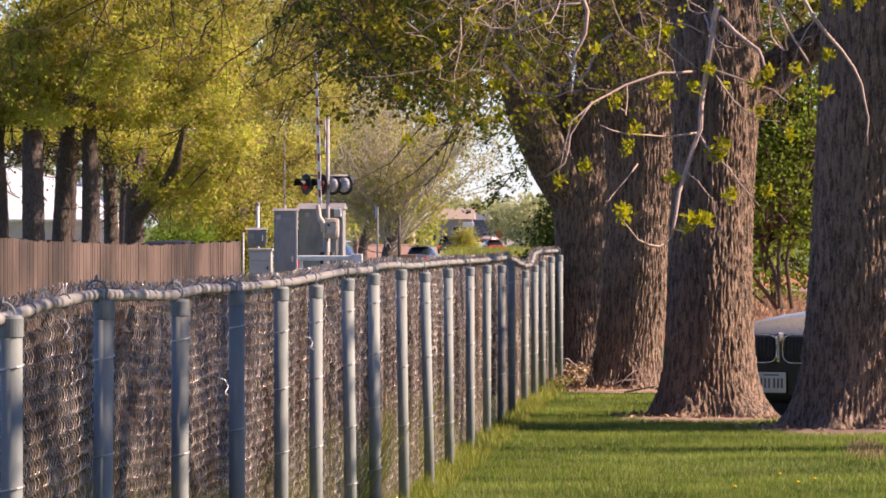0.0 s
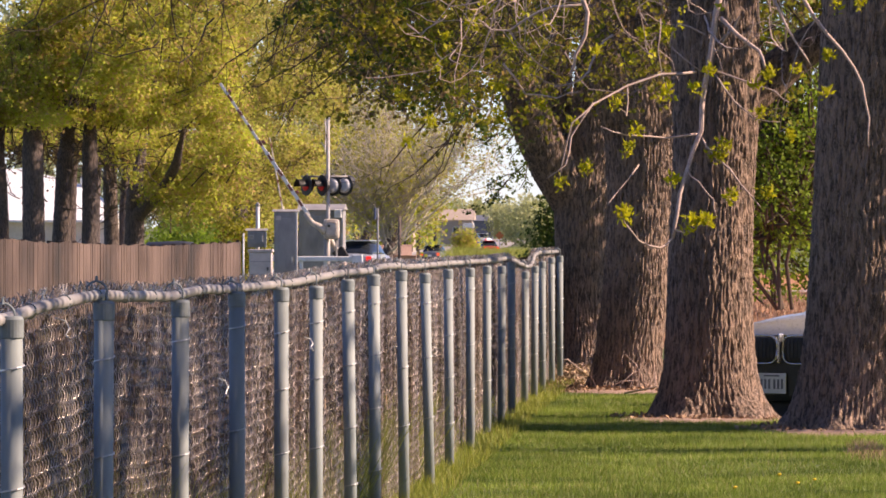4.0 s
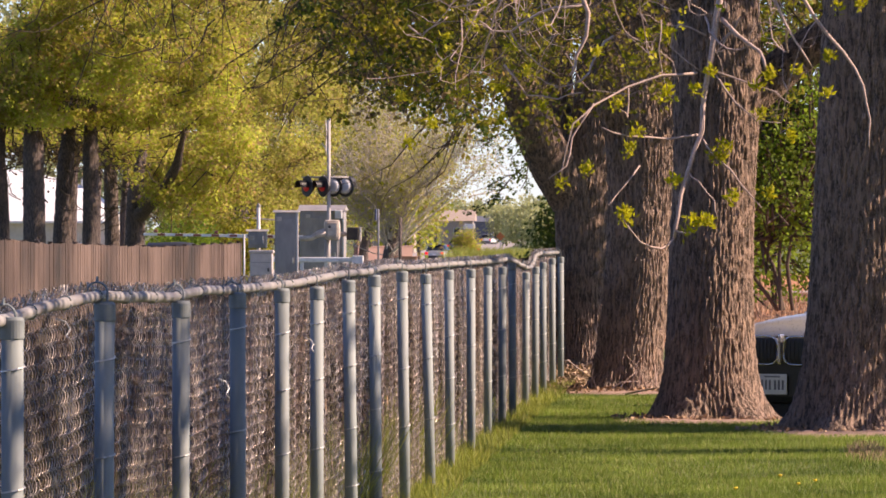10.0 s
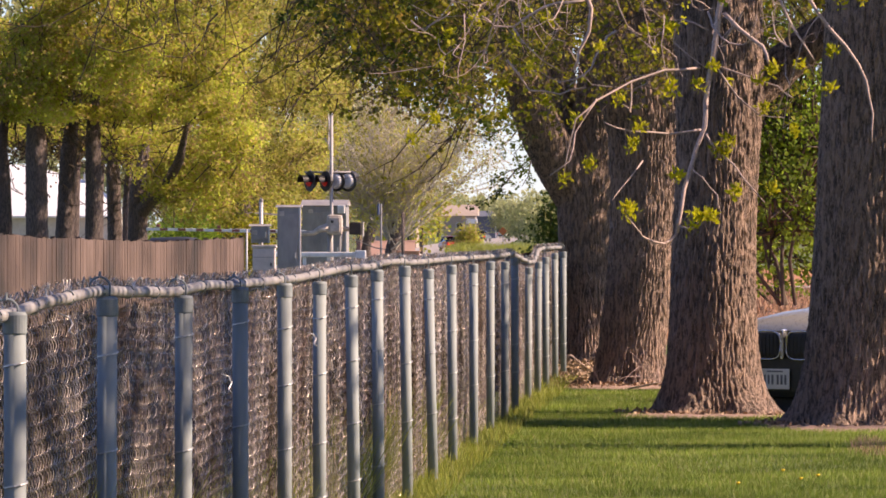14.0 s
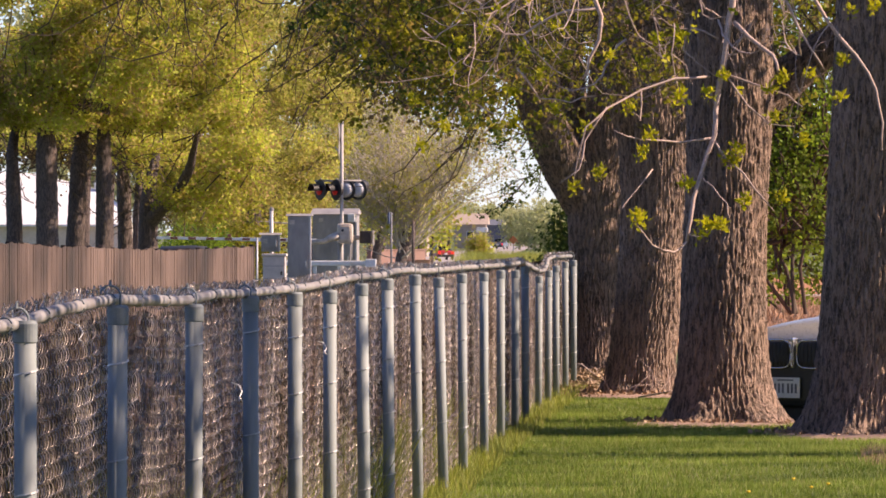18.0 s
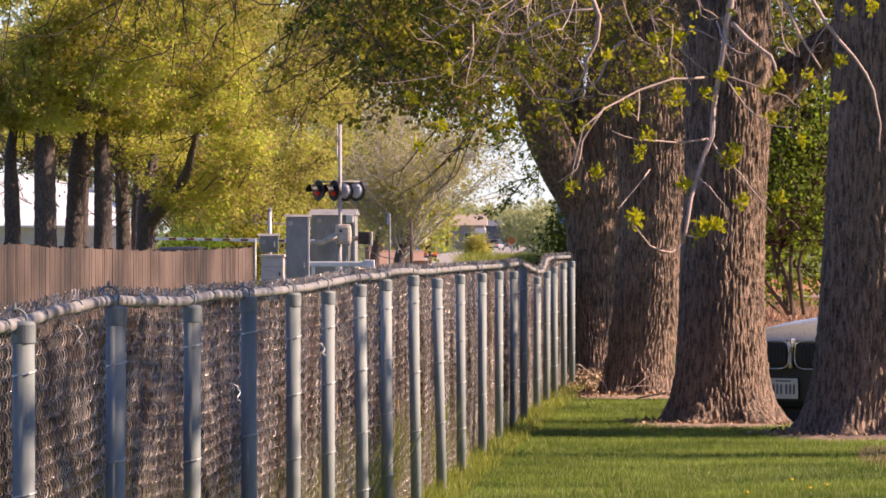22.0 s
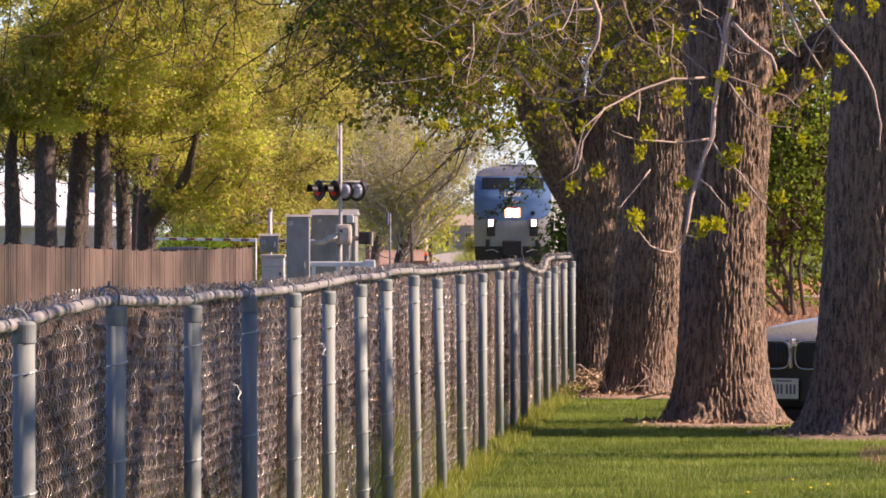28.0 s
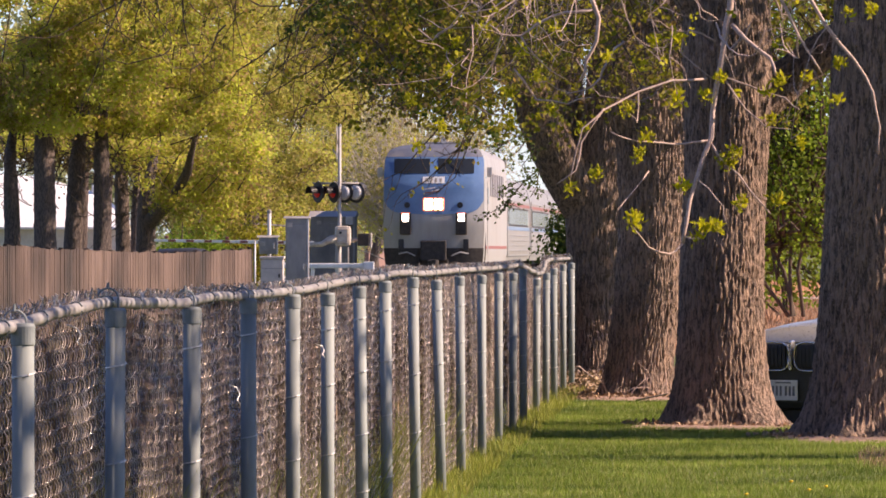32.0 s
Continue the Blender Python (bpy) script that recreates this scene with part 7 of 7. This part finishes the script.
def motions():
    for ob, back in TRAIN:
        rows = []
        for t, y in ((0, 872), (8, 715), (16, 558), (22, 441), (23, 421.5), (24, 402), (25, 380.5), (26, 358.5), (27, 337.5), (28, 317.5), (29, 297.5), (30, 279), (31, 261), (32, 243.7)):
            y += back
            rows.append((t, Matrix.Translation((TX, y, rail_level(y))) @ Matrix.Rotation(-0.0024, 4, "X")))
        walk(ob, rows)
    pivot = (-0.07, 0.0, 1.241 + 0.85)
    walk(ARM, [(t, pose(*pivot, 0, a, 0)) for t, a in ((0, 88.5), (1.2, 88.5), (2.0, 86), (2.5, 79), (3.0, 70.5), (3.5, 64), (4.5, 48), (5.5, 33), (5.8, 27), (6.2, 20.5), (6.5, 16), (7.0, 8.5), (7.5, 5.7), (8.0, 3), (8.5, 0.2), (9.0, 1.3), (9.5, 1.0), (32, 1.0))])
    top2 = 1.61 + 0.85
    turn = Matrix.Rotation(radians(28), 4, "Z")
    walk(ARM2, [(t, Matrix.Translation((0, 0, top2)) @ turn @ Matrix.Rotation(radians(-a), 4, "X") @ turn.inverted()) for t, a in ((0, 0), (2.4, 0), (3.0, 5), (3.5, 14), (4.5, 33), (5.5, 50), (6.2, 62), (6.5, 70), (7.0, 80), (7.6, 87), (8.2, 88), (32, 88))])
    walk(CAR_GREY, lane([(0, -22.86, 539.5), (1, -23.92, 571.0), (3.5, -26.02, 635.0), (5.5, -29.36, 739.3), (7.5, -31.35, 803.5), (9, -33.08, 860.0), (10.5, -36.37, 974.1), (12, -38.47, 1070.4), (13, -39.19, 1109.8), (16.5, -40.15, 1169.2), (19, -40.70, 1207.5), (22, -41.35, 1258.0), (27, -42.04, 1330.0), (32, -42.48, 1390.0)]))
    walk(CAR_VAN, lane([(0, -32.21, 831.4), (1, -35.08, 925.5), (2, -36.82, 993.3), (3, -38.08, 1051.1), (5.5, -39.82, 1148.0), (8, -41.04, 1233.0), (12, -42.04, 1330.0), (32, -43.01, 1610.0)]))
    walk(CAR_SILVER, lane([(0, -15.55, 285.0), (2.6, -15.83, 292.0), (4.5, -18.50, 385.0), (7, -24.21, 580.0), (8, -25.05, 605.0), (9, -26.02, 635.0), (10, -28.11, 699.1), (11.5, -30.15, 764.5), (13, -30.96, 790.5), (14.5, -32.21, 831.4), (16.5, -36.15, 964.4), (19, -39.12, 1105.5), (21, -39.95, 1156.5), (25.5, -40.46, 1190.5), (32, -41.04, 1233.0)]))
    walk(CAR_RED, lane([(0, -26.01, 805.0), (8, -27.70, 805.0), (14, -30.51, 805.0), (16.5, -31.64, 805.0), (17.5, -32.26, 805.0), (18.5, -32.71, 805.0), (19.5, -33.21, 805.0), (21, -33.89, 805.0), (23, -34.11, 805.0), (26, -34.56, 805.0), (32, -36.14, 805.0)], face=14))
    walk(CAR_WHITE, lane([(0, -42.16, 1256.0), (4, -41.58, 1213.5), (6, -41.46, 1205.0), (8, -41.52, 1209.2), (9.5, -41.82, 1230.5), (14, -42.97, 1330.0), (32, -44.14, 1570.0)]))
    base = HANG.matrix_basis.copy()
    sway = []
    t = 0.0
    while t <= 32.01:
        sway.append((t, base @ pose(0, 0, 0, 0.10 * math.sin(1.9 * t), 0.16 * math.sin(6.1 * t + 0.8) + 0.14 * math.sin(1.23 * t), 0)))
        t += 0.25
    walk(HANG, sway)


motions()
